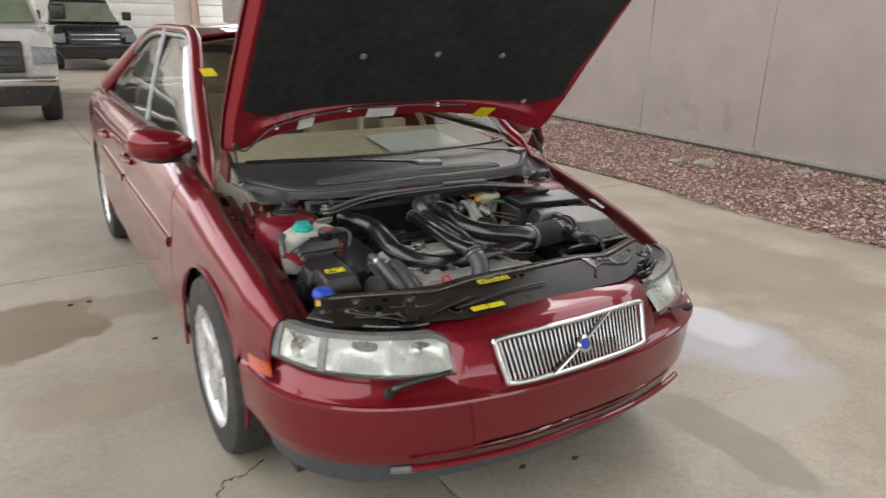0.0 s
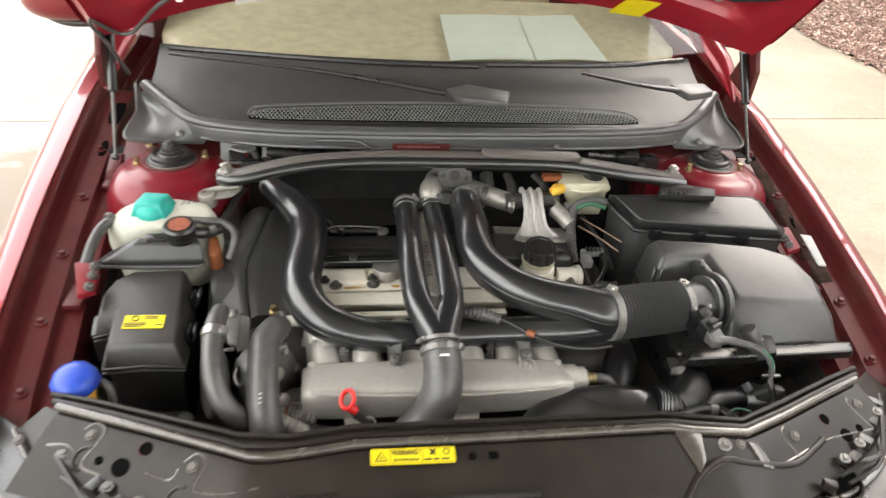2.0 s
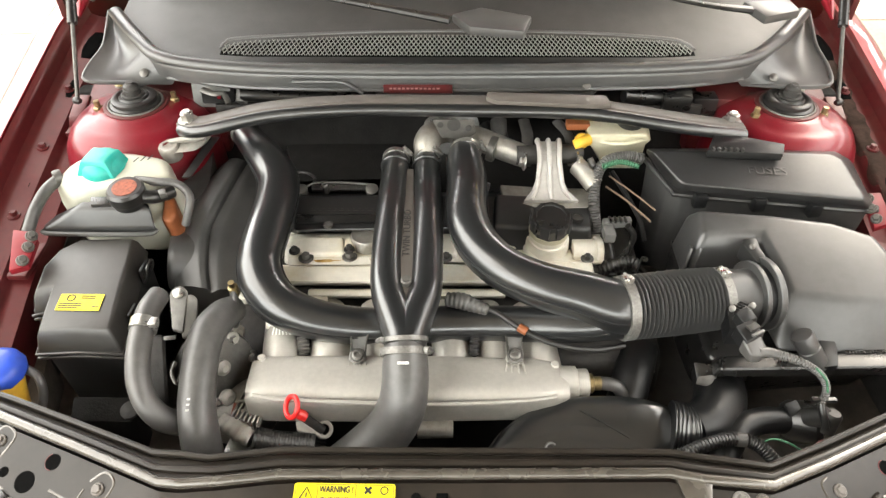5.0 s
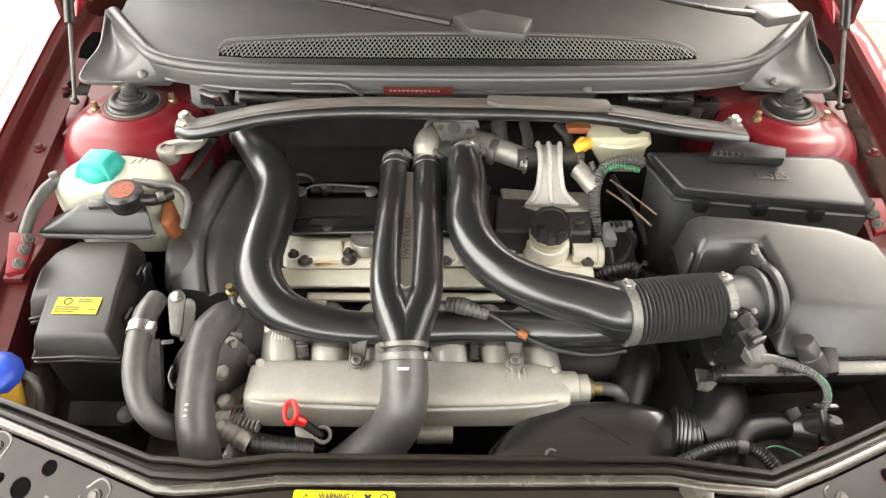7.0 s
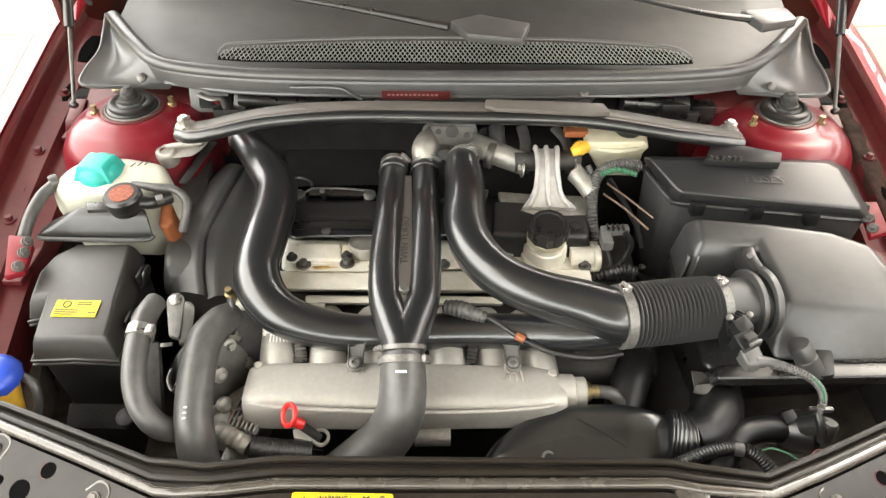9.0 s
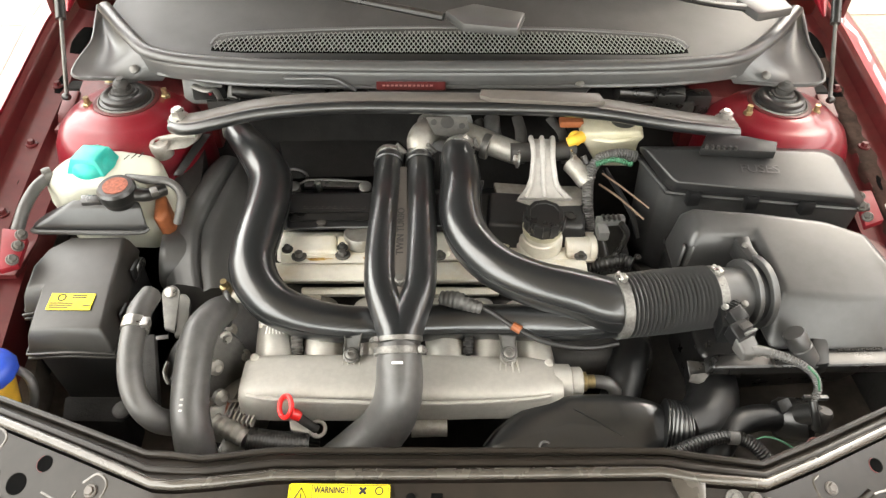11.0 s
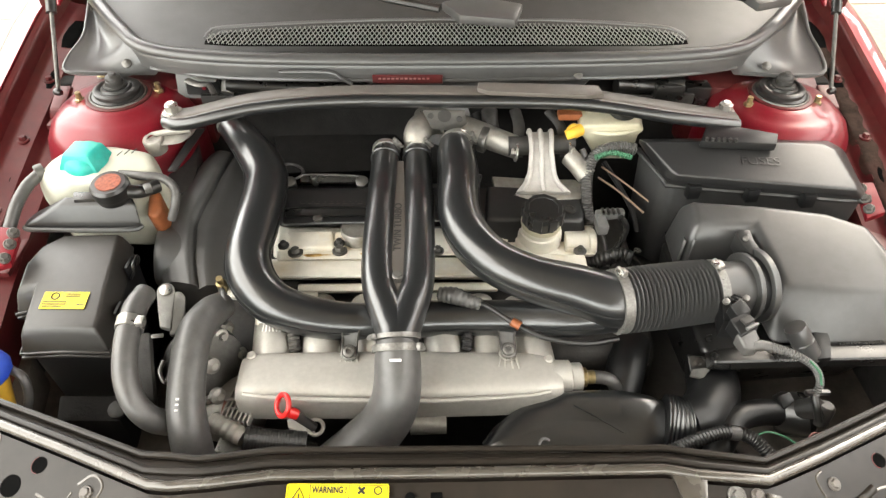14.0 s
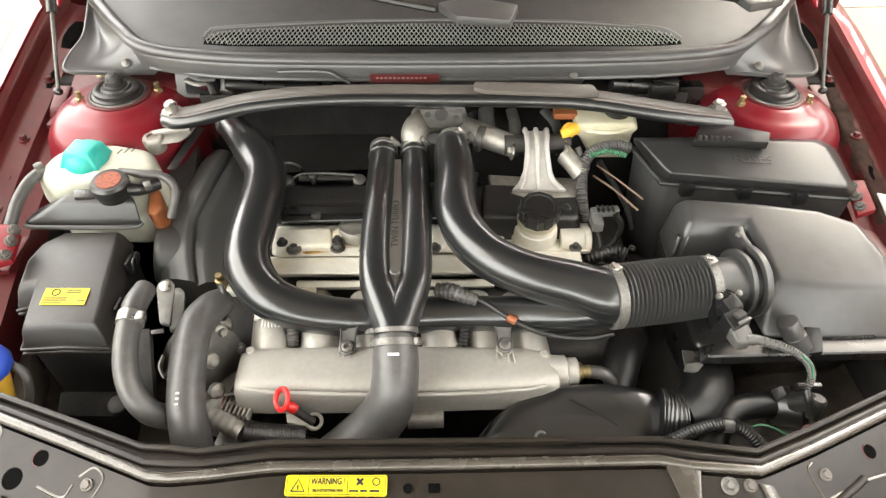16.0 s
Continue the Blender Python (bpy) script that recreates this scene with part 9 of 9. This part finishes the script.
part("wire_tie", box((0.462, 0.431, 0.694), (0.032, 0.006, 0.006), bevel=0.001), BLACK, car)
part("lower_duct", tube([(0.231, 0.485, 0.6), (0.25, 0.531, 0.62), (0.268, 0.574, 0.62)], 0.028, 18, 5), MATT, car)
part("gearbox", hull([[(0.22, 0.50, 0.56), (0.40, 0.50, 0.56), (0.42, 0.80, 0.58), (0.26, 0.82, 0.60)], [(0.20, 0.45, 0.32), (0.45, 0.45, 0.32), (0.45, 0.84, 0.32), (0.20, 0.84, 0.32)]], 0.03, 3), DARK, car)
part("selector_lever", tube([(0.275, 0.734, 0.62), (0.281, 0.684, 0.63), (0.283, 0.546, 0.6)], 0.008, 10, 4), STEEL, car)
# battery tray edge beyond the air box, far apron label
part("apron_label", slab([(0.660, 0.725, 0.782), (0.676, 0.715, 0.784), (0.668, 0.640, 0.766), (0.655, 0.645, 0.765)], 0.003, 0.001), LABEL_GREY, car, "faded white data label on the inner fender")

# ---- loose things and the vehicles behind ----
def bend(q, lift):
    a, b, c, d = (Vector(k) for k in q)
    return lambda u, v: (a.lerp(b, u)).lerp(d.lerp(c, u), v) + Vector((0, 0, lift * math.sin(math.pi * u) * (0.4 + 0.6 * v)))


b = sheet(bend(((0.033, 1.545, 0.962), (0.275, 1.567, 0.962), (0.235, 1.272, 0.934), (0.025, 1.254, 0.934)), 0.003), 10, 8, 0.0006)
link("paper_sheet", b, PAPER, label="white printed sheet lying on the dashboard behind the windshield", category="paper")
b = sheet(bend(((0.251, 1.549, 0.963), (0.412, 1.58, 0.965), (0.418, 1.271, 0.937), (0.236, 1.264, 0.937)), 0.004), 8, 6, 0.0006)
link("paper_sheet", b, PAPER, label="white printed sheet beside another on the dashboard", category="paper")
b = tube([(0.56, 1.50, 1.02), (0.58, 1.55, 1.10), (0.55, 1.62, 1.16)], [0.05, 0.07, 0.04], 14, 5, 0.5)
link("sun_shade", b, STRAW, label="folded black and yellow patterned shade in the windshield corner", category="sun shade")
b = box(None, (0.06, 0.001, 0.055), m=pose(-0.60, 1.70, 1.24, -60, 0, 12), bevel=0)
part("window_sticker", b, YELLOW, car, "yellow sticker inside the windshield")

TRUCKW = mat("white_truck_paint", (0.50, 0.485, 0.46), 0.3, 0.1, 0.8, 0.05, 8)
SUVB = mat("black_suv_paint", (0.015, 0.015, 0.017), 0.25, 0.2, 1.0, 0.1, 8)


def far_vehicle(name, x, y, rz, paint, w, hoodz, roofz, grille, lab, cat, scale=1.0):
    v = thing(name, (x, y, 0), lab, cat)
    M = pose(x, y, 0, 0, 0, rz)
    T = lambda p: M @ Vector(p)
    h = w / 2

    def H2(polys, m, n, bev=0.03, label="", parent=v):
        return part(n, hull([[T(p) for p in q] for q in polys], bev, 3), m, parent, label)

    body = H2([[(-h, 0.10, 0.55), (h, 0.10, 0.55), (h, 5.0, 0.55), (-h, 5.0, 0.55)], [(-h, 0.02, hoodz - 0.30), (h, 0.02, hoodz - 0.30), (h, 5.0, hoodz - 0.2), (-h, 5.0, hoodz - 0.2)], [(-h + 0.06, 0.10, hoodz - 0.05), (h - 0.06, 0.10, hoodz - 0.05), (h - 0.02, 5.0, hoodz), (-h + 0.02, 5.0, hoodz)], [(-h + 0.16, 0.22, hoodz), (h - 0.16, 0.22, hoodz), (h - 0.10, 5.0, hoodz + 0.03), (-h + 0.10, 5.0, hoodz + 0.03)]], paint, "body", 0.05)
    H2([[(-h + 0.08, 1.25, hoodz), (h - 0.08, 1.25, hoodz), (h - 0.06, 4.6, hoodz), (-h + 0.06, 4.6, hoodz)], [(-h + 0.26, 1.95, roofz), (h - 0.26, 1.95, roofz), (h - 0.22, 4.2, roofz), (-h + 0.22, 4.2, roofz)]], paint, "cabin", 0.05)
    H2([[(-h + 0.16, 1.24, hoodz + 0.06), (h - 0.16, 1.24, hoodz + 0.06), (h - 0.16, 1.30, hoodz + 0.06), (-h + 0.16, 1.30, hoodz + 0.06)], [(-h + 0.30, 1.86, roofz - 0.08), (h - 0.30, 1.86, roofz - 0.08), (h - 0.30, 1.95, roofz - 0.08), (-h + 0.30, 1.95, roofz - 0.08)]], DARKGLASS, "windshield", 0.02)
    H2([[(-h + 0.36, -0.02, hoodz - 0.52), (h - 0.36, -0.02, hoodz - 0.52), (h - 0.36, 0.1, hoodz - 0.52), (-h + 0.36, 0.1, hoodz - 0.52)], [(-h + 0.36, 0.01, hoodz - 0.14), (h - 0.36, 0.01, hoodz - 0.14), (h - 0.36, 0.1, hoodz - 0.14), (-h + 0.36, 0.1, hoodz - 0.14)]], BLACK, "grille", 0.03)
    for k in range(3):
        H2([[(-h + 0.40, -0.035, hoodz - 0.46 + 0.11 * k), (h - 0.40, -0.035, hoodz - 0.46 + 0.11 * k), (h - 0.40, 0.02, hoodz - 0.46 + 0.11 * k), (-h + 0.40, 0.02, hoodz - 0.46 + 0.11 * k)], [(-h + 0.40, -0.03, hoodz - 0.43 + 0.11 * k), (h - 0.40, -0.03, hoodz - 0.43 + 0.11 * k), (h - 0.40, 0.02, hoodz - 0.43 + 0.11 * k), (-h + 0.40, 0.02, hoodz - 0.43 + 0.11 * k)]], grille, "grille_bar", 0.008)
    for s in (-1, 1):
        H2([[(s * (h - 0.27), -0.015, hoodz - 0.42), (s * (h + 0.005), 0.02, hoodz - 0.42), (s * (h - 0.02), 0.3, hoodz - 0.42), (s * (h - 0.27), 0.2, hoodz - 0.42)], [(s * (h - 0.27), 0.0, hoodz - 0.20), (s * (h + 0.005), 0.035, hoodz - 0.22), (s * (h - 0.03), 0.3, hoodz - 0.22), (s * (h - 0.27), 0.2, hoodz - 0.20)]], FOG, "headlight", 0.02)
        mir = H2([[(s * (h + 0.02), 1.55, hoodz + 0.10), (s * (h + 0.24), 1.55, hoodz + 0.10), (s * (h + 0.24), 1.68, hoodz + 0.10), (s * (h + 0.02), 1.68, hoodz + 0.10)], [(s * (h + 0.02), 1.55, hoodz + 0.32), (s * (h + 0.24), 1.55, hoodz + 0.32), (s * (h + 0.24), 1.68, hoodz + 0.32), (s * (h + 0.02), 1.68, hoodz + 0.32)]], BLACK, "door_mirror", 0.03)
        for yy in (0.85, 4.3):
            tyre = part("wheel", turned([(0.22, -0.12), (0.34, -0.125), (0.385, -0.10), (0.395, 0.0), (0.385, 0.10), (0.34, 0.125), (0.22, 0.12)], T((s * (h - 0.13), yy, 0.395)), M.to_3x3() @ Vector((s, 0, 0)), 40), TYRE, v)
            part("rim", turned([(0.23, 0.05), (0.23, 0.115), (0.20, 0.105), (0.08, 0.09)], T((s * (h - 0.13), yy, 0.395)), M.to_3x3() @ Vector((s, 0, 0)), 32), RIM, tyre)
    H2([[(-h + 0.02, -0.14, 0.54), (h - 0.02, -0.14, 0.54), (h, 0.12, 0.54), (-h, 0.12, 0.54)], [(-h + 0.02, -0.14, 0.66), (h - 0.02, -0.14, 0.66), (h, 0.12, 0.66), (-h, 0.12, 0.66)]], CHROME if paint is not SUVB else SUVB, "bumper", 0.04)
    H2([[(-h + 0.2, -0.1, 0.3), (h - 0.2, -0.1, 0.3), (h - 0.2, 0.15, 0.3), (-h + 0.2, 0.15, 0.3)], [(-h + 0.04, -0.11, 0.55), (h - 0.04, -0.11, 0.55), (h - 0.04, 0.15, 0.55), (-h + 0.04, 0.15, 0.55)]], BLACK, "air_dam", 0.03)
    return v


# pale green base stands in for sky reflected in the windshields
DARKGLASS = mat("sky_sheen_vehicle_glass", (0.15, 0.17, 0.12), 0.08, 0, 0, 0.2, 2)
far_vehicle("pickup_truck", -1.72, 8.95, -2, TRUCKW, 2.0, 1.22, 1.9, BLACK, "white pickup truck with dark grille and bright bumper", "truck")
far_vehicle("suv", 0.75, 18.3, 3, SUVB, 1.9, 1.10, 1.72, CHROME, "black sport utility vehicle parked on the concrete", "car")
